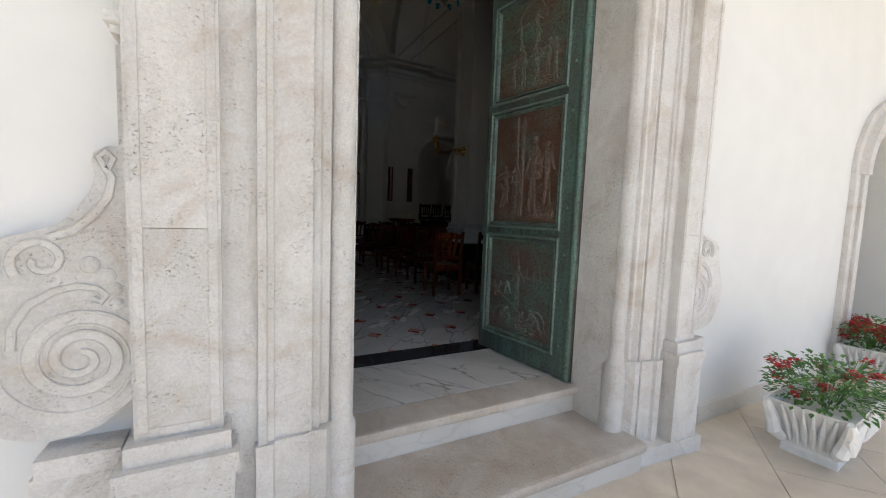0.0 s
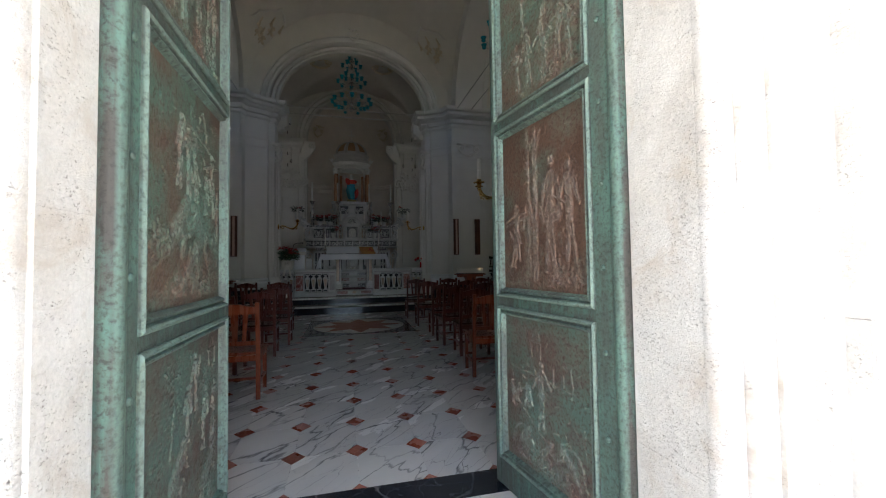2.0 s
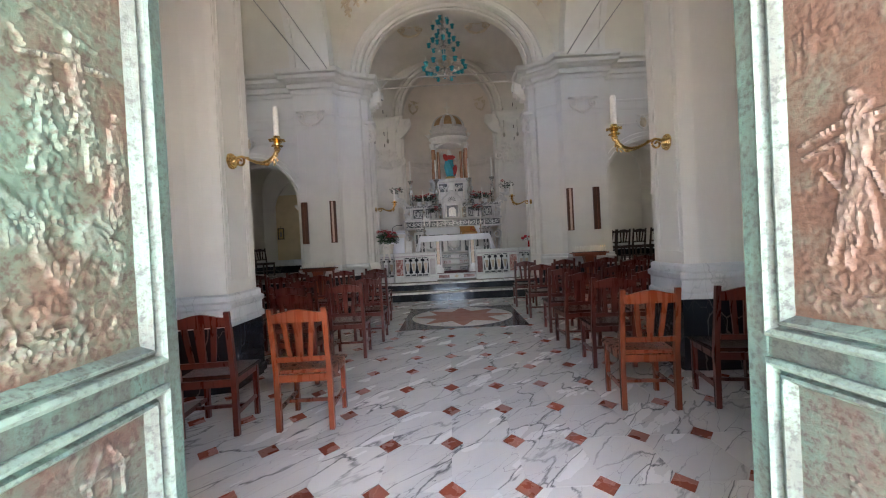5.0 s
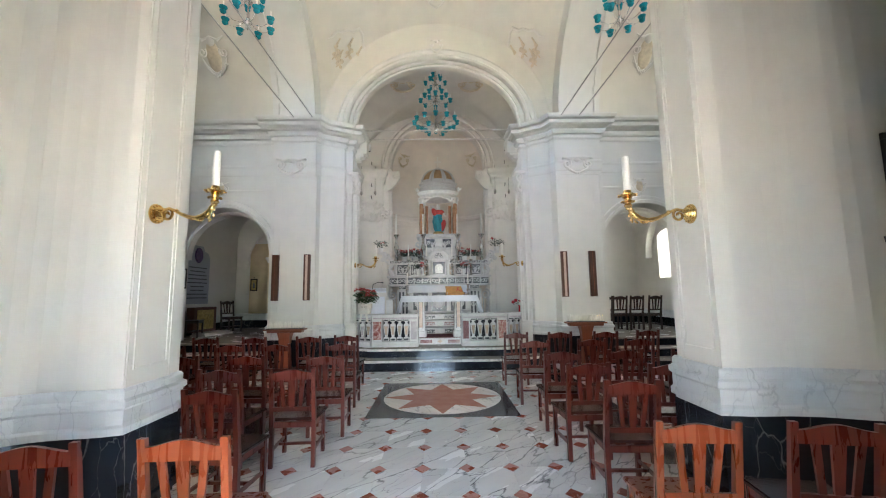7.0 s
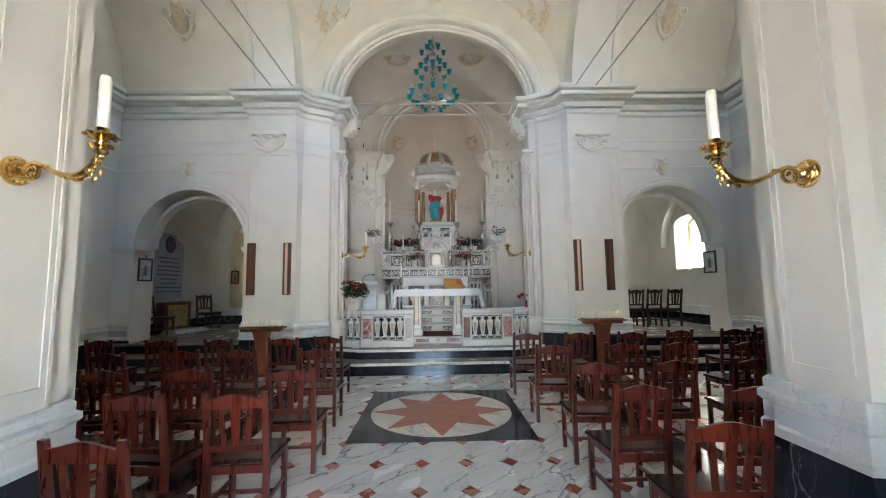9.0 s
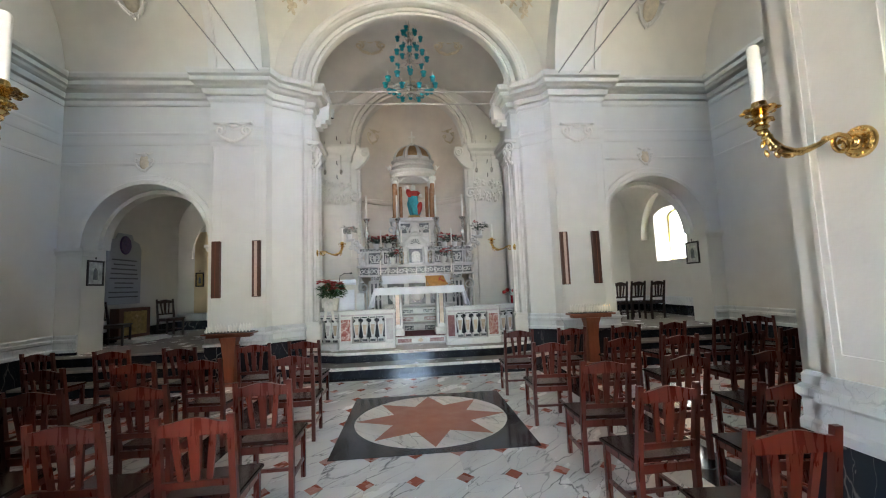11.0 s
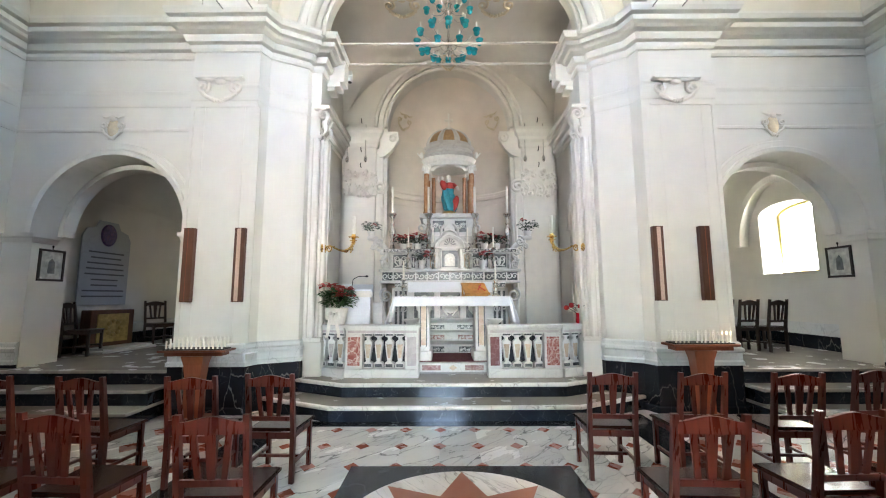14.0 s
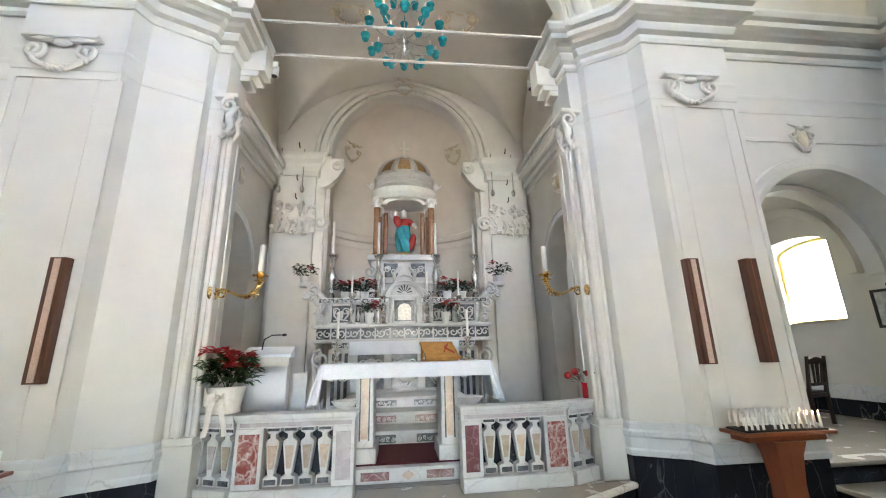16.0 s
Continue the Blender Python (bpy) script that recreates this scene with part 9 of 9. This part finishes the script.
# memorial plaque in the left room
t = thing("memorial_plaque", pose(-7.09, 14.72, 1.47, rz=90), "grey marble memorial plaque with a purple medallion", "plaque")
b = bmesh.new()
prism(b, [(-0.58, 0), (0.58, 0), (0.58, 1.35), (0.50, 1.50), (0.30, 1.56), (0.22, 1.70), (-0.22, 1.70), (-0.30, 1.56), (-0.50, 1.50), (-0.58, 1.35)], -0.03, 0.0, "y")
part("slab", b, PLAQUE_MARBLE, t)
rnd = random.Random(2)
for i in range(9):
    w = rnd.uniform(0.30, 0.50)
    part("text_line", boxes((-w, w, -0.034, -0.029, 0.16 + 0.11 * i, 0.19 + 0.11 * i)), LETTER, t)
b = bmesh.new()
lathe(b, [(0, 0.03), (0.15, 0.025), (0.17, 0.03), (0.19, 0.012), (0.19, 0.0), (0, 0)], segs=28, sy=1.2)
for v in b.verts:
    v.co = Vector((v.co.x, -0.03 - v.co.z, 1.42 + v.co.y))
part("medallion", b, PURPLE, t, "round purple medallion", smooth=True)
# gilded chest below it
t = thing("gilded_chest", pose(-6.82, 14.62, 0.6, rz=80), "gilded carved panel leaning over a folded rug", "chest")
part("body", boxes((-0.43, 0.43, -0.12, 0.12, 0.08, 0.78), bevel=0.012), SPEAKER_WOOD, t, "dark brown wooden body")
part("front_panel", boxes((-0.31, 0.31, -0.135, -0.118, 0.16, 0.70), bevel=0.004), GILT, t)
b = bmesh.new()
for k in range(8):
    a = 2 * math.pi * k / 8
    blob(b, (0.13 * math.cos(a), -0.14, 0.43 + 0.13 * math.sin(a)), (0.05, 0.02, 0.04))
part("rosette", b, GILT, t, smooth=True)
part("rug", boxes((-0.55, 0.55, -0.6, -0.15, 0.0, 0.05), (-0.5, 0.5, -0.55, -0.15, 0.05, 0.09), bevel=0.01), RIBBON, t, "folded cream rug")

# window of the right room
w = tagged(new("window_1"), "segment arched window with yellow frame and bright glass", "window", "", "structure")
w.matrix_world = pose(7.43, 14.89, 2.08)
b = bmesh.new()
for y in (-0.66, 0.60):
    box(b, 0.0, 0.05, y, y + 0.06, 0.0, 1.28)
box(b, 0.0, 0.05, -0.60, 0.60, 0.0, 0.05)
part("window_frame", b, YELLOW_FRAME, w, "yellow painted frame")
b = bmesh.new()
arc_moulding(b, 0, 1.28, 0.60, 0.17, [(0, 0), (0.06, 0), (0.06, 0.05), (0, 0.05)], plane="x", at=0.0, sign=1)
part("window_arch", b, YELLOW_FRAME, w)
b = bmesh.new()
prism(b, [(-0.60, 0.05), (0.60, 0.05), (0.60, 1.28)] + [(0.60 * math.cos(math.pi * i / 14), 1.28 + 0.17 * math.sin(math.pi * i / 14)) for i in range(1, 14)] + [(-0.60, 1.28)], 0.018, 0.026, "x")
o = part("pane", b, PANE, w)
o.visible_shadow = False
part("window_sill", boxes((-0.43, 0.0, -0.66, 0.66, -0.03, 0.0)), PLASTER, w)
structure("backdrop_daylight", boxes((7.62, 7.66, 13.9, 16.0, 1.6, 4.2)), DAYLIGHT, "bright sky outside the window", "backdrop")
# Unseen high windows, added round the nave's fill lamps.
for s, x in ((1, XE), (-1, XW)):
    w = tagged(new("window_2" if s > 0 else "window_3"), "high arched window out of view, added for the nave's light", "window", "", "structure")
    w.matrix_world = pose(x + s * 0.3, 8.7, 6.8)
    b = bmesh.new()
    box(b, 0, 0.04, -0.38, -0.32, 0, 0.35)
    box(b, 0, 0.04, 0.32, 0.38, 0, 0.35)
    box(b, 0, 0.04, -0.32, 0.32, 0, 0.05)
    arc_moulding(b, 0, 0.35, 0.32, 0.32, [(0, 0), (0.06, 0), (0.06, 0.04), (0, 0.04)], plane="x", at=0.0, sign=1)
    part("window_frame", b, YELLOW_FRAME, w)


# ---- floor tiles, pieces last ----
def flat_mesh(name, pts, h, mat):
    me = bpy.data.meshes.new(name)
    bm = bmesh.new()
    prism(bm, pts, 0.0, h)
    bm.to_mesh(me)
    bm.free()
    me.materials.append(mat)
    return me


TX, TY, DX, DY, GAP = 0.42, 0.525, 0.078, 0.092, 0.0016
X0, Y0 = -0.19, 3.85
hx, hy = TX / 2 - GAP, TY / 2 - GAP
TILE = flat_mesh("floor_tile", [(-hx + DX, -hy), (hx - DX, -hy), (hx, -hy + DY), (hx, hy - DY), (hx - DX, hy), (-hx + DX, hy), (-hx, hy - DY), (-hx, -hy + DY)], 0.003, MARBLE)
DIAMOND = flat_mesh("diamond_tile", [(-DX + GAP, 0), (0, -DY + GAP), (DX - GAP, 0), (0, DY - GAP)], 0.003, RED_MARBLE)
FLOOR = bpy.data.objects["floor"]
rest_tiles, rest_diamonds = bmesh.new(), bmesh.new()


def joined(bm, pts, h):
    bm.faces.new([bm.verts.new((x, y, h)) for x, y in pts])


def on_inlay(x, y, e=0.02):
    return abs(x - 0.02) < 1.05 - e and abs(y - 9.625) < 1.05 - e


near_t = near_d = 0
for k in range(-1, 16):
    for i in range(-16, 17):
        gx, gy = X0 + i * TX, Y0 + k * TY
        if XW + 0.1 < gx < XE - 0.1 and 3.3 < gy < 11.75 and not (on_inlay(gx, gy, 0.2) or (gy > 7.0 and 2.05 < abs(gx) < 2.63)):
            if abs(gx) < (2.6 if gy > 7.0 else 3.3) and near_d < 290:
                o = new("diamond_tile", DIAMOND)
                o.parent = FLOOR
                o.location = (gx, gy, 0.0)
                near_d += 1
            else:
                k2 = 1.9 if abs(gx) > 2.6 and gy > 7.0 else 1.0
                joined(rest_diamonds, [(gx - DX * k2, gy), (gx, gy - DY * k2), (gx + DX * k2, gy), (gx, gy + DY * k2)], 0.0036)
        cx, cy = gx + TX / 2, gy + TY / 2
        if XW + 0.2 < cx < XE - 0.2 and 3.55 < cy < 11.75 and not on_inlay(cx, cy):
            if abs(cx) < 3.2 and near_t < 290:
                o = new("floor_tile", TILE)
                o.parent = FLOOR
                o.location = (cx, cy, 0.0)
                near_t += 1
            else:
                joined(rest_tiles, [(cx - hx + DX, cy - hy), (cx + hx - DX, cy - hy), (cx + hx, cy - hy + DY), (cx + hx, cy + hy - DY), (cx + hx - DX, cy + hy), (cx - hx + DX, cy + hy), (cx - hx, cy + hy - DY), (cx - hx, cy - hy + DY)], 0.003)
tagged(part("far_floor_tiles", rest_tiles, MARBLE, FLOOR), kind="stuff")
tagged(part("far_diamond_tiles", rest_diamonds, RED_MARBLE, FLOOR), kind="stuff")
